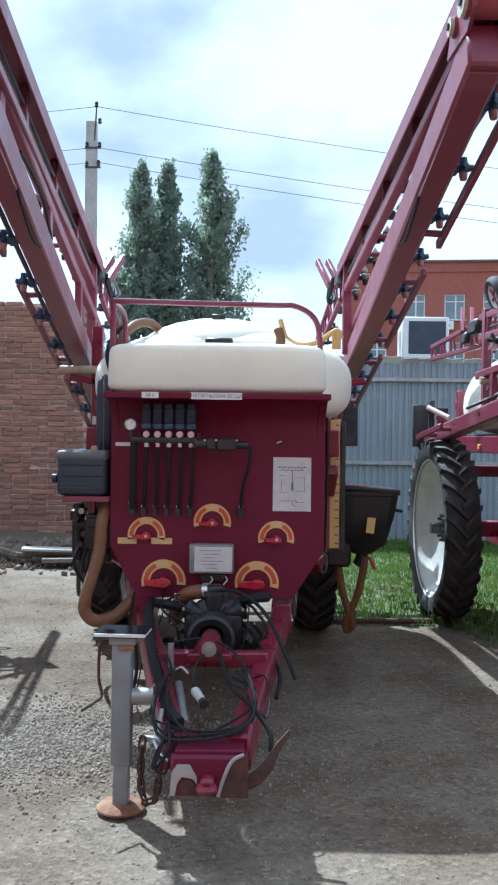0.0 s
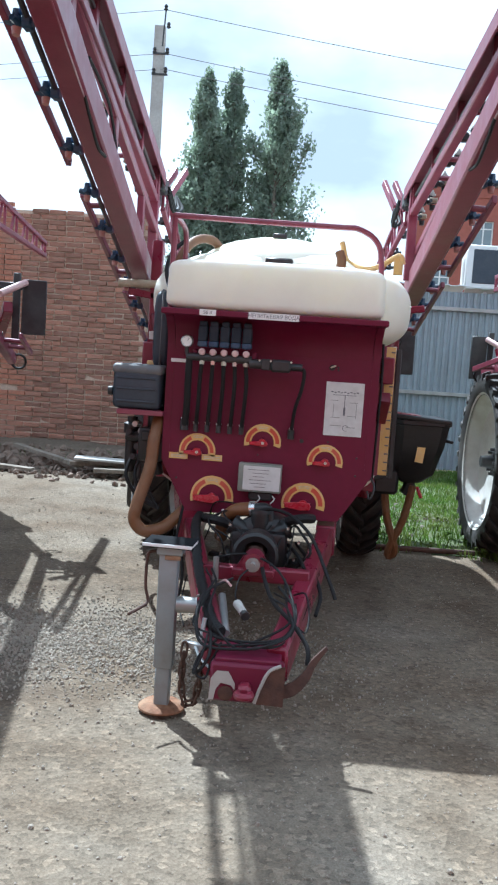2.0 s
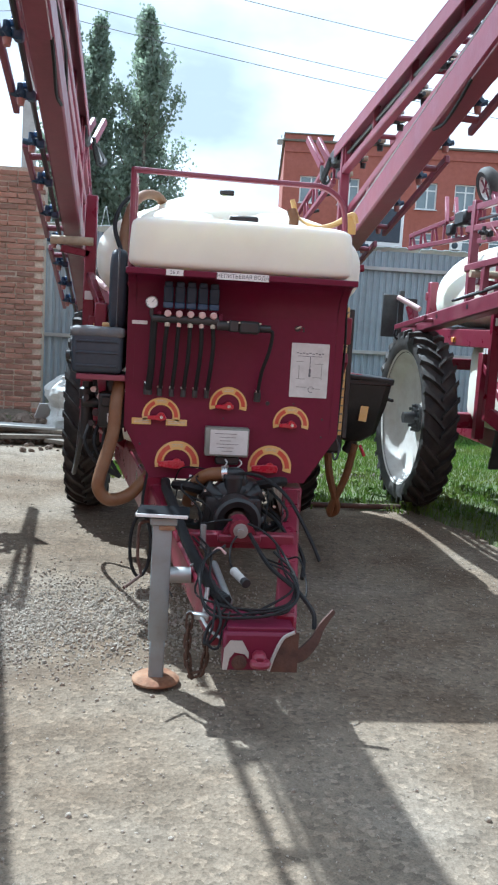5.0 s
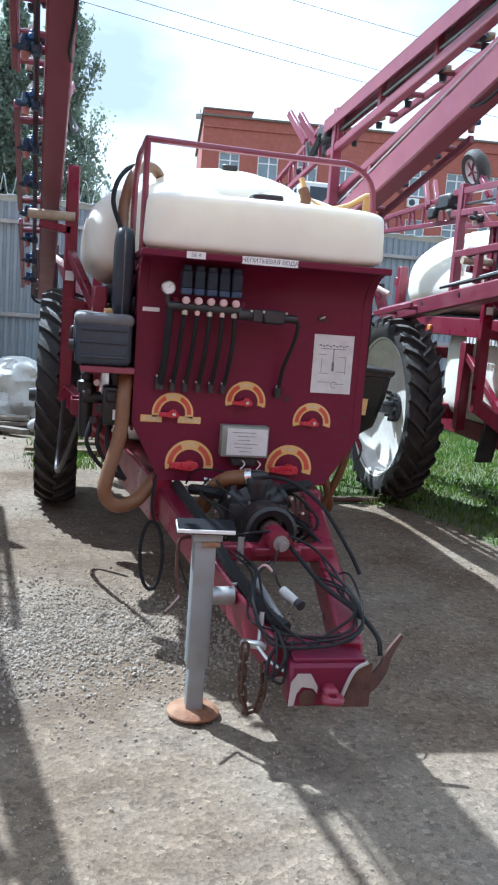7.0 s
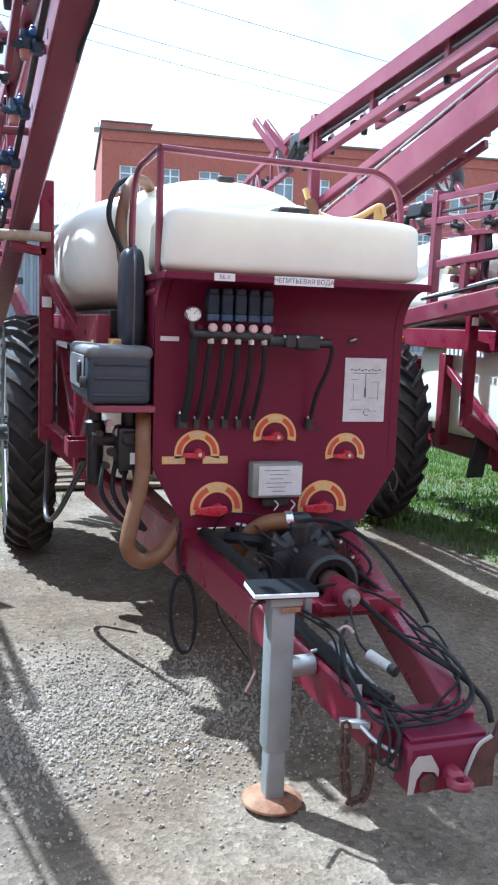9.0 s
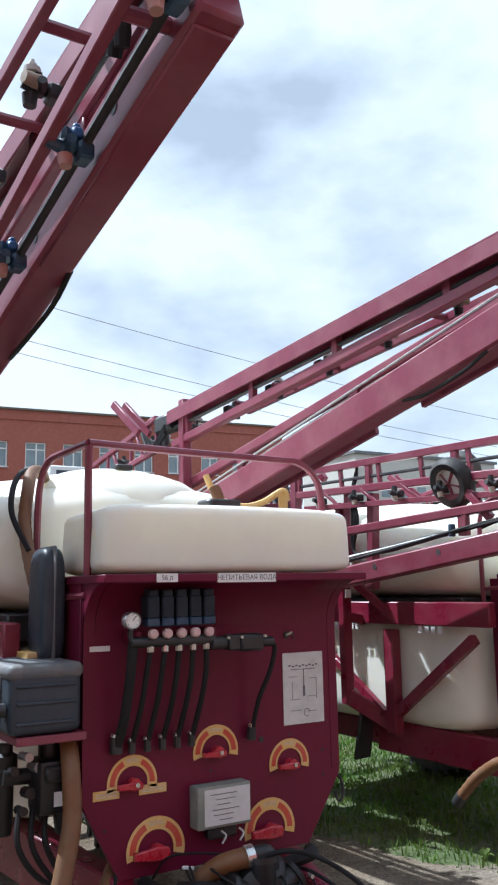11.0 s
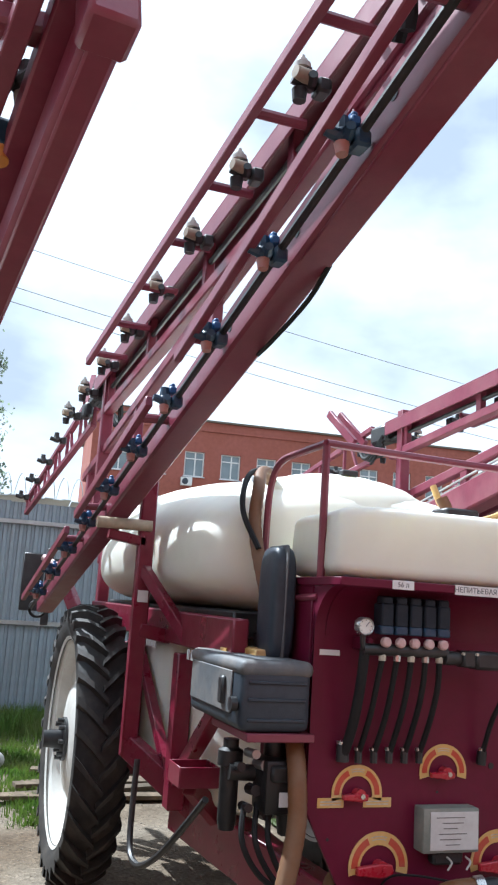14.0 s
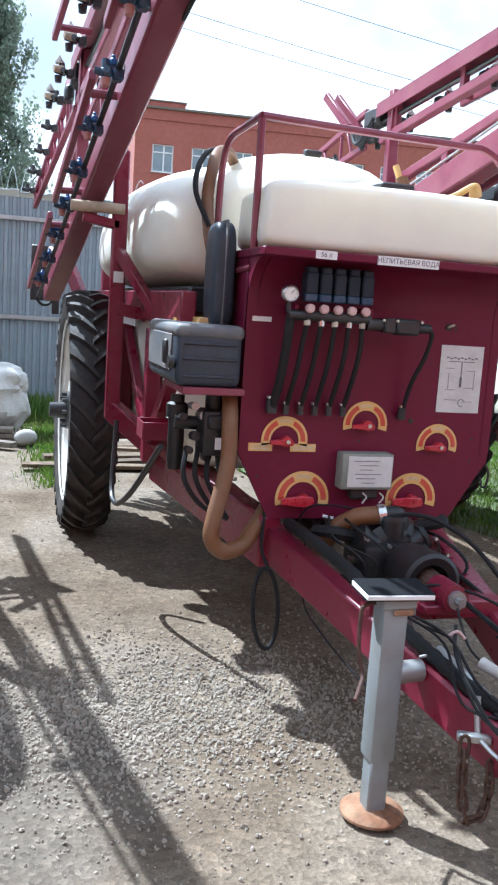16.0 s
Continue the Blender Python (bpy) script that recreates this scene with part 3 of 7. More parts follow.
def superbox(bm, c, half, e=2.6, nu=40, nv=20, shape=None):
    """A rounded tank body; shape(x, y, z) may move each point of the unit form."""
    def pw(v, k):
        return math.copysign(abs(v) ** k, v)
    rows = []
    for j in range(nv + 1):
        ph = -math.pi / 2 + math.pi * j / nv
        row = []
        for i in range(nu):
            th = math.tau * i / nu
            k = 2 / e
            v = Vector((pw(math.cos(ph), k) * pw(math.cos(th), k), pw(math.cos(ph), k) * pw(math.sin(th), k), pw(math.sin(ph), k)))
            if shape:
                v = shape(v)
            row.append(bm.verts.new((c[0] + half[0] * v.x, c[1] + half[1] * v.y, c[2] + half[2] * v.z)))
        rows.append(row)
    for a, b in zip(rows, rows[1:]):
        for i in range(nu):
            bm.faces.new((a[i], a[(i + 1) % nu], b[(i + 1) % nu], b[i]))
    bmesh.ops.remove_doubles(bm, verts=bm.verts[:], dist=1e-5)
    return bm


def nozzle(bm_body, bm_cap, at, d, mat_down):
    """A nozzle body clamped on the spray pipe."""
    x, y, z = at
    box(bm_body, (x, y, z), (0.045, 0.065, 0.05), None, 0.008)
    box(bm_body, (x + d * 0.045, y, z + 0.005), (0.05, 0.045, 0.045), None, 0.012)
    cyl(bm_body, (x + d * 0.05, y, z + 0.015), (x + d * 0.05, y, z + 0.055), 0.02, 0.017, 8)
    cyl(bm_body, (x + d * 0.05, y, z), (x + d * 0.095, y, z + 0.01), 0.018, 0.015, 8)
    cyl(bm_body, (x + d * 0.04, y - 0.02, z), (x + d * 0.05, y - 0.055, z + 0.005), 0.018, 0.014, 8)
    cyl(bm_cap, (x + d * 0.048, y, z - 0.018), (x + d * 0.048, y - 0.005, z - 0.050), 0.021, 0.016, 10)


def boom(sp, s, A, B, C, top, xa=1.015, da=0.04, aw=0.125, xc=1.0, dc=0.05, tip=-1.62, rear=3.75, plain=False, back=2.25, ends=None, ah=0.17, slim=False):
    """One folded boom arm on side s: a heavy box beam with a thin upper tube, and the folded outer section above it.
    A, B, C, top: height at y = 0.23 and fall per metre back, of the beam's underside, the tube and the outer section's two chords."""
    def at(line, y, x0, dx, off=0.0):
        return Vector((s * (x0 + dx * (y - 0.23)), y, line[0] - line[1] * (y - 0.23) + off))
    half = aw / 2
    arm = link("boom_arm", one_beam(at(A, tip, xa, da, ah / 2), at(A, rear, xa, da, ah / 2), aw, ah, 0.012), RED_FRAME, sp, "dusty haze-tinted maroon steel box-section boom arm")
    # stiffening plate under the front third
    part("stiffener", one_beam(at(A, tip + 0.02, xa, da, -0.006), at(A, tip + 0.95, xa, da, -0.006), aw - 0.02, 0.012), RED_FRAME, arm)
    part("upper_tube", one_beam(at(B, tip + 0.05, xa - 0.01, da), at(B, rear - 1.1, xa - 0.01, da), 0.055, 0.06, 0.008), RED_FRAME, arm)
    for y in np.arange(tip + 0.75, rear - 1.0, 1.15):
        part("upright", one_beam(at(A, y, xa - 0.01, da, 0.16), at(B, y, xa - 0.01, da, 0), 0.045, 0.07, 0.004, up=(0, 1, 0)), RED_FRAME, arm)
    for y in np.arange(tip + 0.4, rear, 0.55):
        part("side_hole", one_cyl(at(A, y, xa + half, da, 0.085), at(A, y, xa + half + 0.002, da, 0.085), 0.02, seg=12), BLACK_PLASTIC, arm)
    # hydraulic and spray lines along the arm
    for k, (mat, r) in enumerate(((STEEL, 0.008), (STEEL, 0.008), (RUBBER, 0.011))):
        part("hydraulic_line", one_tube([at(A, q, xa - 0.035 + 0.03 * k, da, 0.215 - 0.012 * k + (0.015 * math.sin(q * 2.1 + k) if k == 2 else 0)) for q in np.arange(tip + 0.3, rear - 0.6, 0.4)], r, 6, 3), mat, arm)
    if s < 0:
        part("looped_hose", one_tube([at(A, tip + 1.0, xa - 0.05, da, 0.2), at(A, tip + 1.25, xa - 0.06, da, 0.235), at(A, tip + 1.5, xa - 0.065, da, 0.24), at(A, tip + 1.8, xa - 0.05, da, 0.19)], 0.009, 6, 5), RUBBER, arm)
    if not plain:
        part("spray_pipe", one_tube([at(A, q, xa + half + 0.035, da, 0.045 if s < 0 else 0.11) for q in np.arange(tip + 0.05, rear + 0.2, 0.5)], 0.014, 7, 2), BLACK_PLASTIC, arm)
    for k in range(11):
        yy = -1.685 + 0.495 * k
        if tip - 0.05 < yy < rear + 0.05 and not plain:
            b1, b2 = bmesh.new(), bmesh.new()
            p = at(A, yy, xa + half + 0.035, da, 0.03 if s < 0 else 0.11)
            nozzle(b1, b2, p, s, None)
            body = part("nozzle", b1, BLUE, arm, "dark blue nozzle body")
            part("nozzle_cap", b2, RED_CAP, body)
            part("valve_top", box(one_box(p + Vector((s * 0.02, 0, 0.045)), (0.03, 0.05, 0.03), None, 0.006), p + Vector((s * 0.02, 0, 0.065)), (0.02, 0.03, 0.02), None, 0.005), BLUE_VALVE, body, "brighter blue valve top")
    e = at(A, rear, xa, da, 0.03)
    part("end_hoop", one_tube([e + Vector((s * (0.05 + 0.06 * math.cos(q)), 0.04, 0.06 * math.sin(q))) for q in np.linspace(0, math.tau, 11)], 0.011, 6, 2), RUBBER, arm)
    # guard rail outboard of the nozzles, in two lengths, on stand-offs
    for y0, y1 in ((tip - 0.05, 0.0), (0.36, 1.75), (2.0, rear - 0.2)):
        if plain and y0 < 1.9:
            continue
        rail = part("guard_rail", one_beam(at(A, y0, xa + 0.19, da, 0.055), at(A, y1, xa + 0.19, da, 0.055), 0.03, 0.045, 0.004), RED_FRAME, arm)
        n = max(2, round((y1 - y0) / 0.75))
        for i in range(n):
            q = y0 + 0.16 + (y1 - y0 - 0.3) * i / (n - 1)
            part("stand_off", one_cyl(at(A, q, xa + half, da, 0.06), at(A, q, xa + 0.185, da, 0.055), 0.019, seg=8), RED_FRAME, rail)
    # hinge at the front tip: two cheek plates with rollers, above the beam's end
    h = at(A, tip, xa, da, 0.17)
    if plain:
        part("tip_cap", one_beam(at(A, tip - 0.03, xa, da, 0.085), at(A, tip + 0.06, xa, da, 0.085), aw + 0.02, 0.19, 0.01), RED_FRAME, arm)
    else:
        for o in (-half - 0.008, half - 0.006):
            bm = bmesh.new()
            plate(bm, [(-0.30, -0.02), (0.02, -0.05), (0.10, 0.0), (0.12, 0.09), (0.06, 0.16), (0.09, 0.30), (0.04, 0.40), (-0.06, 0.40), (-0.10, 0.22), (-0.20, 0.13)], 0.014,
                  Matrix.Translation(h + Vector((s * o, 0, 0))) @ Matrix(((0, 0, 1, 0), (-1, 0, 0, 0), (0, 1, 0, 0), (0, 0, 0, 1))))
            part("hinge_cheek", bm, RED_FRAME, arm)
        for dy, dz, r in ((-0.03, 0.06, 0.085), (0.0, 0.32, 0.07), (0.16, 0.05, 0.05)):
            part("hinge_roller", one_cyl(h + Vector((-half - 0.02, dy, dz)), h + Vector((half + 0.02, dy, dz)), r * 0.8, seg=20), RED_WORN, arm)
            for o in (-1, 1):
                w = part("hinge_washer", one_cyl(h + Vector((o * (half + 0.02), dy, dz)), h + Vector((o * (half + 0.034), dy, dz)), r * 0.72, seg=20), BRASS, arm)
                part("pin", one_cyl(h + Vector((o * (half + 0.03), dy, dz)), h + Vector((o * (half + 0.042), dy, dz)), r * 0.28, seg=12), BLACK_PLASTIC, w)
        for k in range(2):
            part("hinge_hose", one_tube([h + Vector((s * (half + 0.02), 0.34 + 0.05 * k, -0.06)), h + Vector((s * (half + 0.04), 0.27, 0.12)), h + Vector((s * (half + 0.04), 0.20, 0.26 + 0.03 * k)), h + Vector((s * (half + 0.03), 0.30, 0.30)), h + Vector((s * (half + 0.02), 0.40 + 0.05 * k, 0.20))], 0.02, 8, 6, ribs=0.004), RUBBER, arm)
        part("hanging_hose", one_tube([at(A, tip + 0.95, xa - 0.05, da, 0.0), at(A, tip + 1.1, xa - 0.05, da, -0.03), at(A, tip + 1.35, xa - 0.04, da, -0.03), at(A, tip + 1.5, xa - 0.05, da, 0.0)], 0.009, 6, 4), RUBBER, arm)
    # the outer section, folded back on top: a wide channel over a slim chord
    outer = link("outer_boom_section", one_beam(at(C, tip - 0.05, xc, dc, 0.0), at(C, back, xc, dc, 0.0), 0.06, 0.055, 0.006), RED_FRAME, sp, "maroon folded outer boom section with two chords")
    wide = 0.05 if slim else 0.13
    chord = part("top_chord", one_beam(at(top, tip - 0.05, xc, dc), at(top, back, xc, dc), wide, 0.05 if slim else 0.012, 0.003), RED_FRAME, outer)
    if slim:
        low = part("low_chord", one_beam(at(C, tip - 0.05, xc + 0.02, dc, -0.135), at(C, back - 0.3, xc + 0.02, dc, -0.115), 0.04, 0.04, 0.003), RED_FRAME, outer)
        for q in np.arange(tip + 0.2, back - 0.35, 0.42):
            part("lattice_bar", one_beam(at(C, q, xc, dc), at(top, q + 0.02, xc, dc), 0.03, 0.03, 0.003, up=(0, 1, 0)), RED_FRAME, outer)
            part("lattice_bar", one_beam(at(C, q, xc + 0.02, dc, -0.13), at(C, q + 0.2, xc + 0.02, dc, 0.0), 0.022, 0.022, 0.002, up=(0, 1, 0)), RED_FRAME, low)
            b1, b2 = bmesh.new(), bmesh.new()
            nozzle(b1, b2, at(C, q + 0.2, xc + 0.03, dc, -0.07), s, None)
            body = part("nozzle", b1, BLACK_PLASTIC, outer)
            part("nozzle_cap", b2, BRASS, body)
    for o in () if slim else (-0.06, 0.06):
        part("flange", one_beam(at(top, tip - 0.05, xc + o, dc, -0.047), at(top, back, xc + o, dc, -0.047), 0.012, 0.085, 0.003), RED_FRAME, chord)
    for q in np.linspace(tip + 0.35, back - 0.2, 5):
        part("upright", one_beam(at(C, q, xc, dc, 0.0), at(top, q, xc, dc, -0.01), 0.04, 0.05, 0.004, up=(0, 1, 0)), RED_FRAME, outer)
    part("spray_pipe", one_tube([at(top, q, xc + 0.0, dc, -0.105) for q in np.arange(tip + 0.1, back + 0.35, 0.5)], 0.013, 7, 2), BLACK_PLASTIC, outer)
    for k in range(9):
        yy = -1.35 + 0.5 * k
        if yy < back + 0.45 and not plain:
            b1, b2 = bmesh.new(), bmesh.new()
            p = at(top, yy, xc + 0.08, dc, -0.12)
            nozzle(b1, b2, p, s, None)
            body = part("nozzle", b1, BLACK_PLASTIC, outer)
            b3 = bmesh.new()
            cyl(b3, p + Vector((s * 0.065, 0, 0.05)), p + Vector((s * 0.065, 0, 0.066)), 0.026, 0.026, 10)
            cyl(b3, p + Vector((s * 0.065, 0, 0.066)), p + Vector((s * 0.065, 0, 0.080)), 0.017, 0.015, 8)
            cyl(b3, p + Vector((s * 0.065, 0, 0.080)), p + Vector((s * 0.065, 0, 0.094)), 0.009, 0.007, 8)
            part("filter_cup", one_cyl(p + Vector((s * 0.045, -0.02, 0.012)), p + Vector((s * 0.10, -0.035, 0.012)), 0.024, 0.019, 12), TAN_CAP, body, "tan round filter cup")
            b4 = one_cyl(p + Vector((s * 0.07, 0, -0.02)), p + Vector((s * 0.07, 0, -0.058)), 0.024, 0.02, 10)
            part("lower_cap", b4, PUMP_BLACK, body)
            part("nozzle_cap", b3, PALE_CAP, body)
            b2.free()
    if not plain:
        rail = part("guard_rail", one_beam(at(top, tip - 0.2, xc + 0.23, dc, -0.12), at(top, 1.64, xc + 0.23, dc, -0.12), 0.03, 0.045, 0.004), RED_FRAME, outer)
        for q in np.linspace(tip + 0.15, 1.5, 8):
            part("stand_off", one_cyl(at(top, q, xc + 0.05, dc, -0.12), at(top, q, xc + 0.23, dc, -0.12), 0.018, seg=8), RED_FRAME, rail)
    # tie and horns at its hinge to the slim end truss
    p0 = at(top, back, xc, dc, -0.08)
    part("end_upright", one_beam(at(A, back - 0.15, xc, dc, 0.1), at(top, back - 0.15, xc, dc, 0.06), 0.07, 0.07, 0.006, up=(0, 1, 0)), RED_FRAME, outer)
    bm = bmesh.new()
    box(bm, p0 + Vector((0, 0.12, 0.02)), (0.11, 0.24, 0.13), None, 0.02)
    box(bm, p0 + Vector((s * 0.05, 0.30, -0.06)), (0.06, 0.14, 0.10), None, 0.015)
    part("hinge_block", bm, BLACK_PLASTIC, outer)
    for o in (-0.07, 0.02):
        part("horn", one_beam(p0 + Vector((-s * 0.02 + o, 0.42, 0.0)), p0 + Vector((-s * 0.10 + o, 0.72, 0.27)), 0.035, 0.06, 0.004), RED_FRAME, outer)
    for k in range(3):
        part("hinge_hose", one_tube([p0 + Vector((-s * 0.1, -0.05, -0.02 - 0.03 * k)), p0 + Vector((-s * 0.13, 0.05, -0.14 - 0.03 * k)), p0 + Vector((-s * 0.12 + 0.03 * k, 0.2, -0.15)), p0 + Vector((-s * 0.1, 0.34, -0.02))], 0.013, 7, 5), RUBBER, outer)
    # slim end truss
    q0, q1 = ends or (p0 + Vector((0, 0.3, 0.0)), at(C, 5.2, xc, dc, 0.02))
    truss = part("end_truss", one_beam(q0 + Vector((0, 0, -0.14)), q1 + Vector((0, 0, -0.07)), 0.04, 0.04, 0.004), RED_FRAME, outer)
    part("truss_top", one_beam(q0 + Vector((0, 0, 0.10)), q1 + Vector((0, 0, 0.05)), 0.04, 0.04, 0.004), RED_FRAME, truss)
    for i in range(13):
        u = i / 12
        lo = (q0 + Vector((0, 0, -0.14))).lerp(q1 + Vector((0, 0, -0.07)), u)
        hi = (q0 + Vector((0, 0, 0.10))).lerp(q1 + Vector((0, 0, 0.05)), min(1, u + (0.05 if i % 2 else 0)))
        part("truss_brace", one_beam(lo, hi, 0.022, 0.022, 0.002, up=(0, 1, 0)), RED_FRAME, truss)
    for i in range(0 if plain else 5):
        b1, b2 = bmesh.new(), bmesh.new()
        p = q0.lerp(q1, (i + 0.5) / 5) + Vector((s * 0.05, 0, 0))
        nozzle(b1, b2, p, s, None)
        b2.free()
        part("nozzle", b1, BLACK_PLASTIC, truss)


def chassis(sp, lx=1.22, my=0.0, right_mast=0.93, lamp=(4.25, 1.78, 0.17, 0.46), tray=True):
    # drawbar and long beams
    for s, x0, x1 in ((-1, -0.40, -0.105), (1, 0.36, 0.145)):
        part("drawbar_beam", one_beam((x0, 0.02, 0.60), (x1, -1.42, 0.365), 0.09, 0.155, 0.012), RED_BAR, sp, "maroon drawbar beam with scuffed paint")
        part("long_beam", one_beam((x0, 0.0, 0.60), (s * 0.55, 3.3, 0.72), 0.11, 0.17, 0.01), RED_BAR, sp)
    part("axle_beam", one_box((0, 2.63, 0.82), (1.85, 0.14, 0.14), None, 0.01), RED_BAR, sp)
    part("cross_beam", one_box((-0.01, -0.72, 0.56), (0.56, 0.07, 0.07), None, 0.008), RED_BAR, sp)
    part("side_beam", one_beam((-0.66, 1.42 + my, 0.70), (-0.42, 0.0, 0.61), 0.10, 0.23, 0.01), RED_BAR, sp, "deep maroon side beam of the chassis")
    for s in (-1, 1):
        x = -0.93 if s < 0 else right_mast
        ym = 1.47 + my
        # mast that carries the folded boom
        part("mast", one_beam((x, ym, 0.92), (x, ym, 2.40 if s < 0 else 2.2), 0.08, 0.07, 0.008, up=(0, 1, 0)), RED_BAR, sp, "maroon boom support post")
        if s < 0:
            part("cradle_roller", one_cyl((x - s * 0.02, ym - 0.03, 2.085), (x + s * 0.27, ym - 0.03, 2.085), 0.03, seg=14), CREAM_ROLLER, sp, "cream plastic boom cradle roller")
        part("cradle_arm", one_beam((x, ym, 2.0), (x + s * 0.2, ym, 2.03), 0.07, 0.05, 0.006), RED_BAR, sp)
        part("white_tag", one_box((x, ym - 0.045, 1.72), (0.055, 0.004, 0.06), None, 0), LABEL, sp)
        xs = -0.76 if s < 0 else right_mast - 0.13
        part("side_rail", one_beam((xs, 0.33, 1.575), (xs, 3.8, 1.585), 0.07, 0.16, 0.008), RED_BAR, sp, "maroon side rail under the tank")
        part("front_post", one_beam((xs, 1.16 + my, 0.74), (xs, 1.16 + my, 1.46), 0.08, 0.10, 0.006, up=(0, 1, 0)), RED_BAR, sp)
        part("rear_post", one_beam((xs, 2.2, 0.7), (xs, 2.2, 1.46), 0.08, 0.09, 0.006, up=(0, 1, 0)), RED_BAR, sp)
        part("strut", one_beam((x, ym - 0.02, 1.86), (xs, 1.08 + my, 1.52), 0.05, 0.06, 0.005), RED_BAR, sp)
        part("strut", one_beam((xs, 2.12 + my, 1.40), (xs, 1.26 + my, 0.86), 0.05, 0.06, 0.005), RED_BAR, sp)
        part("strut", one_beam((xs, 1.12 + my, 0.88), (xs, 0.36 + my, 1.42), 0.06, 0.07, 0.005), RED_BAR, sp)
        part("mast_foot", one_beam((x, ym, 0.98), (s * 0.62, 1.2 + my, 0.72), 0.09, 0.11, 0.006), RED_BAR, sp)
        part("mast_tie", one_beam((x, ym, 1.55), (xs, ym, 1.52), 0.08, 0.07, 0.006), RED_BAR, sp)
        if s < 0 and tray:
            bm = bmesh.new()
            for dx, dy, sx, sy in ((0, -0.09, 0.17, 0.008), (0, 0.09, 0.17, 0.008), (-0.085, 0, 0.008, 0.18), (0.085, 0, 0.008, 0.18)):
                box(bm, (s * 0.80 + dx, 0.72 + my + dy, 0.985), (sx, sy, 0.085), None, 0.002)
            box(bm, (s * 0.80, 0.72 + my, 0.945), (0.17, 0.18, 0.008), None, 0.001)
            part("open_tray", bm, RED_BAR, sp, "small open maroon steel tray")
            part("tray_arm", one_beam((s * 0.80, 0.75 + my, 0.93), (s * 0.55, 1.0 + my, 0.70), 0.06, 0.08, 0.005), RED_BAR, sp)
        # rear lift frame
        part("lift_post", one_beam((s * 0.70, 3.92, 0.75), (s * 0.70, 3.92, 2.15), 0.09, 0.09, 0.008, up=(0, 1, 0)), RED_BAR, sp)
        part("lift_arm", one_beam((s * 0.72, 3.85, 1.2), (s * (lx - 0.2), lamp[0] - 0.1, 1.9), 0.08, 0.10, 0.008), RED_BAR, sp)
        ly, lz, lw, lh = lamp
        board_ob = part("rear_lamp_board", one_box((s * lx, ly, lz), (lw, 0.03, lh), None, 0.006), BLACK_PLASTIC, sp, "black rear lamp board")
        part("lamp_post", one_box((s * (lx - lw * 0.75), ly + 0.02, lz - 0.03), (0.06, 0.04, lh + 0.16), None, 0.006), BLACK_PLASTIC, board_ob)
        part("lamp_bracket", one_box((s * (lx - 0.16), ly + 0.03, lz + lh * 0.5 - 0.06), (0.30, 0.04, 0.06), None, 0.006), BLACK_PLASTIC, board_ob)
        part("ram", one_cyl((s * (lx - 0.24), ly - 0.3, lz + 0.08), (s * (lx - 0.07), ly - 0.05, lz + 0.20), 0.03, seg=10), PINK, sp)
    part("lift_bar", one_box((0, 3.97, 1.3), (1.5, 0.09, 0.12), None, 0.01), RED_BAR, sp)
    part("lift_bar", one_box((0, 3.97, 2.0), (1.5, 0.09, 0.09), None, 0.01), RED_BAR, sp)


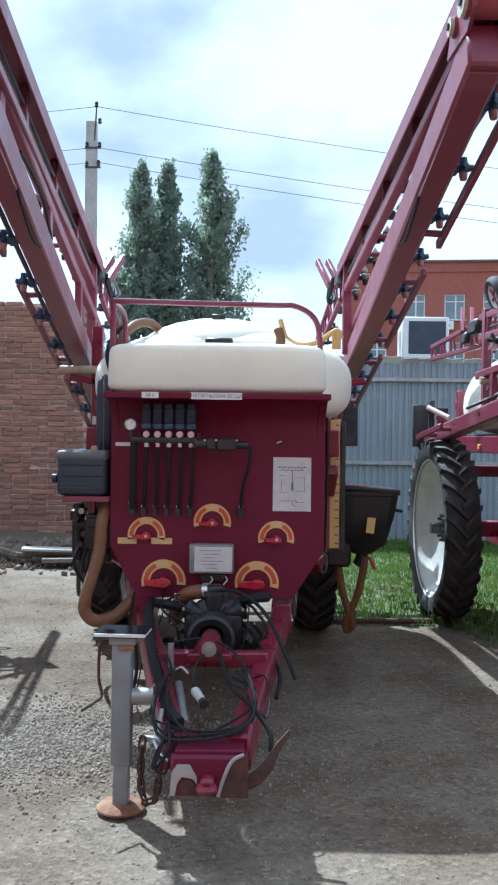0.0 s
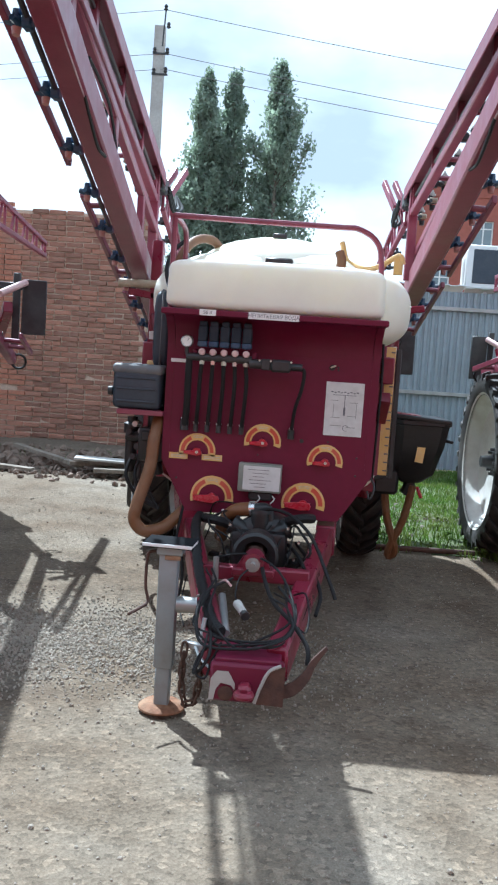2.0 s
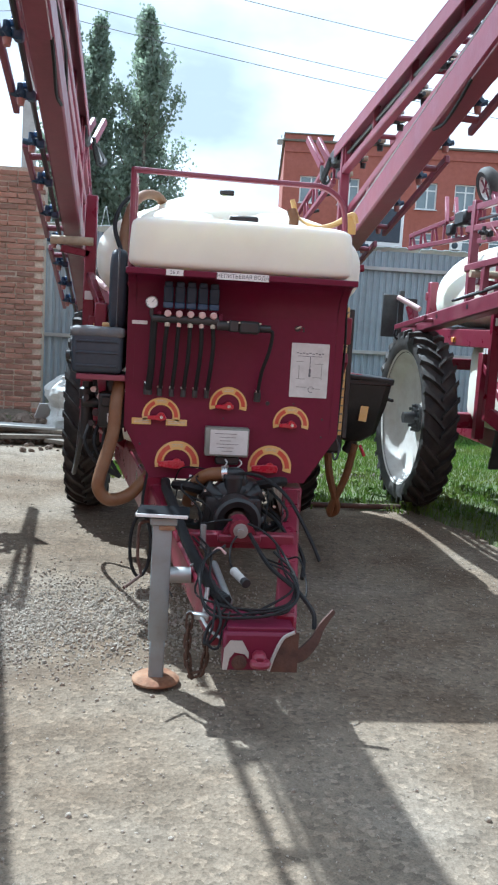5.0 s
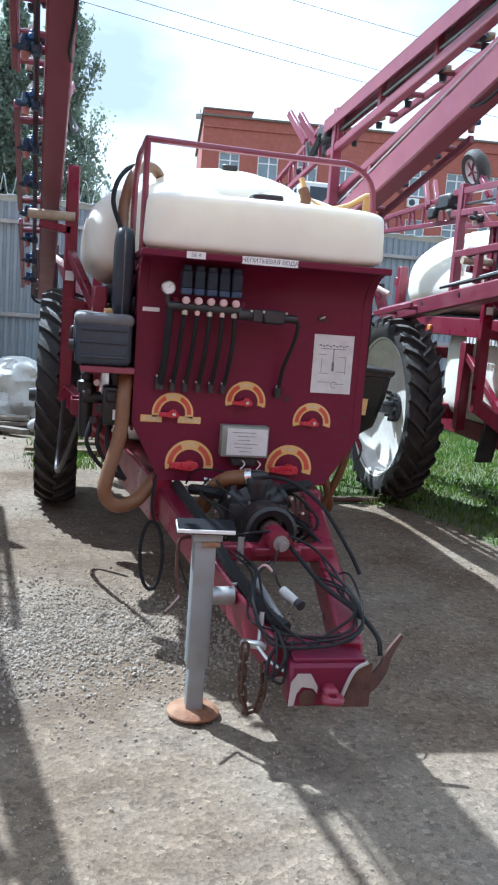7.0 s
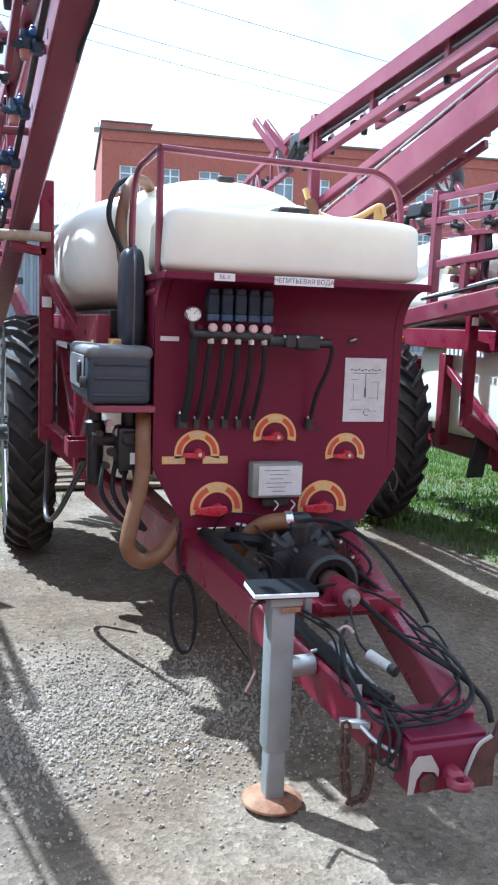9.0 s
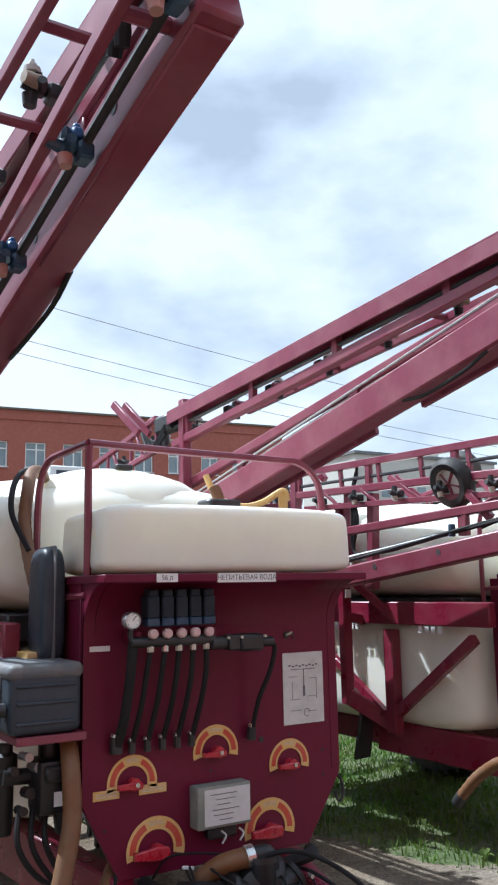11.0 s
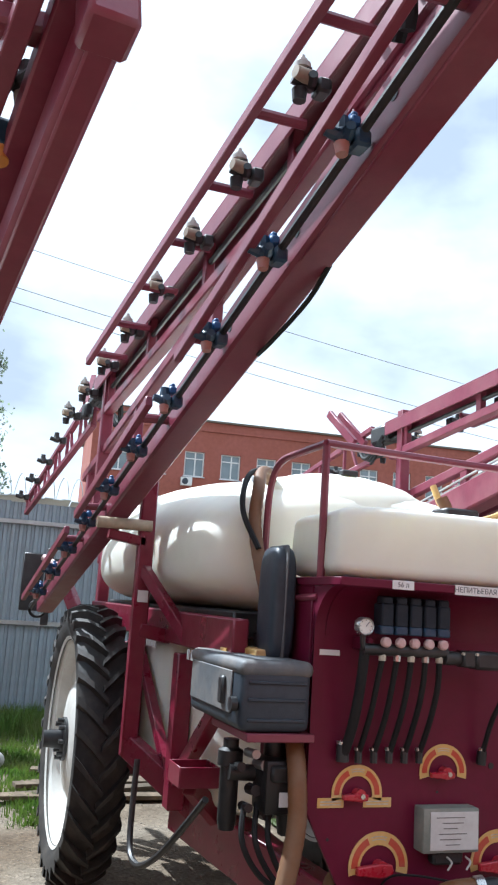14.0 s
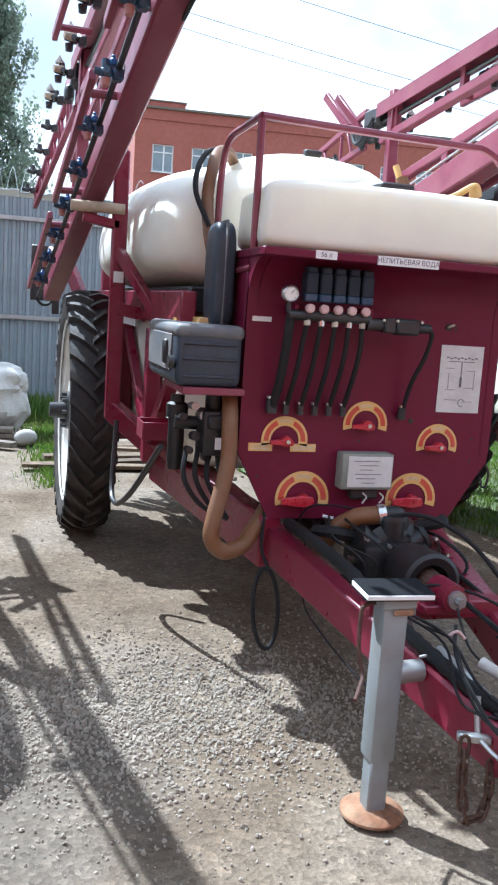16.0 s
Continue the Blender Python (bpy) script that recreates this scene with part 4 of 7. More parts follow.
def tanks(sp):
    # small clean-water tank over the panel
    def pillow(v):
        return Vector((v.x * (1 + 0.012 * (1 - v.z)), v.y, v.z + (0.06 * (1 - v.x * v.x) if v.z > 0 else 0)))
    bm = superbox(bmesh.new(), (-0.01, 0.10, 1.967), (0.585, 0.31, 0.134), 9, 64, 24, pillow)
    for v in bm.verts:
        if v.co.x < 0:
            v.co.x *= 1 - 0.072 * min(1, max(0, (v.co.y + 0.17) / 0.19))
    t = part("water_tank", bm, WHITE_PLASTIC, sp, "cream plastic clean-water tank")
    part("tank_cap", one_box((0.0, -0.02, 2.125), (0.15, 0.12, 0.035), None, 0.008), BLACK_PLASTIC, t)
    # main tank: round in section, blunt at the ends
    def body(stations, zc, n=56, e=2.7):
        bm = bmesh.new()
        rings = []
        for y, w, hu, hd in stations:
            ring = []
            for k in range(n):
                a = math.tau * k / n
                cx, cz = math.cos(a), math.sin(a)
                ex = 2 / (e if cz > 0 else 3.2)
                ring.append(bm.verts.new((w * math.copysign(abs(cx) ** ex, cx), y, zc + (hu if cz > 0 else hd) * math.copysign(abs(cz) ** ex, cz))))
            rings.append(ring)
        for u, v in zip(rings, rings[1:]):
            for k in range(n):
                bm.faces.new((u[k], u[(k + 1) % n], v[(k + 1) % n], v[k]))
        bm.faces.new(rings[0][::-1])
        bm.faces.new(rings[-1])
        bmesh.ops.recalc_face_normals(bm, faces=bm.faces[:])
        return bm
    st = [(0.58, 0.50, 0.16, 0.22), (0.59, 0.64, 0.21, 0.265), (0.62, 0.73, 0.255, 0.285), (0.68, 0.79, 0.295, 0.295), (0.78, 0.825, 0.325, 0.30), (0.95, 0.845, 0.355, 0.30), (1.2, 0.855, 0.40, 0.30), (1.6, 0.862, 0.455, 0.30), (2.1, 0.868, 0.505, 0.30),
          (2.6, 0.868, 0.535, 0.30), (3.0, 0.862, 0.54, 0.30), (3.3, 0.84, 0.525, 0.30), (3.55, 0.78, 0.48, 0.29), (3.70, 0.69, 0.41, 0.26), (3.78, 0.53, 0.30, 0.20), (3.80, 0.30, 0.14, 0.10)]
    t = part("main_tank", body(st, 1.97, e=2.3), WHITE_PLASTIC, sp, "large cream-white plastic spray tank")
    dome = lathe(bmesh.new(), [(0.56, -0.22), (0.535, -0.13), (0.49, -0.06), (0.42, -0.015), (0.33, 0.018), (0.25, 0.034), (0.24, 0.042), (0.20, 0.05), (0.0, 0.054)], 40, Matrix.Translation((-0.04, 1.14, 2.345)))
    part("dome", dome, WHITE_PLASTIC, t, "round moulded filler dome with a lid")
    part("lid_latch", one_box((-0.04, 0.90, 2.398), (0.09, 0.05, 0.03), None, 0.006), BLACK_PLASTIC, t)
    # Block added to keep the shaded gap between tank and rail dark.
    part("tank_gap_fill", one_box((0, 2.15, 1.625), (1.38, 3.0, 0.12), None, 0.01), BLACK_PLASTIC, sp, "dark filler block in the gap under the tank")
    bm = superbox(bmesh.new(), (0.0, 1.75, 1.18), (0.715, 1.15, 0.42), 7, 48, 20)
    part("lower_tank", bm, WHITE_PLASTIC, sp, "cream lower part of the spray tank")


def front(sp, full=True):
    """The control panel, its shelf and rails."""
    outline = [(-0.59, 1.80), (-0.59, 1.0), (-0.44, 0.715), (0.42, 0.715), (0.59, 0.98), (0.59, 1.80)]
    p = part("control_panel", plate(bmesh.new(), outline, 0.02, front_at(0, 0.01, 0), 0.002), RED, sp, "glossy maroon sheet-steel control panel")
    # curved hood
    prof = []
    for k in range(9):
        a = math.pi / 2 * k / 8
        prof.append((-0.012 - 0.20 * (1 - math.cos(a)), 1.62 + 0.185 * math.sin(a)))
    bm = bmesh.new()
    rows = [[bm.verts.new((x, y, z)) for y, z in prof] for x in (-0.545, 0.545)]
    rows2 = [[bm.verts.new((x, y + 0.006, z + 0.006)) for y, z in prof] for x in (-0.545, 0.545)]
    for k in range(8):
        bm.faces.new((rows[0][k], rows[1][k], rows[1][k + 1], rows[0][k + 1]))
        bm.faces.new((rows2[1][k], rows2[0][k], rows2[0][k + 1], rows2[1][k + 1]))
        for i in (0, 1):
            bm.faces.new((rows[i][k], rows[i][k + 1], rows2[i][k + 1], rows2[i][k]))
    bmesh.ops.recalc_face_normals(bm, faces=bm.faces[:])
    part("hood", bm, RED, p)
    # cheeks that close the hood's ends
    for x in (-0.59, 0.548):
        pts = [(0.0, 1.0), (0.0, 1.80)] + [(-y, z) for y, z in prof[::-1]] + [(0.012, 1.0)]
        m = Matrix.Translation((x, 0, 0)) @ Matrix(((0, 0, 1, 0), (-1, 0, 0, 0), (0, 1, 0, 0), (0, 0, 0, 1)))
        part("cheek", plate(bmesh.new(), pts, 0.042, m), RED, p)
    part("shelf", one_box((0, 0.09, 1.818), (1.20, 0.66, 0.032), None, 0.004), RED, sp, "maroon steel shelf with front lip")
    for s in (-1, 1):
        part("side_wall", one_box((s * 0.583, 0.26, 1.38), (0.012, 0.46, 0.85), None, 0.002), RED, sp)
    # rail above the tank
    part("hand_rail", one_tube([(-0.585, -0.03, 1.83), (-0.585, -0.03, 2.0), (-0.585, -0.03, 2.335)], 0.016, 8, 2), RED_FRAME, sp, "bent maroon tube hand rail")
    part("hand_rail", one_tube([(-0.585, -0.03, 2.345), (-0.2, -0.01, 2.34), (0.30, 0.0, 2.335), (0.42, 0.0, 2.33), (0.52, 0.01, 2.27), (0.555, 0.01, 2.15), (0.56, 0.01, 1.84)], 0.016, 8, 6), RED_FRAME, sp)
    part("hand_rail", one_tube([(-0.585, -0.03, 2.345), (-0.585, 0.2, 2.345), (-0.59, 0.42, 2.335), (-0.595, 0.52, 2.25), (-0.60, 0.54, 2.05), (-0.60, 0.54, 1.50)], 0.016, 8, 6), RED_FRAME, sp)
    part("hand_rail", one_tube([(-0.585, -0.02, 1.76), (-0.60, 0.54, 1.74)], 0.014, 8, 2), RED_FRAME, sp)


def toolbox(sp):
    b = part("tool_box", one_box((-0.745, 0.27, 1.385), (0.27, 0.66, 0.225), None, 0.03, 3), GREY_BOX, sp, "slate-grey plastic tool box with dusty side")
    bm = one_box((-0.745, 0.27, 1.492), (0.285, 0.675, 0.06), None, 0.028, 3)
    part("lid", bm, GREY_LID, b, "dusty grey lid")
    for dz in (-0.07, 0.0, 0.06):
        part("rib", one_box((-0.745, -0.062, 1.385 + dz), (0.22, 0.012, 0.012), None, 0.003), GREY_BOX, b)
    part("latch", one_box((-0.89, 0.12, 1.40), (0.03, 0.05, 0.10), None, 0.008), BLACK_PLASTIC, b)
    part("knob", one_cyl((-0.885, -0.02, 1.365), (-0.908, -0.02, 1.365), 0.026, seg=10), BLACK_PLASTIC, b)
    part("side_panel", one_box((-0.884, 0.30, 1.40), (0.008, 0.52, 0.15), None, 0.003), GREY_LID, b)
    part("tool_box_bracket", one_box((-0.72, 0.15, 1.255), (0.26, 0.42, 0.03), None, 0.004), RED_FRAME, sp)
    # folded grey plastic wing
    w = part("hand_wash_tank", superbox(bmesh.new(), (-0.655, 0.23, 1.725), (0.052, 0.10, 0.225), 4.5, 28, 18), GREY_BOX, sp, "grey plastic hand-wash tank")
    part("seam", one_box((-0.655, 0.23, 1.725), (0.012, 0.206, 0.46), None, 0.006), GREY_LID, w)
    part("bracket", one_box((-0.68, 0.30, 1.53), (0.12, 0.20, 0.03), None, 0.004), YELLOW, sp, "yellow painted bracket")
    part("basin", one_box((-0.60, 0.35, 1.57), (0.10, 0.30, 0.09), turn(0, -18, 0), 0.02, 2), BLACK_PLASTIC, sp)


def suction(sp):
    part("suction_hose", one_tube([(-0.62, 0.06, 1.24), (-0.635, -0.02, 1.12), (-0.645, -0.06, 0.95), (-0.70, -0.10, 0.74), (-0.705, -0.11, 0.655), (-0.65, -0.10, 0.60), (-0.56, -0.06, 0.615), (-0.50, 0.0, 0.66), (-0.42, 0.08, 0.74)], 0.034, 14, 14, ribs=0.0012), BROWN_HOSE, sp, "tan ribbed suction hose in a loop")
    bm = bmesh.new()
    box(bm, (-0.66, 0.10, 1.07), (0.15, 0.15, 0.19), None, 0.015, 2)
    box(bm, (-0.66, 0.03, 1.12), (0.12, 0.05, 0.06), None, 0.01)
    cyl(bm, (-0.66, 0.14, 1.26), (-0.66, 0.14, 1.15), 0.045, seg=14)
    cyl(bm, (-0.64, 0.08, 1.0), (-0.62, 0.10, 0.90), 0.03, seg=10)
    block = part("filter_block", bm, PUMP_BLACK, sp, "black suction filter and valve block")
    part("filter_bowl", lathe(bmesh.new(), [(0.0, -0.26), (0.030, -0.255), (0.036, -0.22), (0.036, -0.03), (0.048, -0.025), (0.048, 0.03), (0.03, 0.04), (0.03, 0.07), (0.0, 0.07)], 18, Matrix.Translation((-0.81, 0.22, 1.14))), PUMP_BLACK, block)
    part("cross_pipe", one_cyl((-0.83, 0.17, 1.10), (-0.58, 0.15, 1.09), 0.03, seg=12), PUMP_BLACK, block)
    for k, (x, z) in enumerate(((-0.76, 1.17), (-0.745, 1.04), (-0.80, 1.12), (-0.72, 1.13), (-0.77, 0.98), (-0.69, 0.95))):
        part("fitting", one_cyl((x, 0.17, z), (x - 0.005, 0.06 + 0.02 * (k % 3), z + 0.01), 0.017 + 0.004 * (k % 2), seg=8), PUMP_BLACK if k % 3 else STEEL, block)
    for k in range(3):
        part("thin_hose", one_tube([(-0.78 + 0.05 * k, 0.12, 1.0), (-0.80 + 0.05 * k, 0.06, 0.88), (-0.72 + 0.04 * k, 0.06, 0.76), (-0.60, 0.05, 0.70)], 0.011, 7, 6), RUBBER, block)
    part("filter_tag", one_box((-0.665, 0.022, 1.03), (0.035, 0.004, 0.05), None, 0), LABEL, sp)
    part("drain_hose", one_tube([(-0.84, 0.40, 0.95), (-0.87, 0.55, 0.82), (-0.91, 0.75, 0.66), (-0.94, 0.92, 0.565), (-0.955, 1.04, 0.545), (-0.955, 1.14, 0.58), (-0.945, 1.20, 0.70), (-0.93, 1.24, 0.95)], 0.0145, 8, 8), BLACK_PLASTIC, sp, "dusty dark drain hose")
    part("fill_hose", one_tube([(-0.60, 0.30, 1.55), (-0.64, 0.42, 1.80), (-0.655, 0.54, 2.05), (-0.62, 0.62, 2.23), (-0.56, 0.76, 2.325), (-0.48, 0.88, 2.345), (-0.42, 0.98, 2.30)], 0.028, 10, 10, ribs=0.002), BROWN_HOSE, sp, "tan ribbed filling hose over the tank")
    part("fill_hose", one_tube([(-0.66, 0.46, 1.95), (-0.71, 0.54, 2.10), (-0.69, 0.62, 2.22), (-0.63, 0.72, 2.31), (-0.56, 0.80, 2.345)], 0.013, 8, 8), RUBBER, sp)
    part("coiled_cable", one_tube([(-0.47 + 0.055 * math.cos(a), -0.16 + 0.04 * math.sin(a), 0.37 + 0.16 * math.sin(a)) for a in np.linspace(1.2, 1.2 + 4 * math.pi, 34)], 0.009, 6, 3), RUBBER, sp, "black cable hanging in a coil")
    part("coiled_cable", one_tube([(-0.46, -0.14, 0.53), (-0.47, -0.05, 0.6), (-0.45, 0.0, 0.75)], 0.008, 6, 5), RUBBER, sp)


def level_gauge(sp):
    g = part("level_gauge", one_box((0.70, 0.55, 1.325), (0.06, 0.015, 0.79), None, 0.003), YELLOW, sp, "yellow tank level scale with black marks")
    part("scale_head", one_box((0.70, 0.54, 2.21), (0.055, 0.012, 0.11), None, 0.003), YELLOW, g)
    for i in range(15):
        part("mark", one_box((0.715, 0.541, 0.96 + 0.052 * i), (0.024, 0.003, 0.008), None, 0), INK, g)
    part("gauge_post", one_box((0.645, 0.56, 1.325), (0.055, 0.05, 0.8), None, 0.004), RED_FRAME, sp)
    part("gauge_post", one_box((0.755, 0.60, 1.31), (0.03, 0.05, 0.8), None, 0.004), BLACK_PLASTIC, sp)
    part("sight_hose", one_tube([(0.36, 0.75, 2.36), (0.40, 0.70, 2.24), (0.50, 0.62, 2.19), (0.60, 0.58, 2.21), (0.70, 0.54, 2.27), (0.73, 0.54, 2.22)], 0.017, 8, 8), YELLOW, sp, "yellow hose from the tank to the scale")
    part("vent_hose", one_tube([(0.34, 0.62, 2.12), (0.36, 0.62, 2.22), (0.345, 0.64, 2.285)], 0.03, 10, 8), BROWN_HOSE, sp)


def hopper(sp):
    before = set(sp.children_recursive)
    bm = bmesh.new()
    rings = []
    for w, d, z, dx in ((0.12, 0.12, 0.88, 0.90), (0.26, 0.24, 0.94, 0.905), (0.31, 0.32, 1.12, 0.93), (0.335, 0.35, 1.25, 0.94), (0.36, 0.37, 1.255, 0.94), (0.36, 0.37, 1.28, 0.94)):
        rings.append([bm.verts.new((dx + x * w / 2, 0.75 + y * d / 2, z)) for x, y in ((-1, -0.7), (-0.7, -1), (0.7, -1), (1, -0.7), (1, 0.7), (0.7, 1), (-0.7, 1), (-1, 0.7))])
    for a, b in zip(rings, rings[1:]):
        for k in range(8):
            bm.faces.new((a[k], a[(k + 1) % 8], b[(k + 1) % 8], b[k]))
    bm.faces.new(rings[0][::-1])
    bm.faces.new(rings[-1])
    h = part("chemical_hopper", bm, PUMP_BLACK, sp, "black plastic chemical filling hopper")
    part("lid", one_box((0.93, 0.75, 1.292), (0.36, 0.38, 0.03), turn(0, 4, 0), 0.01, 2), PUMP_BLACK, h)
    part("lid_sticker", one_box((0.84, 0.70, 1.315), (0.16, 0.2, 0.004), turn(0, 4, 0), 0), LEVER_RED, h)
    part("warning_label", one_box((0.935, 0.590, 1.09), (0.05, 0.006, 0.14), turn(-8, 8, 0), 0), YELLOW, h)
    part("handle", one_beam((1.09, 0.72, 1.16), (1.15, 0.70, 1.15), 0.02, 0.02), PUMP_BLACK, h)
    part("hopper_arm", one_beam((0.62, 0.62, 0.92), (0.86, 0.72, 0.98), 0.07, 0.08), PUMP_BLACK, sp)
    bm = one_tube([(0.90, 0.75, 0.95), (0.90, 0.75, 0.85), (0.88, 0.76, 0.80)], 0.04, 10, 4)
    box(bm, (0.74, 0.70, 0.88), (0.16, 0.14, 0.16), None, 0.02)
    part("hopper_valve", bm, PUMP_BLACK, sp)
    part("valve_lever", one_beam((0.94, 0.66, 0.86), (0.97, 0.64, 0.79), 0.02, 0.02), LEVER_RED, sp)
    for x0, x1 in ((0.74, 0.83), (0.92, 0.83)):
        part("hopper_hose", one_tube([(x0, 0.72, 0.86), (x0 * 0.6 + x1 * 0.4, 0.75, 0.64), (x1 - 0.02 * (x0 - x1) / 0.09, 0.80, 0.42), (x1 - 0.01, 0.84, 0.36)], 0.024, 9, 8, ribs=0.002), BROWN_HOSE, sp)
    # the whole filling station stands well back beside the wheel
    grow = Matrix.Translation((0.17, -4.77, -0.189)) @ Matrix.Scale(1.12, 4) @ Matrix.Translation((-0.17, 4.77, 0))
    for ob in sp.children_recursive:
        if ob not in before:
            ob.data.transform(grow)


def sprayer(at, yaw, label, raised=True, sides=(-1, 1), track=(1.04, 1.04), group="row of trailed sprayers", lx=1.22, my=0.0, right_mast=0.93, lamp=(4.25, 1.78, 0.17, 0.46)):
    sp = thing("trailed_sprayer", at, label, "sprayer", group, yaw)
    chassis(sp, lx, my, right_mast, lamp, tray=raised)
    tanks(sp)
    front(sp)
    for x in (-track[0], track[1]):
        wheel(sp, x, dish=not raised)
    for s in sides:
        if not raised:
            boom(sp, s, (1.918, 0.137), (2.228, 0.062), (2.445, -0.03), (2.65, -0.013), xa=1.03, da=0.095, xc=0.95, dc=0.02, rear=2.85, plain=True, ends=(Vector((s * 0.9, 2.15, 2.60)), Vector((s * 1.12, 3.5, 2.51))), ah=0.135, slim=True)
        elif s < 0:
            boom(sp, s, (2.485, 0.266), (2.92, 0.19), (3.01, 0.11), (3.25, 0.11), tip=-1.70)
        else:
            boom(sp, s, (2.575, 0.207), (2.815, 0.165), (2.99, 0.099), (3.165, 0.073), xa=1.013, da=-0.003, aw=0.135, xc=0.975, dc=-0.02)
    return sp


MAIN_AT = (-0.17, 4.77, 0)
main = sprayer(MAIN_AT, 0, "maroon trailed field sprayer with cream tanks and raised booms", track=(0.98, 0.72), right_mast=0.80)
toolbox(main)
suction(main)
level_gauge(main)
hopper(main)
LEFT_AT, LEFT_YAW = (-3.12, 4.46, 0), 11
left = sprayer(LEFT_AT, LEFT_YAW, "maroon trailed field sprayer parked beside the brick wall", sides=(), track=(0.80, 0.80), lx=1.33, lamp=(2.53, 1.91, 0.20, 0.46))
boom(left, 1, (2.10, 0.28), (2.42, 0.22), (2.62, 0.12), (2.80, 0.12), xa=0.995, da=0.0626, aw=0.07, xc=0.86, dc=0.063, plain=True, rear=2.67, back=-0.6, ends=(Vector((1.0, 1.6, 2.68)), Vector((1.246, 3.975, 2.57))), ah=0.10, slim=True)
boom(left, -1, (2.485, 0.266), (2.92, 0.19), (3.01, 0.11), (3.25, 0.11))
right = sprayer((3.05, 5.25, 0), 1.5, "maroon trailed field sprayer with lowered booms", raised=False, track=(1.22, 1.04), lx=1.06, my=0.13)


# ---- controls on the main sprayer's panel ----
def dial_sticker(sp, x, z, r, bars=False, lever=0, big=False):
    """A half-round yellow and red valve scale with a red lever."""
    y = -0.0125
    st = part("valve_scale", plate(bmesh.new(), arc_band(r * 0.61, r, -14, 194, 24), 0.002, front_at(x, y, z)), YELLOW, sp, "yellow half-round valve scale sticker")
    for a1, a2 in ((-2, 64), (116, 182)):
        part("red_band", plate(bmesh.new(), arc_band(r * 0.70, r * 0.90, a1, a2, 9), 0.0012, front_at(x, y - 0.002, z)), STICKER_RED, st)
    for q in (0.76, 0.84):
        part("ink_band", plate(bmesh.new(), arc_band(r * q, r * (q + 0.03), 72, 108, 6), 0.001, front_at(x, y - 0.002, z)), BRASS, st)
    if bars:
        for o, w in ((-0.105, 0.105), (0.085, 0.115)):
            b = part("flat_band", one_box((x + o, y - 0.001, z - 0.03), (w, 0.002, 0.034), None, 0), YELLOW, st)
            for k in (-0.006, 0.004):
                part("ink_line", one_box((x + o, y - 0.0027, z - 0.03 + k), (w * 0.8, 0.001, 0.004), None, 0), BRASS, b)
    # lever
    bm = bmesh.new()
    cyl(bm, (x, y, z), (x, y - 0.035, z), r * 0.22, seg=16)
    n = [(-r * 0.85, -0.012), (-r * 0.85, 0.014), (-r * 0.1, r * 0.2), (r * 0.3, r * 0.16), (r * 0.36, 0), (r * 0.3, -r * 0.16), (-r * 0.1, -r * 0.2)]
    if not big:
        n = [(a * 0.82, b * 0.7) for a, b in n]
    plate(bm, n, 0.024, front_at(x, y - 0.02, z - 0.005) @ Matrix.Rotation(radians(lever), 4, "Z"), 0.004)
    lv = part("valve_lever", bm, LEVER_RED, sp, "bright red plastic valve lever")
    part("lever_screw", one_cyl((x + r * 0.02, y - 0.04, z), (x + r * 0.02, y - 0.05, z), 0.009, seg=10), CHROME if not big else LEVER_RED, lv)


GX, GY, GZ = -0.462, -0.165, 1.664
OUT = 0.095      # how far the valve block stands out on its bracket


def gauge(sp):
    m = front_at(GX, GY, GZ)
    g = part("pressure_gauge", lathe(bmesh.new(), [(0.0, -0.03), (0.030, -0.03), (0.033, -0.02), (0.033, 0.012), (0.030, 0.016), (0.027, 0.013)], 24, m), CHROME, sp, "round pressure gauge with white dial")
    part("dial", lathe(bmesh.new(), [(0.0275, 0.011), (0.0, 0.011)], 24, m), GLASS_WHITE, g)
    part("needle", one_beam((GX, GY - 0.0125, GZ), (GX + 0.012, GY - 0.0125, GZ + 0.016), 0.003, 0.002), INK, g)
    for k in range(7):
        a = radians(-40 + 260 * k / 6)
        part("tick", one_box((GX + 0.022 * math.cos(a), GY - 0.012, GZ + 0.022 * math.sin(a)), (0.003, 0.001, 0.003), None, 0), INK, g)
    part("gauge_stem", one_tube([(GX, GY + 0.01, GZ - 0.028), (GX, GY + 0.01, GZ - 0.06), (GX + 0.01, GY + 0.01, GZ - 0.08)], 0.011, 8, 4), BLACK_PLASTIC, sp)


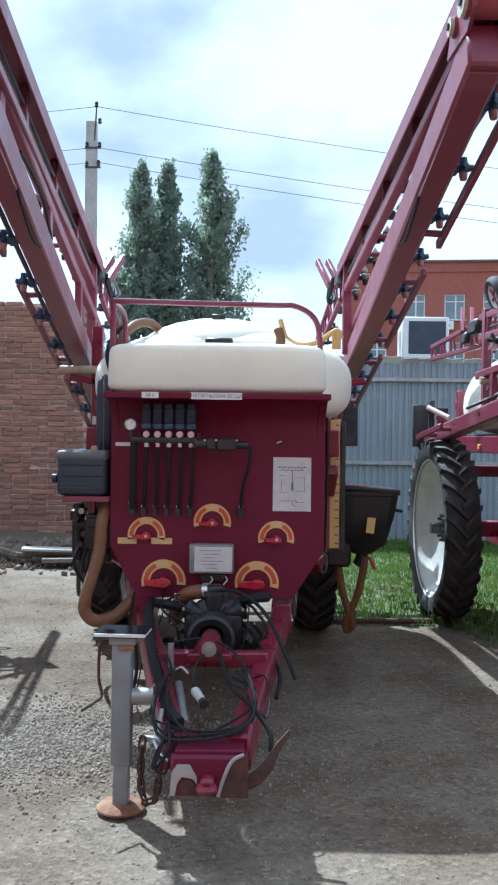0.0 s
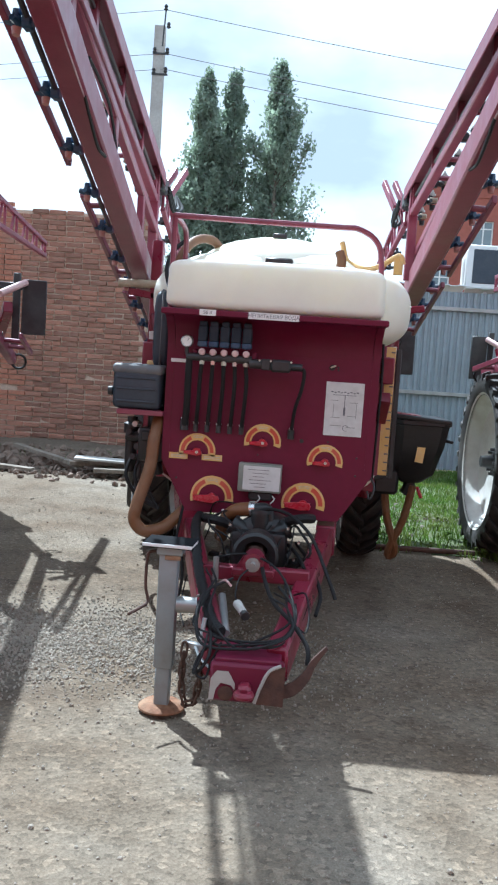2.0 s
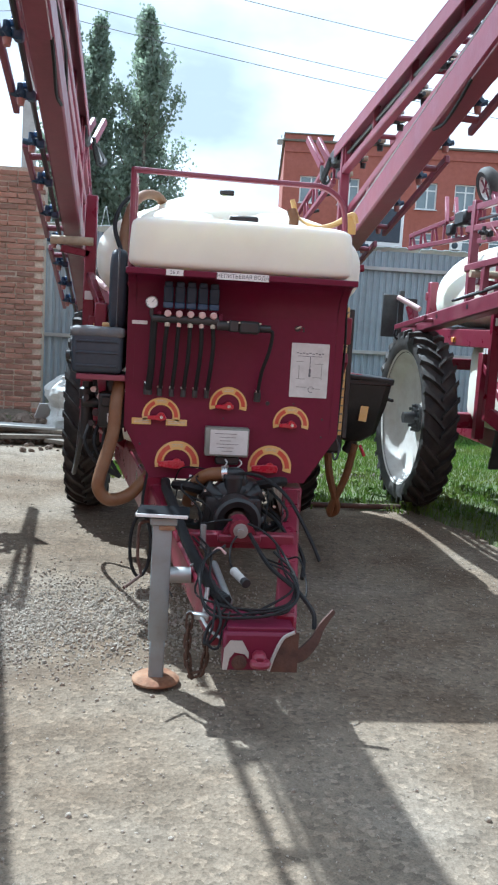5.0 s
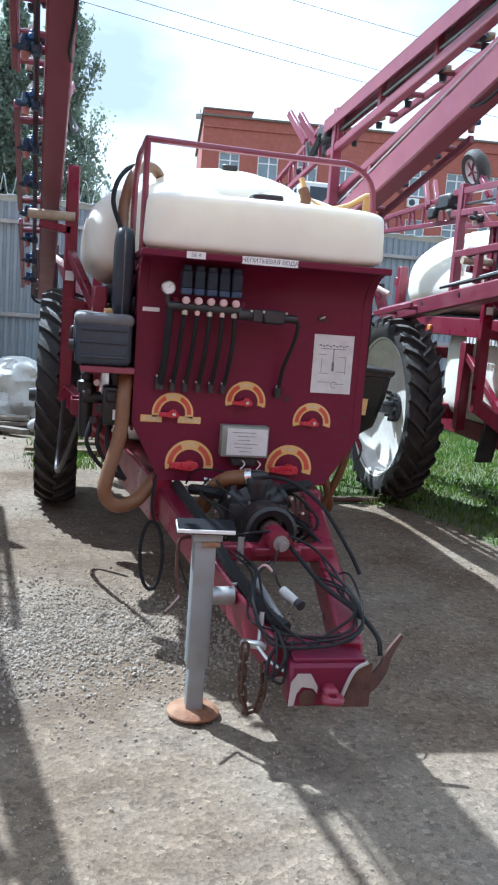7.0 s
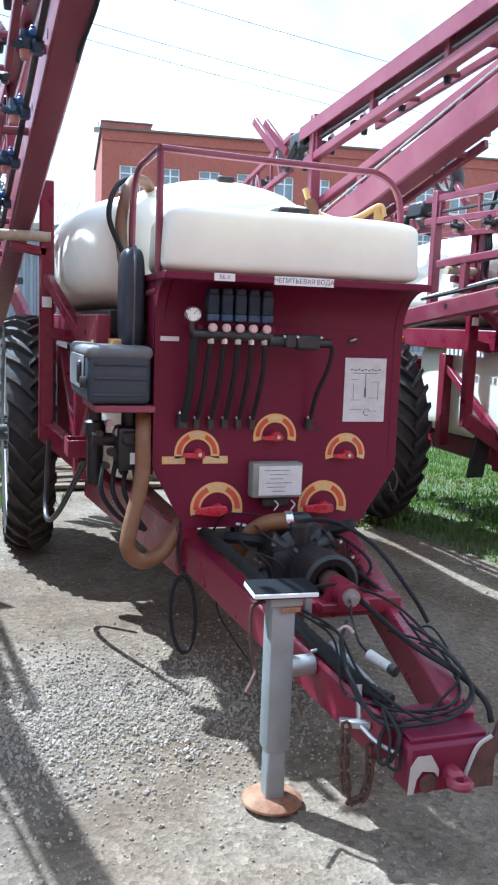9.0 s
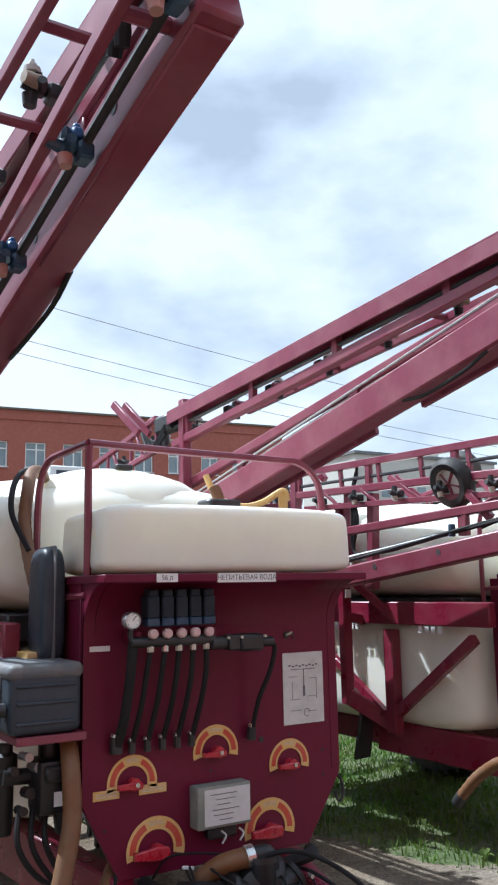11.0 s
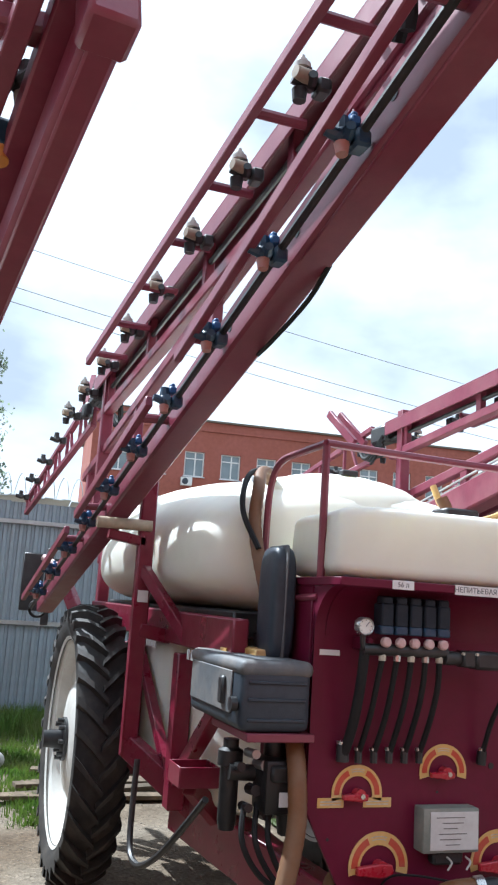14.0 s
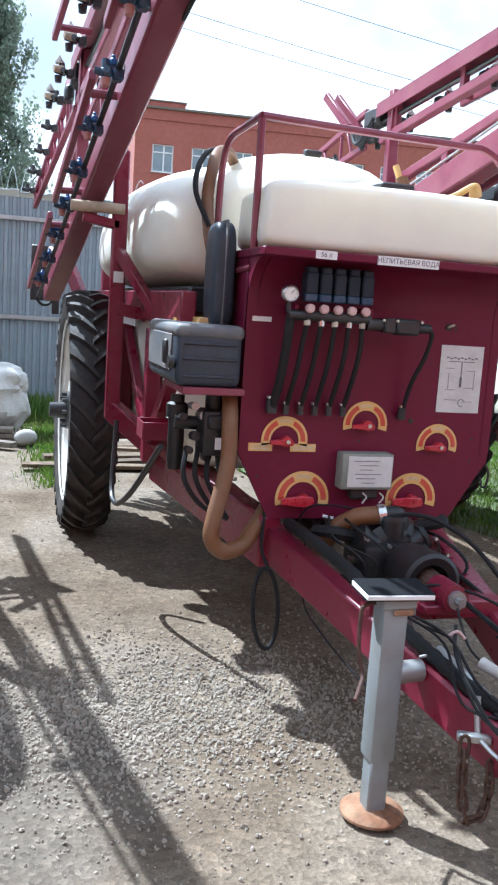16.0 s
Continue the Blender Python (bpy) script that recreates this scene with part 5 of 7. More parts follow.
def manifold(sp):
    for i in range(5):
        x = -0.378 + 0.0596 * i
        bm = one_box((x, -0.055 - OUT, 1.71), (0.050, 0.07, 0.085), None, 0.006)
        box(bm, (x, -0.06 - OUT, 1.762), (0.042, 0.055, 0.03), None, 0.006)
        v = part("solenoid_valve", bm, NAVY, sp, "dark blue solenoid valve")
        part("collar", one_box((x, -0.06 - OUT, 1.655), (0.052, 0.06, 0.032), None, 0.005), BLUE, v)
        part("cap", lathe(bmesh.new(), [(0.0, 0.024), (0.013, 0.024), (0.0185, 0.018), (0.0185, 0.0)], 16, front_at(x, -0.07 - OUT, 1.612)), PINK, v, "faded pink round cap")
        part("hose_nut", one_cyl((x, -0.055 - OUT, 1.585), (x, -0.055 - OUT, 1.545), 0.014, seg=8), CHROME if i % 2 else BRASS, v)
        hx = x + 0.004 * (i - 2)
        part("section_hose", one_tube([(x, -0.055 - OUT, 1.55), (hx, -0.05 - OUT * 0.85, 1.46), (hx - 0.004, -0.045 - OUT * 0.6, 1.36), (hx - 0.012, -0.04 - OUT * 0.25, 1.26), (hx - 0.018, -0.035, 1.195)], 0.0115, 8, 5), RUBBER, v)
        part("hose_end", one_cyl((hx - 0.018, -0.04, 1.215), (hx - 0.018, -0.04, 1.17), 0.014, seg=8), BLACK_PLASTIC, v)
        part("hose_clip", one_cyl((hx - 0.018, -0.038, 1.224), (hx - 0.018, -0.038, 1.214), 0.016, seg=8), CHROME, v)
    part("feed_pipe", one_cyl((-0.46, -0.055 - OUT, 1.583), (-0.11, -0.055 - OUT, 1.583), 0.021, seg=12), BLACK_PLASTIC, sp)
    part("feed_hose", one_tube([(-0.447, -0.05 - OUT, 1.58), (-0.450, -0.05 - OUT * 0.8, 1.45), (-0.455, -0.045 - OUT * 0.4, 1.3), (-0.468, -0.04, 1.19)], 0.019, 10, 5), RUBBER, sp)
    part("feed_hose_end", one_cyl((-0.468, -0.04, 1.235), (-0.468, -0.04, 1.175), 0.024, seg=10), BLACK_PLASTIC, sp)
    part("hose_clip", one_cyl((-0.468, -0.04, 1.246), (-0.468, -0.04, 1.236), 0.024, seg=10), CHROME, sp)
    bm = one_cyl((-0.12, -0.055 - OUT, 1.565), (-0.05, -0.055 - OUT, 1.565), 0.026, seg=12)
    box(bm, (-0.03, -0.06 - OUT, 1.565), (0.05, 0.07, 0.06), None, 0.006)
    box(bm, (0.05, -0.06 - OUT, 1.562), (0.11, 0.08, 0.068), None, 0.012)
    cyl(bm, (0.10, -0.055 - OUT, 1.56), (0.165, -0.055 - OUT, 1.56), 0.02, seg=10)
    part("regulating_motor", bm, BLACK_PLASTIC, sp, "black motor-driven regulating valve")
    for x in (-0.065, -0.005, 0.105):
        part("flange_bolt", one_cyl((x, -0.095 - OUT, 1.585), (x, -0.105 - OUT, 1.585), 0.006, seg=6), BRASS, sp)
    part("return_hose", one_tube([(0.165, -0.055 - OUT, 1.555), (0.178, -0.055 - OUT, 1.53), (0.168, -0.05 - OUT * 0.8, 1.44), (0.140, -0.045 - OUT * 0.4, 1.33), (0.128, -0.04, 1.20)], 0.010, 8, 6), RUBBER, sp)
    part("return_hose_end", one_cyl((0.128, -0.04, 1.215), (0.127, -0.035, 1.165), 0.019, seg=10), BLACK_PLASTIC, sp)
    part("hose_clip", one_cyl((0.128, -0.04, 1.226), (0.128, -0.04, 1.216), 0.014, seg=8), CHROME, sp)
    for x in (-0.42, -0.10):
        part("valve_bracket", one_box((x, -0.075, 1.60), (0.025, 0.13, 0.05), None, 0.004), RED, sp)


def papers(sp):
    sh = part("instruction_sheet", one_box((0.41, -0.0125, 1.347), (0.21, 0.002, 0.297), None, 0), PAPER, sp, "weathered white printed instruction sheet")
    random.seed(11)
    yf = -0.0142
    for i in range(9):
        part("text_bar", one_box((0.34 + 0.0175 * i, yf, 1.442 - 0.004 * (i % 2)), (0.012, 0.001, 0.006), None, 0), INK, sh)
    part("diagram_line", one_box((0.412, yf, 1.37), (0.004, 0.001, 0.11), None, 0), INK, sh)
    part("diagram_line", one_box((0.412, yf - 0.0003, 1.335), (0.011, 0.001, 0.045), None, 0), INK, sh)
    part("diagram_line", one_box((0.41, yf, 1.425), (0.13, 0.001, 0.003), None, 0), INK, sh)
    for x, z, w, h in ((0.355, 1.395, 0.04, 0.003), (0.365, 1.30, 0.05, 0.003), (0.462, 1.385, 0.045, 0.003), (0.455, 1.31, 0.05, 0.003),
                       (0.37, 1.255, 0.06, 0.003), (0.452, 1.248, 0.05, 0.003), (0.352, 1.34, 0.003, 0.07), (0.478, 1.34, 0.003, 0.08)):
        part("diagram_line", one_box((x, yf, z), (w, 0.0009, h), None, 0), BOX_GREEN, sh)
    part("diagram_ring", plate(bmesh.new(), arc_band(0.014, 0.017, 20, 300, 16), 0.001, front_at(0.425, yf + 0.0004, 1.243)), INK, sh)
    # box with a white plate
    bm = one_box((-0.027, -0.045, 0.938), (0.24, 0.075, 0.158), None, 0.008, 2)
    b = part("control_box", bm, BOX_GREEN, sp, "grey-green control box with white plate")
    p = part("white_plate", one_box((-0.017, -0.0845, 0.938), (0.205, 0.003, 0.134), None, 0.001), PAPER, b)
    for i in range(6):
        part("text_bar", one_box((-0.035 + 0.01 * (i % 2), -0.0868, 0.985 - 0.019 * i), (0.12 - 0.03 * (i % 3), 0.001, 0.003), None, 0), GREY_LID, p)
    bm = one_box((-0.02, -0.03, 0.835), (0.13, 0.05, 0.05), None, 0.01)
    part("cable_gland", bm, BLACK_PLASTIC, sp)
    for x in (-0.03, 0.05):
        part("wire_tail", one_tube([(x, -0.055, 0.84), (x + 0.01, -0.075, 0.825), (x - 0.01, -0.08, 0.80)], 0.004, 6, 4), BAG, sp)
    # labels on the shelf lip and at the edge
    l1 = part("volume_label", one_box((-0.352, -0.2420, 1.8185), (0.088, 0.002, 0.032), None, 0), LABEL, sp, "white volume label")
    writing("letters", "56 л", 0.026, front_at(-0.352, -0.2433, 1.8185), INK, l1)
    l2 = part("water_label", one_box((-0.003, -0.2420, 1.8165), (0.268, 0.002, 0.036), None, 0), LABEL, sp, "white label for non-drinking water")
    writing("letters", "НЕПИТЬЕВАЯ ВОДА", 0.0275, front_at(-0.003, -0.2433, 1.8165), INK, l2)
    part("edge_label", one_box((-0.525, -0.0125, 1.558), (0.082, 0.002, 0.02), None, 0), LABEL, sp)
    # holes and knob
    for x, z, r in ((0.33, 1.572, 0.017), (0.363, 1.575, 0.006), (0.365, 1.56, 0.006), (0.19, 1.155, 0.012), (-0.53, 1.74, 0.007), (0.47, 1.75, 0.007), (0.335, 1.16, 0.005), (0.50, 1.08, 0.006), (0.50, 0.98, 0.006), (-0.05, 1.06, 0.005), (-0.50, 0.90, 0.006)):
        part("hole", one_cyl((x, -0.009, z), (x, -0.0125, z), r, seg=12), BLACK_PLASTIC, sp)
    part("knob", one_beam((0.318, -0.02, 1.57), (0.35, -0.03, 1.585), 0.012, 0.01), BRASS, sp)
    bm = bmesh.new()
    tube(bm, [(0.585, 0.02, 0.98), (0.61, 0.0, 0.93), (0.60, -0.01, 0.87), (0.585, 0.0, 0.86), (0.575, 0.01, 0.90)], 0.006, 6, 5)
    part("wire_hook", bm, BLACK_PLASTIC, sp)
    part("side_hose", one_tube([(0.605, 0.05, 1.72), (0.61, 0.04, 1.5), (0.605, 0.05, 1.2), (0.60, 0.06, 0.95)], 0.007, 8, 6), RUBBER, sp)


gauge(main)
manifold(main)
papers(main)
dial_sticker(main, -0.39, 1.056, 0.103, bars=True, lever=0)
dial_sticker(main, -0.027, 1.132, 0.103, lever=0)
dial_sticker(main, 0.326, 1.045, 0.100, lever=0)
dial_sticker(main, -0.292, 0.803, 0.122, lever=0, big=True)
dial_sticker(main, 0.222, 0.800, 0.122, lever=0, big=True)


# ---- drawbar, pump and jack ----
def hitch(sp):
    bm = bmesh.new()
    box(bm, (0.035, -1.50, 0.325), (0.29, 0.10, 0.155), None, 0.012)
    h = part("hitch_head", bm, RED, sp, "maroon hitch head with worn pale and rusty patches")
    part("hitch_top", one_box((0.035, -1.42, 0.408), (0.26, 0.22, 0.018), None, 0.004), RED, h)
    # worn faces
    m = front_at(-0.055, -1.5515, 0.33)
    part("pale_patch", plate(bmesh.new(), [(-0.055, -0.075), (-0.05, 0.01), (-0.028, 0.042), (0.018, 0.042), (0.046, -0.005), (0.045, -0.03), (0.03, -0.012), (-0.01, -0.005), (-0.028, -0.03), (-0.036, -0.075)], 0.003, m), CONCRETE, h)
    part("dark_hole", lathe(bmesh.new(), [(0.030, 0.004), (0.026, 0.0045), (0.0, 0.0042)], 20, front_at(-0.045, -1.5515, 0.285)), DARK_RUST, h)
    m = front_at(0.12, -1.5515, 0.33)
    part("rusty_face", plate(bmesh.new(), [(-0.045, -0.08), (-0.03, -0.01), (0.0, 0.05), (0.035, 0.075), (0.062, 0.078), (0.062, -0.082)], 0.003, m), DARK_RUST, h)
    part("pale_edge", one_tube([(0.07, -1.556, 0.255), (0.09, -1.556, 0.32), (0.12, -1.556, 0.385), (0.165, -1.556, 0.412)], 0.007, 6, 5), CONCRETE, h)
    bm = bmesh.new()
    tube(bm, [(0.03 + 0.026 * math.cos(a), -1.61 + 0.026 * math.sin(a), 0.305) for a in np.linspace(0, math.tau, 17)], 0.015, 8, 3)
    box(bm, (0.03, -1.565, 0.31), (0.05, 0.08, 0.05), None, 0.012)
    part("tow_eye", bm, RED_BAR, h, "worn red tow eye")
    # curved rusty catch horn on the side
    bm = bmesh.new()
    pts = curve_points([(0.15, -1.47, 0.27), (0.21, -1.46, 0.285), (0.265, -1.44, 0.335), (0.295, -1.42, 0.39), (0.345, -1.40, 0.45)], 5)
    prev = None
    for i, q in enumerate(pts):
        w = 0.027 * (1 - i / len(pts)) + 0.006
        ring = [bm.verts.new(q + Vector((w * o * 0.7, d, -w * o * 0.7))) for o, d in ((-1, -0.008), (1, -0.008), (1, 0.008), (-1, 0.008))]
        if prev:
            for k in range(4):
                bm.faces.new((prev[k], prev[(k + 1) % 4], ring[(k + 1) % 4], ring[k]))
        else:
            bm.faces.new(ring[::-1])
        prev = ring
    bm.faces.new(prev)
    bmesh.ops.recalc_face_normals(bm, faces=bm.faces[:])
    part("catch_horn", bm, DARK_RUST, h, "curved rusty steel catch horn")
    # bearing boss and drive shaft
    bm = one_cyl((0.0, -0.85, 0.635), (0.0, -0.72, 0.635), 0.05, seg=22)
    box(bm, (0.0, -0.77, 0.585), (0.20, 0.10, 0.035), None, 0.006)
    plate(bm, [(-0.10, 0.0), (0.10, 0.0), (0.045, 0.09), (-0.045, 0.09)], 0.03, front_at(0, -0.76, 0.575))
    part("bearing_boss", bm, RED_BAR, sp, "red bearing boss on the cross beam")
    bm = one_cyl((0.0, -0.865, 0.635), (0.0, -0.82, 0.635), 0.034, seg=18)
    cyl(bm, (0.0, -0.895, 0.635), (0.0, -0.86, 0.635), 0.016, seg=8)
    part("shaft_end", bm, STEEL, sp)
    part("drive_shaft", one_cyl((0.0, -0.72, 0.635), (0.0, -0.40, 0.64), 0.045, 0.06, 16), DARK_RUST, sp)
    m = Matrix.Translation((0.0, -0.57, 0.635)) @ Matrix.Rotation(radians(90), 4, "X")
    part("shaft_guard", lathe(bmesh.new(), [(0.07, 0.10), (0.10, 0.11), (0.115, 0.10), (0.11, 0.0), (0.10, -0.1)], 28, m), PUMP_BLACK, sp, "black plastic shaft guard cone")


def pump(sp):
    bm = bmesh.new()
    box(bm, (0.0, -0.27, 0.60), (0.30, 0.24, 0.20), None, 0.03, 2)
    heads, pipes = [], []
    for k in range(6):
        a = math.tau * (k + 0.5) / 6
        d = Vector((math.cos(a), 0, math.sin(a)))
        o = Vector((0.0, -0.30, 0.63))
        head = cyl(one_cyl(o + d * 0.07, o + d * 0.16, 0.055, 0.05, 14), o + d * 0.155, o + d * 0.175, 0.06, 0.056, 14)
        heads.append(head)
    drum = lathe(bmesh.new(), [(0.10, 0.0), (0.14, 0.02), (0.14, 0.09), (0.10, 0.12), (0.0, 0.12)], 28, front_at(0, -0.22, 0.63))
    for x, z in ((-0.20, 0.50), (0.20, 0.50), (0.22, 0.74), (-0.24, 0.70)):
        pipes.append(one_tube([(x * 0.6, -0.26, z), (x, -0.30, z + 0.03), (x * 1.25, -0.22, z + 0.02)], 0.026, 8, 5))
    p = part("diaphragm_pump", bm, PUMP_BLACK, sp, "black diaphragm pump on the drawbar")
    part("pump_drum", drum, PUMP_BLACK, p)
    for head in heads:
        part("pump_head", head, PUMP_BLACK, p)
    for pipe in pipes:
        part("pump_pipe", pipe, RUBBER, p)
    part("pump_tank", superbox(bmesh.new(), (0.04, -0.22, 0.70), (0.13, 0.12, 0.08), 2.3, 24, 14), PUMP_BLACK, p)
    for x, z in ((-0.21, 0.66), (-0.15, 0.73), (0.21, 0.66), (0.15, 0.73), (-0.05, 0.70), (0.06, 0.68), (-0.19, 0.57), (0.19, 0.57)):
        part("bolt_head", one_cyl((x, -0.385, z), (x, -0.41, z), 0.008, seg=6), CHROME, p)
    part("pump_hose", one_tube([(-0.22, -0.10, 0.60), (-0.20, -0.17, 0.70), (-0.14, -0.24, 0.775), (-0.04, -0.28, 0.80)], 0.037, 14, 14, ribs=0.0012), BROWN_HOSE, sp, "tan ribbed pump hose with clamp")
    part("hose_clamp", one_cyl((-0.055, -0.278, 0.798), (-0.025, -0.285, 0.803), 0.042, seg=16), CHROME, sp)
    part("pump_elbow", one_tube([(-0.03, -0.28, 0.80), (0.03, -0.29, 0.80), (0.05, -0.29, 0.74)], 0.034, 10, 5), PUMP_BLACK, sp)


def hoses(sp):
    random.seed(5)
    # bundle of hydraulic hoses that runs down the drawbar and loops over the hitch
    def run(pts, r=0.0095, mat=RUBBER, label=""):
        part("hydraulic_hose", one_tube(pts, r * 0.62, 7, 6), mat, sp, label)
    part("wrapped_hose", one_tube([(-0.35, -0.02, 0.70), (-0.34, -0.30, 0.70), (-0.30, -0.60, 0.665), (-0.25, -0.86, 0.59), (-0.20, -1.05, 0.535), (-0.14, -1.28, 0.485), (-0.09, -1.38, 0.47)], 0.022, 10, 9, ribs=0.005), RUBBER, sp, "black spiral-wrapped hose bundle")
    run([(-0.05, -0.30, 0.78), (0.05, -0.34, 0.815), (0.16, -0.40, 0.80), (0.27, -0.52, 0.72), (0.36, -0.68, 0.56), (0.40, -0.74, 0.47)], 0.015, RUBBER)
    run([(0.14, -0.2, 0.62), (0.22, -0.5, 0.60), (0.27, -0.75, 0.52), (0.25, -0.98, 0.46), (0.20, -1.2, 0.42)], 0.016, RUBBER)
    run([(0.20, -0.12, 0.60), (0.27, -0.42, 0.57), (0.33, -0.66, 0.47), (0.31, -0.8, 0.40)], 0.016, RUBBER)
    run([(-0.18, -0.72, 0.63), (-0.02, -0.80, 0.67), (0.12, -0.95, 0.64), (0.20, -1.15, 0.54), (0.18, -1.34, 0.47), (0.06, -1.44, 0.46), (-0.10, -1.42, 0.46), (-0.14, -1.36, 0.47)], 0.009)
    run([(0.03, -0.72, 0.64), (0.06, -0.95, 0.60), (0.11, -1.15, 0.55), (0.20, -1.28, 0.50), (0.265, -1.36, 0.43), (0.27, -1.40, 0.37)], 0.016)
    run([(-0.16, -0.95, 0.58), (-0.16, -1.12, 0.60), (-0.19, -1.25, 0.55), (-0.19, -1.36, 0.47), (-0.12, -1.44, 0.44), (0.02, -1.47, 0.455), (0.14, -1.44, 0.47), (0.20, -1.36, 0.50), (0.17, -1.26, 0.56), (0.10, -1.20, 0.58)], 0.008)
    run([(-0.08, -1.0, 0.60), (-0.18, -1.18, 0.58), (-0.20, -1.33, 0.52), (-0.16, -1.45, 0.44), (-0.02, -1.50, 0.445), (0.10, -1.48, 0.46), (0.19, -1.40, 0.49), (0.20, -1.22, 0.55), (0.13, -1.08, 0.60)], 0.010)
    run([(-0.13, -1.40, 0.47), (-0.12, -1.50, 0.42), (-0.15, -1.52, 0.36), (-0.18, -1.50, 0.34), (-0.16, -1.46, 0.40), (-0.10, -1.44, 0.46)], 0.011)
    run([(-0.14, -1.42, 0.47), (-0.15, -1.50, 0.41), (-0.17, -1.53, 0.35), (-0.13, -1.53, 0.33), (-0.11, -1.49, 0.39), (-0.08, -1.45, 0.45)], 0.008)
    run([(0.20, -0.98, 0.54), (0.25, -1.02, 0.56), (0.27, -1.12, 0.50), (0.26, -1.20, 0.44), (0.22, -1.16, 0.46), (0.21, -1.05, 0.52)], 0.007)
    # loose loops thrown over the hitch
    for k in range(2):
        j = [1.2 * random.uniform(-1, 1) for _ in range(12)]
        run([(-0.20 + 0.03 * j[0], -0.85, 0.60), (-0.17 + 0.04 * j[1], -1.08, 0.57 + 0.03 * j[2]), (-0.18 + 0.03 * j[3], -1.30, 0.50 + 0.03 * j[4]),
             (-0.08 + 0.05 * j[5], -1.43 + 0.04 * j[6], 0.445 + 0.015 * k % 0.04), (0.06 + 0.05 * j[7], -1.44 + 0.04 * j[8], 0.45), (0.17 + 0.03 * j[9], -1.33, 0.48 + 0.03 * j[10]), (0.20 + 0.03 * j[11], -1.15, 0.53), (0.14 + 0.05 * j[0], -0.95, 0.57 + 0.03 * j[3])], random.uniform(0.007, 0.010))
    # grey plug and its cable
    part("plug", one_cyl((-0.045, -1.12, 0.52), (-0.01, -1.21, 0.505), 0.020, 0.017, 12), BAG, sp, "pale grey electrical plug")
    part("plug_tip", one_cyl((-0.01, -1.21, 0.505), (0.0, -1.235, 0.50), 0.018, 0.02, 12), BLACK_PLASTIC, sp)
    run([(-0.045, -1.12, 0.52), (-0.06, -1.06, 0.55), (-0.05, -0.98, 0.60), (-0.02, -0.90, 0.62)], 0.007)
    part("support_tube", one_cyl((-0.125, -0.98, 0.51), (-0.075, -1.30, 0.44), 0.018, seg=12), STEEL, sp, "grey steel tube")
    part("pink_tie", one_tube([(-0.14, -1.05, 0.58), (-0.11, -1.06, 0.605), (-0.08, -1.06, 0.58)], 0.006, 6, 4), PINK, sp)
    part("standing_fitting", one_tube([(-0.17, -0.86, 0.55), (-0.172, -0.86, 0.62), (-0.172, -0.86, 0.66)], 0.014, 8, 3), STEEL, sp)
    for k in range(9):
        a = random.uniform(-0.22, 0.2)
        run([(a, -0.12, 0.68 + random.uniform(-0.05, 0.08)), (a + random.uniform(-0.08, 0.08), -0.34, 0.74 + random.uniform(-0.05, 0.06)), (a + random.uniform(-0.1, 0.1), -0.46, 0.60 + random.uniform(-0.06, 0.06)), (a * 0.8, -0.42, 0.48)], random.uniform(0.006, 0.012))
    # cables under the panel
    run([(-0.30, 0.0, 0.70), (-0.27, -0.06, 0.78), (-0.20, -0.12, 0.80), (-0.10, -0.2, 0.80)], 0.007)
    run([(-0.28, -0.05, 0.68), (-0.30, -0.12, 0.60), (-0.36, -0.30, 0.45), (-0.36, -0.5, 0.40), (-0.34, -0.75, 0.36), (-0.30, -0.9, 0.33)], 0.006)
    part("cable_tag", one_box((-0.20, -0.10, 0.745), (0.05, 0.006, 0.012), turn(0, 12, 0), 0.002), LABEL, sp)


def jack(sp):
    x, y = -0.36, -1.07
    j = part("jack_post", one_box((x, y, 0.455), (0.084, 0.084, 0.52), None, 0.008, 2), JACK_GREY, sp, "scuffed grey steel parking jack post")
    part("inner_tube", one_box((x, y, 0.12), (0.066, 0.066, 0.26), None, 0.006), JACK_GREY, j)
    part("foot", lathe(bmesh.new(), [(0.0, 0.028), (0.085, 0.026), (0.104, 0.012), (0.105, 0.004), (0.0, 0.0)], 32, Matrix.Translation((x, y, 0.0))), RUST, j, "rusty round jack foot")
    part("jack_head", one_box((x + 0.005, y, 0.728), (0.115, 0.11, 0.035), None, 0.004), JACK_GREY, j)
    part("rusty_head_patch", one_box((x + 0.02, y - 0.052, 0.70), (0.07, 0.006, 0.02), None, 0.003), RUST, j)
    part("crank", one_tube([(x - 0.03, y + 0.01, 0.715), (x - 0.085, y, 0.71), (x - 0.10, y, 0.68), (x - 0.10, y - 0.01, 0.56), (x - 0.085, y - 0.02, 0.49), (x - 0.11, y - 0.06, 0.47), (x - 0.15, y - 0.12, 0.455)], 0.007, 8, 6), DARK_RUST, j, "bent rusty crank handle")
    part("pivot", one_cyl((x + 0.03, y, 0.48), (x + 0.13, y + 0.01, 0.48), 0.036, seg=18), STEEL, j)
    part("lock_pin", one_tube([(x + 0.13, y + 0.02, 0.52), (x + 0.16, y - 0.02, 0.54), (x + 0.17, y - 0.03, 0.50)], 0.006, 6, 4), STEEL, j)


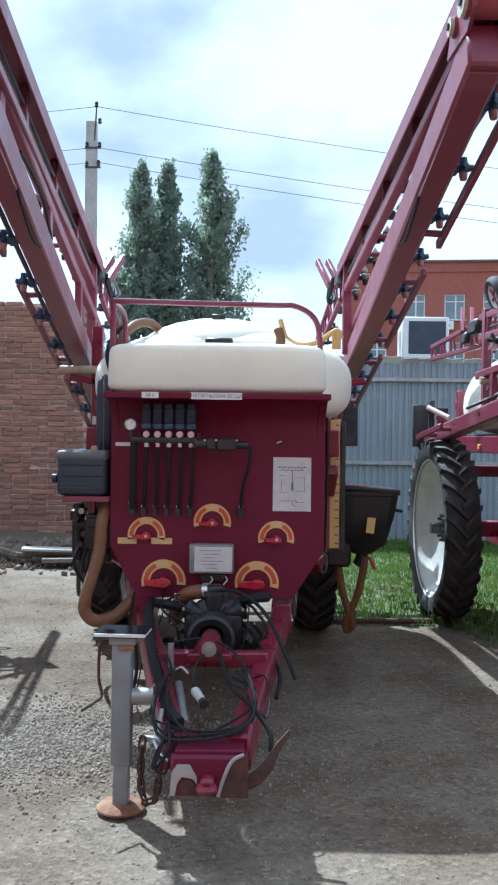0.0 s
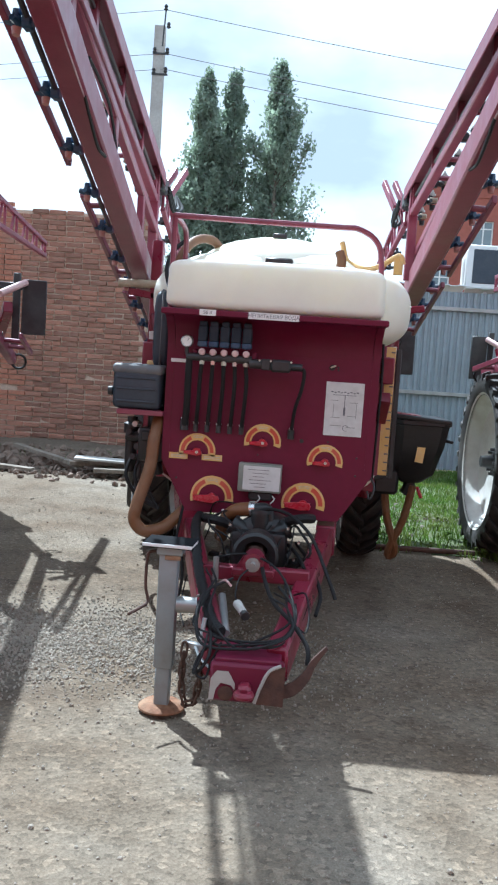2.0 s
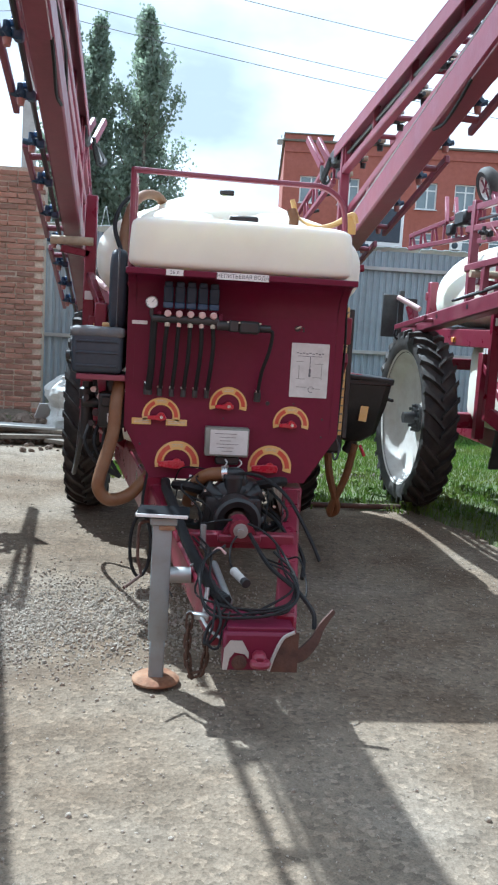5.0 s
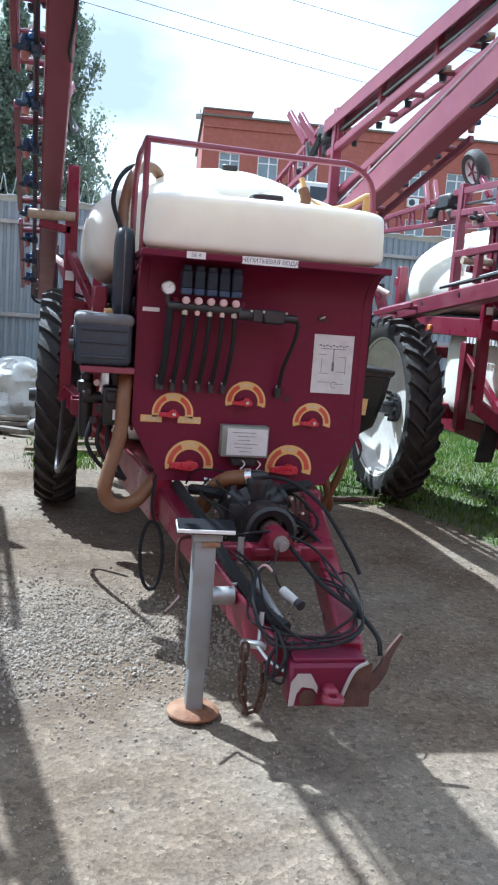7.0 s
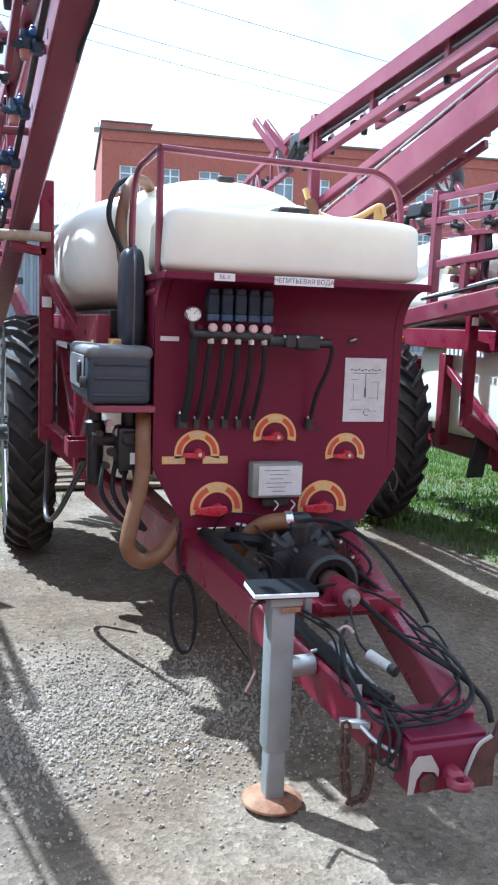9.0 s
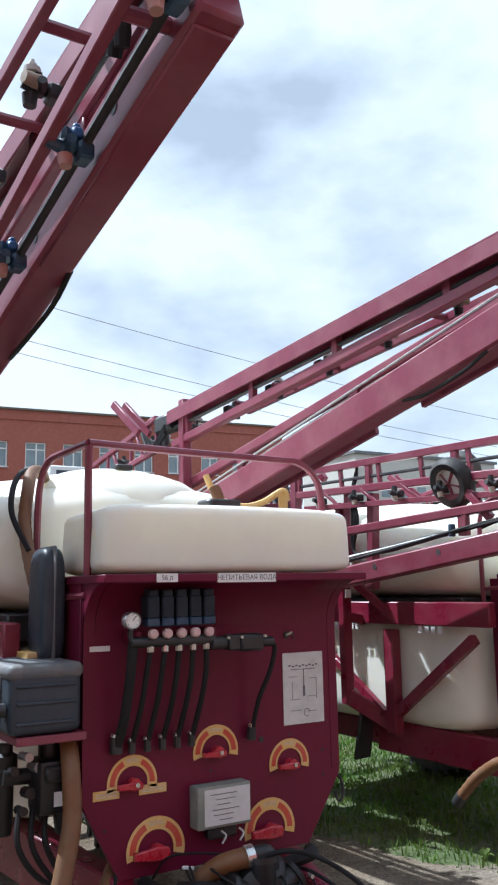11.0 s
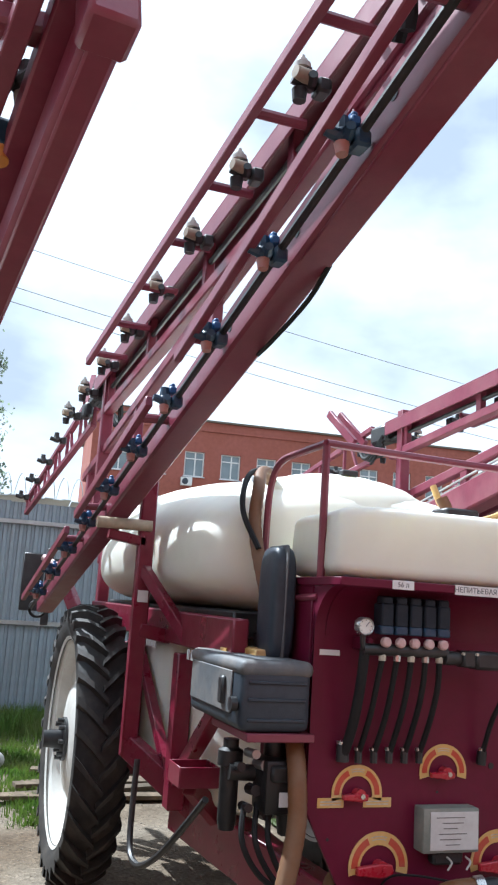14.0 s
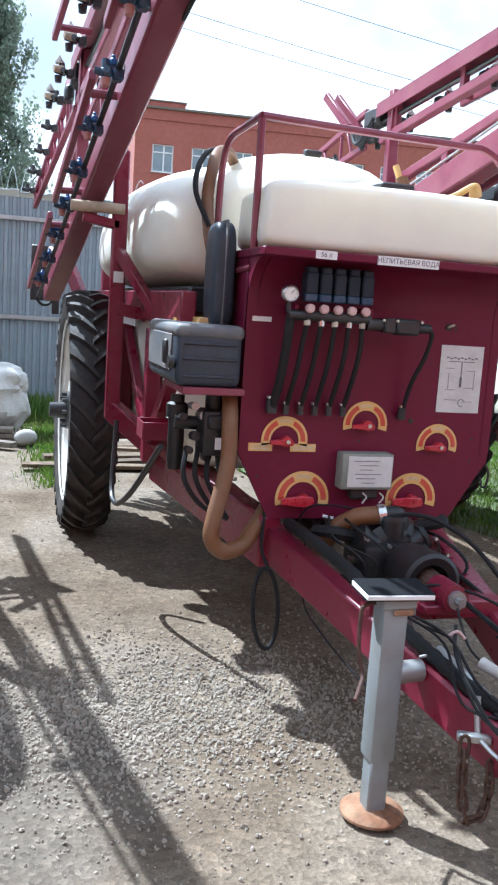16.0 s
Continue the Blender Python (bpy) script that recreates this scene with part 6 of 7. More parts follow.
def chain(sp):
    # bracket, shackle and hanging chain
    bm = one_box((-0.20, -1.36, 0.40), (0.10, 0.03, 0.025), turn(0, 0, -25), 0.004)
    cyl(bm, (-0.175, -1.34, 0.40), (-0.165, -1.30, 0.50), 0.011, seg=8)
    part("pin_bracket", bm, STEEL, sp, "bent grey steel pin and bracket")
    part("wire_link", one_tube([(-0.19, -1.38, 0.40), (-0.16, -1.43, 0.37), (-0.11, -1.48, 0.35), (-0.09, -1.52, 0.36)], 0.007, 6, 5), STEEL, sp)
    path = curve_points([(-0.235, -1.37, 0.40), (-0.24, -1.38, 0.30), (-0.235, -1.39, 0.21), (-0.205, -1.40, 0.145), (-0.175, -1.41, 0.20), (-0.165, -1.41, 0.28), (-0.17, -1.40, 0.36)], 10)
    steps = [path[0]]
    for q in path:
        if (q - steps[-1]).length > 0.036:
            steps.append(q)
    bm = one_tube([(0.013 * math.cos(a), 0.023 * math.sin(a) + (0.011 if math.sin(a) > 0 else -0.011), 0) for a in np.linspace(0, math.tau, 13)], 0.0055, 6, 2)
    me = None
    for i, (a, b) in enumerate(zip(steps, steps[1:])):
        if me is None:
            link_ob = part("chain_link", bm, CHAIN, sp, "dark rusty chain link")
            me = link_ob.data
        else:
            link_ob = new("chain_link", me)
            link_ob.parent = sp
        link_ob.matrix_basis = Matrix.Translation((a + b) / 2) @ along(a, b, up=(0, 1, 0.01)).to_4x4() @ Matrix.Rotation(radians(90 * (i % 2) + 20), 4, "Y")


hitch(main)
pump(main)
hoses(main)
jack(main)
chain(main)


def notebook():
    n = thing("notebook", (MAIN_AT[0] - 0.36, MAIN_AT[1] - 1.07, 0.7458), "closed black notebook with white pages on the jack", "notebook", yaw=-4)
    part("cover", one_box((0, 0, 0.0015), (0.225, 0.155, 0.003), None, 0.001), BLACK_COVER, n)
    part("cover", one_box((0.003, 0.002, 0.0205), (0.22, 0.152, 0.003), turn(1.0, 0, 0), 0.001), BLACK_COVER, n)
    part("page_block", one_box((0.0, -0.002, 0.0105), (0.219, 0.152, 0.015), None, 0.002), LABEL, n)
    return n


notebook()


# ---- bricks of the old wall ----
BRICK_SETS = []
for k in range(9):
    random.seed(40 + k)
    bm = bmesh.new()
    box(bm, (0, 0, 0), (0.243, 0.06, 0.058), None, 0.007)
    for v in bm.verts:
        v.co += Vector((random.uniform(-0.009, 0.004), random.uniform(-0.004, 0.006), random.uniform(-0.006, 0.004)))
    me = bpy.data.meshes.new("brick")
    bm.to_mesh(me)
    bm.free()
    me.materials.append(BRICK)
    BRICK_SETS.append(me)


def lay_bricks():
    random.seed(9)
    rest = bmesh.new()
    count = 0
    rows = int(3.75 / COURSE)
    for r in range(rows):
        z = 0.03 + r * COURSE
        x = WALL_X1 - (0.13 if r % 2 else 0.0)
        while x > -9.0:
            w = 0.26 if random.random() > 0.22 else 0.135
            cx = x - w / 2
            x -= w
            if z > wall_top(cx) - random.choice((0.0, 0.0, 0.08)):
                continue
            sc = (w - 0.016) / 0.247
            y = WALL_Y + 0.022 + random.uniform(-0.012, 0.010)
            if random.random() < 0.04:
                y += 0.014
            if cx > -4.25 and count < 560:
                b = new("brick", random.choice(BRICK_SETS))
                b.parent = wall_brick
                b.location = (cx, y, z)
                b.scale = (sc, 1, 1)
                b.rotation_euler = (radians(random.uniform(-3, 3)), radians(random.uniform(-1.6, 1.6)), radians(random.uniform(-1.5, 1.5)))
                count += 1
            else:
                box(rest, (cx, y, z), (w - 0.016, 0.06, 0.058), None, 0)
    o = part("bricks", rest, BRICK, wall_brick)
    o["kind"] = "stuff"


# ---- rubble, boards and sack by the wall ----
def board(at, size, yaw, tilt=0, roll=0, mat=None, name="board", label="weathered grey timber board lying on rubble"):
    b = link(name, one_box((0, 0, 0), size, None, 0.004), mat or WOOD)
    b.matrix_basis = pose(*at, tilt, roll, yaw)
    tagged(b, label, "board", "boards on the rubble heap")
    return b


def rubble():
    random.seed(3)
    bm = bmesh.new()
    for _ in range(1800):
        x = random.uniform(-6.0, -1.75)
        y = random.gauss(11.5, 0.6)
        if y > 12.7 or y < 10.0:
            continue
        s = random.uniform(0.015, 0.085) * (1.3 if y > 11.2 else 0.7)
        h = 0.14 * max(0, 1 - abs(y - 12.0) / 1.0)
        made = bmesh.ops.create_icosphere(bm, subdivisions=1, radius=s, matrix=Matrix.Translation((x, y, ground_z(x, y) + s * 0.3 + h * random.random())) @ Euler((random.random() * 6, random.random() * 6, 0)).to_matrix().to_4x4() @ Matrix.Diagonal((1, random.uniform(0.5, 1), random.uniform(0.35, 0.8), 1)))["verts"]
        for v in made:
            v.co += Vector((random.uniform(-1, 1), random.uniform(-1, 1), random.uniform(-1, 1))) * s * 0.15
    return tagged(link("rubble", bm, RUBBLE, angle=20), "heap of broken brick and stone rubble", "rubble", kind="stuff")


def earth_bank():
    """Low bank of soil along the wall's foot."""
    bm = bmesh.new()
    nx, ny = 60, 14
    g = []
    for i in range(nx + 1):
        x = -7.5 + 5.7 * i / nx
        row = []
        for j in range(ny + 1):
            y = 11.0 + 1.78 * j / ny
            u = j / ny
            edge = min(1, (nx - i) / 8)
            z = -0.03 + (0.24 * u ** 0.8 + 0.06 * noise.noise((x * 2, y * 2, 1)) + 0.03 * noise.noise((x * 7, y * 7, 2))) * edge
            row.append(bm.verts.new((x, y, z)))
        g.append(row)
    for i in range(nx):
        for j in range(ny):
            bm.faces.new((g[i][j], g[i + 1][j], g[i + 1][j + 1], g[i][j + 1]))
    return tagged(link("soil_bank", bm, SOIL), "low bank of dark soil along the wall", "soil", kind="structure")


earth_bank()
rubble()
board((-2.35, 10.85, 0.20), (0.95, 0.22, 0.03), 8, 3, 2, CONCRETE, "sheet_offcut", "pale sheet offcut lying on the boards")
board((-2.2, 10.9, 0.15), (1.3, 0.16, 0.045), -6, 2, 0)
board((-2.0, 10.75, 0.09), (1.1, 0.14, 0.05), 12)
board((-2.5, 11.0, 0.11), (0.9, 0.12, 0.05), 25, 0, 4)
board((-3.3, 11.2, 0.17), (1.3, 0.10, 0.05), -32, 0, 6)
board((-3.9, 10.7, 0.06), (1.2, 0.13, 0.05), -10, 0, 2)
board((-1.75, 10.6, 0.05), (0.5, 0.12, 0.05), -35)
board((-2.05, 11.6, 0.32), (0.35, 0.02, 0.28), 30, 40, 0, LABEL, "plastic_scrap", "crumpled pale plastic scrap")


random.seed(17)
for i in range(7):
    board((-0.55 + 0.1 * i, 9.4 + 0.22 * i, 0.04 + 0.012 * (i % 3)), (1.9, 0.14, 0.035), random.uniform(-14, 14), 0, random.uniform(-1, 1), BROWN_WOOD, "board", "rotten brown timber board lying in weeds")


def sack():
    random.seed(21)
    bm = superbox(bmesh.new(), (0, 0, 0.42), (0.30, 0.27, 0.42), 3.4, 60, 36)
    for v in bm.verts:
        n1 = noise.noise(v.co * 4.0) * 0.10 + noise.noise(v.co * 9.0) * 0.05 + abs(noise.noise(v.co * 13.0)) * 0.06 - abs(noise.noise(v.co * 24.0)) * 0.025
        v.co += Vector((v.co.x, v.co.y, 0)).normalized() * n1 if v.co.xy.length > 0.02 else Vector((0, 0, n1))
        if v.co.z > 0.72:
            v.co.x *= 1.0 - (v.co.z - 0.72) * 1.6
    s = link("sack", bm, BAG, angle=35)
    s.matrix_basis = pose(-1.72, 11.35, -0.01, 0, 0, 20)
    tagged(s, "dirty white woven bulk sack on the ground", "sack")
    bm = superbox(bmesh.new(), (0, 0, 0.09), (0.13, 0.09, 0.085), 2.2, 18, 10)
    for v in bm.verts:
        v.co += v.co.normalized() * 0.012 * noise.noise(v.co * 15)
    st = link("boulder", bm, CONCRETE)
    st.matrix_basis = pose(-1.42, 10.7, 0, 0, 0, 30)
    tagged(st, "pale rounded stone lying beside the sack", "stone")


sack()
pipe_ob = link("pipe", one_tube([(0.62, 7.52, 0.03), (1.0, 7.50, 0.035), (1.40, 7.54, 0.03), (1.62, 7.55, 0.03)], 0.024, 9, 4), DARK_RUST)
tagged(pipe_ob, "dark rusty pipe lying at the grass edge", "pipe")


# ---- loose gravel ----
def gravel(name, count, area, size, seed, label, mat=None):
    random.seed(seed)
    verts, faces = [], []
    base = bmesh.new()
    bmesh.ops.create_icosphere(base, subdivisions=1, radius=1)
    base.verts.ensure_lookup_table()
    bv = [v.co.copy() for v in base.verts]
    bf = [[v.index for v in f.verts] for f in base.faces]
    base.free()
    for _ in range(count):
        x, y = area(random)
        s = random.uniform(*size) * random.uniform(0.6, 1.0)
        e = Euler((random.random() * 6, random.random() * 6, random.random() * 6)).to_matrix()
        k = Vector((1, random.uniform(0.55, 1), random.uniform(0.4, 0.8)))
        z = ground_z(x, y) + s * 0.25
        o = len(verts)
        for v in bv:
            w = e @ Vector((v.x * k.x, v.y * k.y, v.z * k.z)) * s * random.uniform(0.85, 1.12)
            verts.append((x + w.x, y + w.y, z + w.z))
        faces += [[o + i for i in f] for f in bf]
    me = bpy.data.meshes.new(name)
    me.from_pydata(verts, [], faces)
    me.materials.append(mat or STONE)
    return tagged(new(name, me), label, "gravel", kind="stuff")


def heap_area(r):
    while True:
        x, y = r.gauss(-1.1, 0.65), r.gauss(4.5, 0.36)
        if x > -3 and y < 6.3:
            return x, y


gravel("gravel", 9000, heap_area, (0.004, 0.0125), 5, "patch of loose grey crushed stone")
gravel("gravel", 1700, lambda r: (r.gauss(-1.2, 0.5), r.gauss(4.5, 0.33)), (0.008, 0.018), 8, "band of coarse grey crushed stone")
gravel("gravel", 12000, lambda r: (r.uniform(-3.5, 3.2), 1.8 + 7.5 * r.random() ** 1.25), (0.0025, 0.008), 6, "scattered small stones over the yard")
gravel("gravel", 420, lambda r: (r.uniform(-3.5, 3.2), r.uniform(1.8, 10)), (0.008, 0.016), 7, "scattered larger stones over the yard")


# ---- grass ----
def grass(name, count, area, height, seed, label, mat=None):
    random.seed(seed)
    verts, faces = [], []
    for _ in range(count):
        x, y = area(random)
        h = random.uniform(*height)
        a = random.random() * math.tau
        lean = random.uniform(0.1, 0.6) * h
        b = random.random() * math.tau
        dx, dy = math.cos(b) * lean, math.sin(b) * lean
        w = random.uniform(0.003, 0.008) * (1 + h)
        cx, cy = math.cos(a) * w, math.sin(a) * w
        z = ground_z(x, y) - 0.01 if -8 < x < 10 and -2 < y < 16 else -0.01
        o = len(verts)
        verts += [(x - cx, y - cy, z), (x + cx, y + cy, z), (x + dx * 0.35 + cx * 0.8, y + dy * 0.35 + cy * 0.8, z + h * 0.6),
                  (x + dx * 0.35 - cx * 0.8, y + dy * 0.35 - cy * 0.8, z + h * 0.6), (x + dx, y + dy, z + h * 0.95)]
        faces += [(o, o + 1, o + 2, o + 3), (o + 3, o + 2, o + 4)]
    me = bpy.data.meshes.new(name)
    me.from_pydata(verts, [], faces)
    me.materials.append(mat or GRASS)
    return tagged(new(name, me), label, "grass", kind="stuff")


def right_meadow(r):
    while True:
        x, y = r.uniform(0.6, 7.5), 13.9 - 9.0 * r.random() ** 1.4
        edge = 7.6 if x < 1.75 else 7.6 - (x - 1.75) * 3.5 if x < 2.2 else 6.0 - 0.4 * (x - 2.2)
        thick = noise.noise((x * 1.3, y * 1.3, 11)) * 0.5 + 0.55 + 0.35 * min(1.0, y - edge)
        if y > edge + 0.5 * noise.noise((x * 2, y * 2, 5)) - 0.3 * r.random() and r.random() < thick:
            return x, y


def left_strip(r):
    return r.uniform(-2.3, 0.4), r.gauss(13.3, 0.45)


def turf():
    """Green and brown sod under the grass, a little above the yard, with a ragged edge."""
    bm = bmesh.new()
    step = 0.11
    nx, ny = int(7.4 / step), int(8.6 / step)
    pts = {}
    for i in range(nx + 1):
        for j in range(ny + 1):
            x, y = 0.6 + i * step, 5.2 + j * step
            edge = 7.6 if x < 1.75 else 7.6 - (x - 1.75) * 3.5 if x < 2.2 else 6.0 - 0.4 * (x - 2.2)
            d = y - edge - 0.35 * noise.noise((x * 1.7, y * 1.7, 5)) - 0.15 * noise.noise((x * 6, y * 6, 8))
            pts[i, j] = bm.verts.new((x, y, ground_z(x, y) + max(-0.03, min(0.02, d * 0.05)) + 0.012 * noise.noise((x * 4, y * 4, 9))))
    for i in range(nx):
        for j in range(ny):
            bm.faces.new((pts[i, j], pts[i + 1, j], pts[i + 1, j + 1], pts[i, j + 1]))
    return tagged(link("verge", bm, TURF), "green and brown turf beside the yard", "turf", kind="structure")


turf()
grass("grass", 90000, right_meadow, (0.025, 0.12), 12, "bright green rough grass round the sprayers")
grass("grass", 7000, left_strip, (0.08, 0.34), 13, "tall green grass along the fence")
grass("weeds", 4500, lambda r: (r.gauss(-1.12, 0.15), r.uniform(8.6, 12.6)), (0.03, 0.11), 19, "dry yellow-green weeds behind the sprayer")
grass("weeds", 1500, lambda r: (r.uniform(-5.0, -1.9), r.gauss(12.2, 0.3)), (0.05, 0.22), 15, "low green weeds at the wall's foot")


def leafy_weeds():
    """Broad-leaved weeds in the grass, each leaf a small bent blade of its own."""
    random.seed(31)
    verts, faces = [], []
    for _ in range(520):
        x, y = right_meadow(random)
        if y > 9.5:
            continue
        for k in range(random.randint(5, 9)):
            a = random.random() * math.tau
            n = random.uniform(0.03, 0.085)
            w = n * random.uniform(0.22, 0.38)
            c, s = math.cos(a), math.sin(a)
            z = ground_z(x, y) + 0.01 + random.random() * 0.05
            o = len(verts)
            for u, v, h in ((0, 0, 0), (0.45, 1, 0.5), (1, 0, 0.35), (0.45, -1, 0.5)):
                verts.append((x + c * n * u - s * w * v, y + s * n * u + c * w * v, z + n * h * 1.2))
            faces.append((o, o + 1, o + 2, o + 3))
    me = bpy.data.meshes.new("broad_weeds")
    me.from_pydata(verts, [], faces)
    me.materials.append(GRASS)
    return tagged(new("broad_weeds", me), "broad-leaved green weeds among the grass", "weeds", kind="stuff")


leafy_weeds()
gravel("wood_chips", 260, lambda r: (r.gauss(1.25, 0.28), r.gauss(9.4, 0.55)), (0.015, 0.055), 27, "pale wood chips and scraps in the grass", WOOD)


# ---- power line ----
def pole():
    p = thing("power_pole", (-3.73, 20.0, 0), "pale concrete power pole with insulators", "power pole")
    bm = bmesh.new()
    rings = []
    for z, w in ((0, 0.17), (8.95, 0.115)):
        rings.append([bm.verts.new((x * w, y * w * 0.8, z)) for x, y in ((-1, -1), (1, -1), (1, 1), (-1, 1))])
    for k in range(4):
        bm.faces.new((rings[0][k], rings[0][(k + 1) % 4], rings[1][(k + 1) % 4], rings[1][k]))
    bm.faces.new(rings[1])
    part("post", bm, CONCRETE, p)
    part("top_bracket", one_beam((0.08, -0.08, 8.5), (0.12, -0.08, 9.28), 0.03, 0.04, 0.003, up=(0, 1, 0)), BLACK_PLASTIC, p)
    for x, z in ((0.12, 9.33), (-0.09, 8.4), (0.20, 8.4), (-0.09, 7.95), (0.18, 7.98), (0.20, 8.95)):
        part("insulator", lathe(bmesh.new(), [(0.0, 0.07), (0.03, 0.06), (0.045, 0.02), (0.03, 0.0), (0.05, -0.04), (0.02, -0.07), (0.0, -0.07)], 12, Matrix.Translation((x, -0.1, z))), BLACK_PLASTIC, p)
    part("crossarm", one_box((0.05, -0.1, 8.33), (0.36, 0.04, 0.04), None, 0.003), BLACK_PLASTIC, p)
    part("crossarm", one_box((0.05, -0.1, 7.88), (0.36, 0.04, 0.04), None, 0.003), BLACK_PLASTIC, p)


pole()


def wire(z0, slope, left_slope):
    pts = []
    for i in range(41):
        x = -3.6 + 40 * i / 40
        pts.append((x, 19.9 + 0.05 * (x + 3.6), z0 - slope * (x + 3.6) - 0.0 + 0.0022 * (x + 3.6) ** 2))
    w = link("power_line", one_tube(pts, 0.0075, 5, 1), WIRE)
    tagged(w, "thin dark overhead power line from the pole", "power line", "overhead lines")
    pts = [(-3.6 - 30 * i / 12, 19.9 + 0.3 * i, z0 - left_slope * 30 * i / 12 + 0.02 * i * i * 0.3) for i in range(13)]
    w = link("power_line", one_tube(pts, 0.0075, 5, 1), WIRE)
    tagged(w, "thin dark overhead power line from the pole", "power line", "overhead lines")


for z0 in (9.28, 8.34, 8.0):
    wire(z0, 0.145, 0.07)
# ---- poplars ----
def poplar(at, height, radius, seed, label):
    rnd = random.Random(seed)
    t = thing("poplar_tree", at, label, "tree", "poplars behind the yard")
    bm = bmesh.new()
    tube(bm, [(0, 0, 0), (0.05, 0, height * 0.3), (-0.05, 0.05, height * 0.6), (0.05, 0, height * 0.9)], 0.22, 8, 4)
    for v in bm.verts:
        k = 1 - 0.85 * max(0, v.co.z) / height
        v.co.x *= k
        v.co.y *= k
    part("trunk", bm, BARK, t)
    limbs = []
    for i in range(74):
        z0 = height * (0.10 + 0.83 * (i + rnd.random()) / 74)
        a = rnd.random() * math.tau
        up = rnd.uniform(1.0, 2.6)
        u = min(1.0, (z0 + up) / height)
        prof = min(1.0, 0.72 + 0.6 * u) * (1 - u ** 5)
        reach = radius * prof * rnd.uniform(0.45, 1.05)
        e = Vector((math.cos(a) * reach, math.sin(a) * reach, min(height * 0.99, z0 + up)))
        mid = Vector((math.cos(a) * reach * 0.6, math.sin(a) * reach * 0.6, z0 + up * 0.4))
        part("limb", one_tube([(0, 0, z0), mid, e], 0.03, 5, 3), BARK, t)
        limbs.append((Vector((0, 0, z0)), mid, e))
    verts, faces = [], []
    for a, m, e in limbs:
        for c in range(rnd.randint(17, 22)):
            u = rnd.uniform(0.25, 1.05)
            p = a.lerp(m, u * 2) if u < 0.5 else m.lerp(e, u * 2 - 1)
            slim = 0.5 + 0.5 * min(1.0, (height - p.z) / (0.35 * height))
            p = p + Vector((rnd.gauss(0, 0.24), rnd.gauss(0, 0.24), rnd.gauss(0, 0.35))) * slim
            sz = rnd.uniform(0.26, 0.5) * slim
            for _ in range(rnd.randint(15, 22)):
                q = p + Vector((rnd.gauss(0, sz * 0.45), rnd.gauss(0, sz * 0.45), rnd.gauss(0, sz * 0.8)))
                s = rnd.uniform(0.07, 0.14)
                r = Euler((rnd.random() * 6, rnd.random() * 6, rnd.random() * 6)).to_matrix()
                o = len(verts)
                for vx, vy, vz in ((-s, 0, 0), (0, -s * 0.7, s * 0.2), (s, 0, 0), (0, s * 0.7, s * 0.2)):
                    verts.append(q + r @ Vector((vx, vy, vz)))
                faces.append((o, o + 1, o + 2, o + 3))
    me = bpy.data.meshes.new("crown")
    me.from_pydata([tuple(v) for v in verts], [], faces)
    me.materials.append(LEAF)
    c = new("crown", me)
    c.parent = t
    return t


poplar((-6.15, 48, 0), 16.8, 1.65, 1, "tall green poplar tree with a narrow crown")
poplar((-4.75, 48.8, 0), 17.1, 1.6, 2, "slim green poplar tree between two others")
poplar((-2.2, 48, 0), 17.6, 2.3, 3, "broad green poplar tree with a pointed crown")


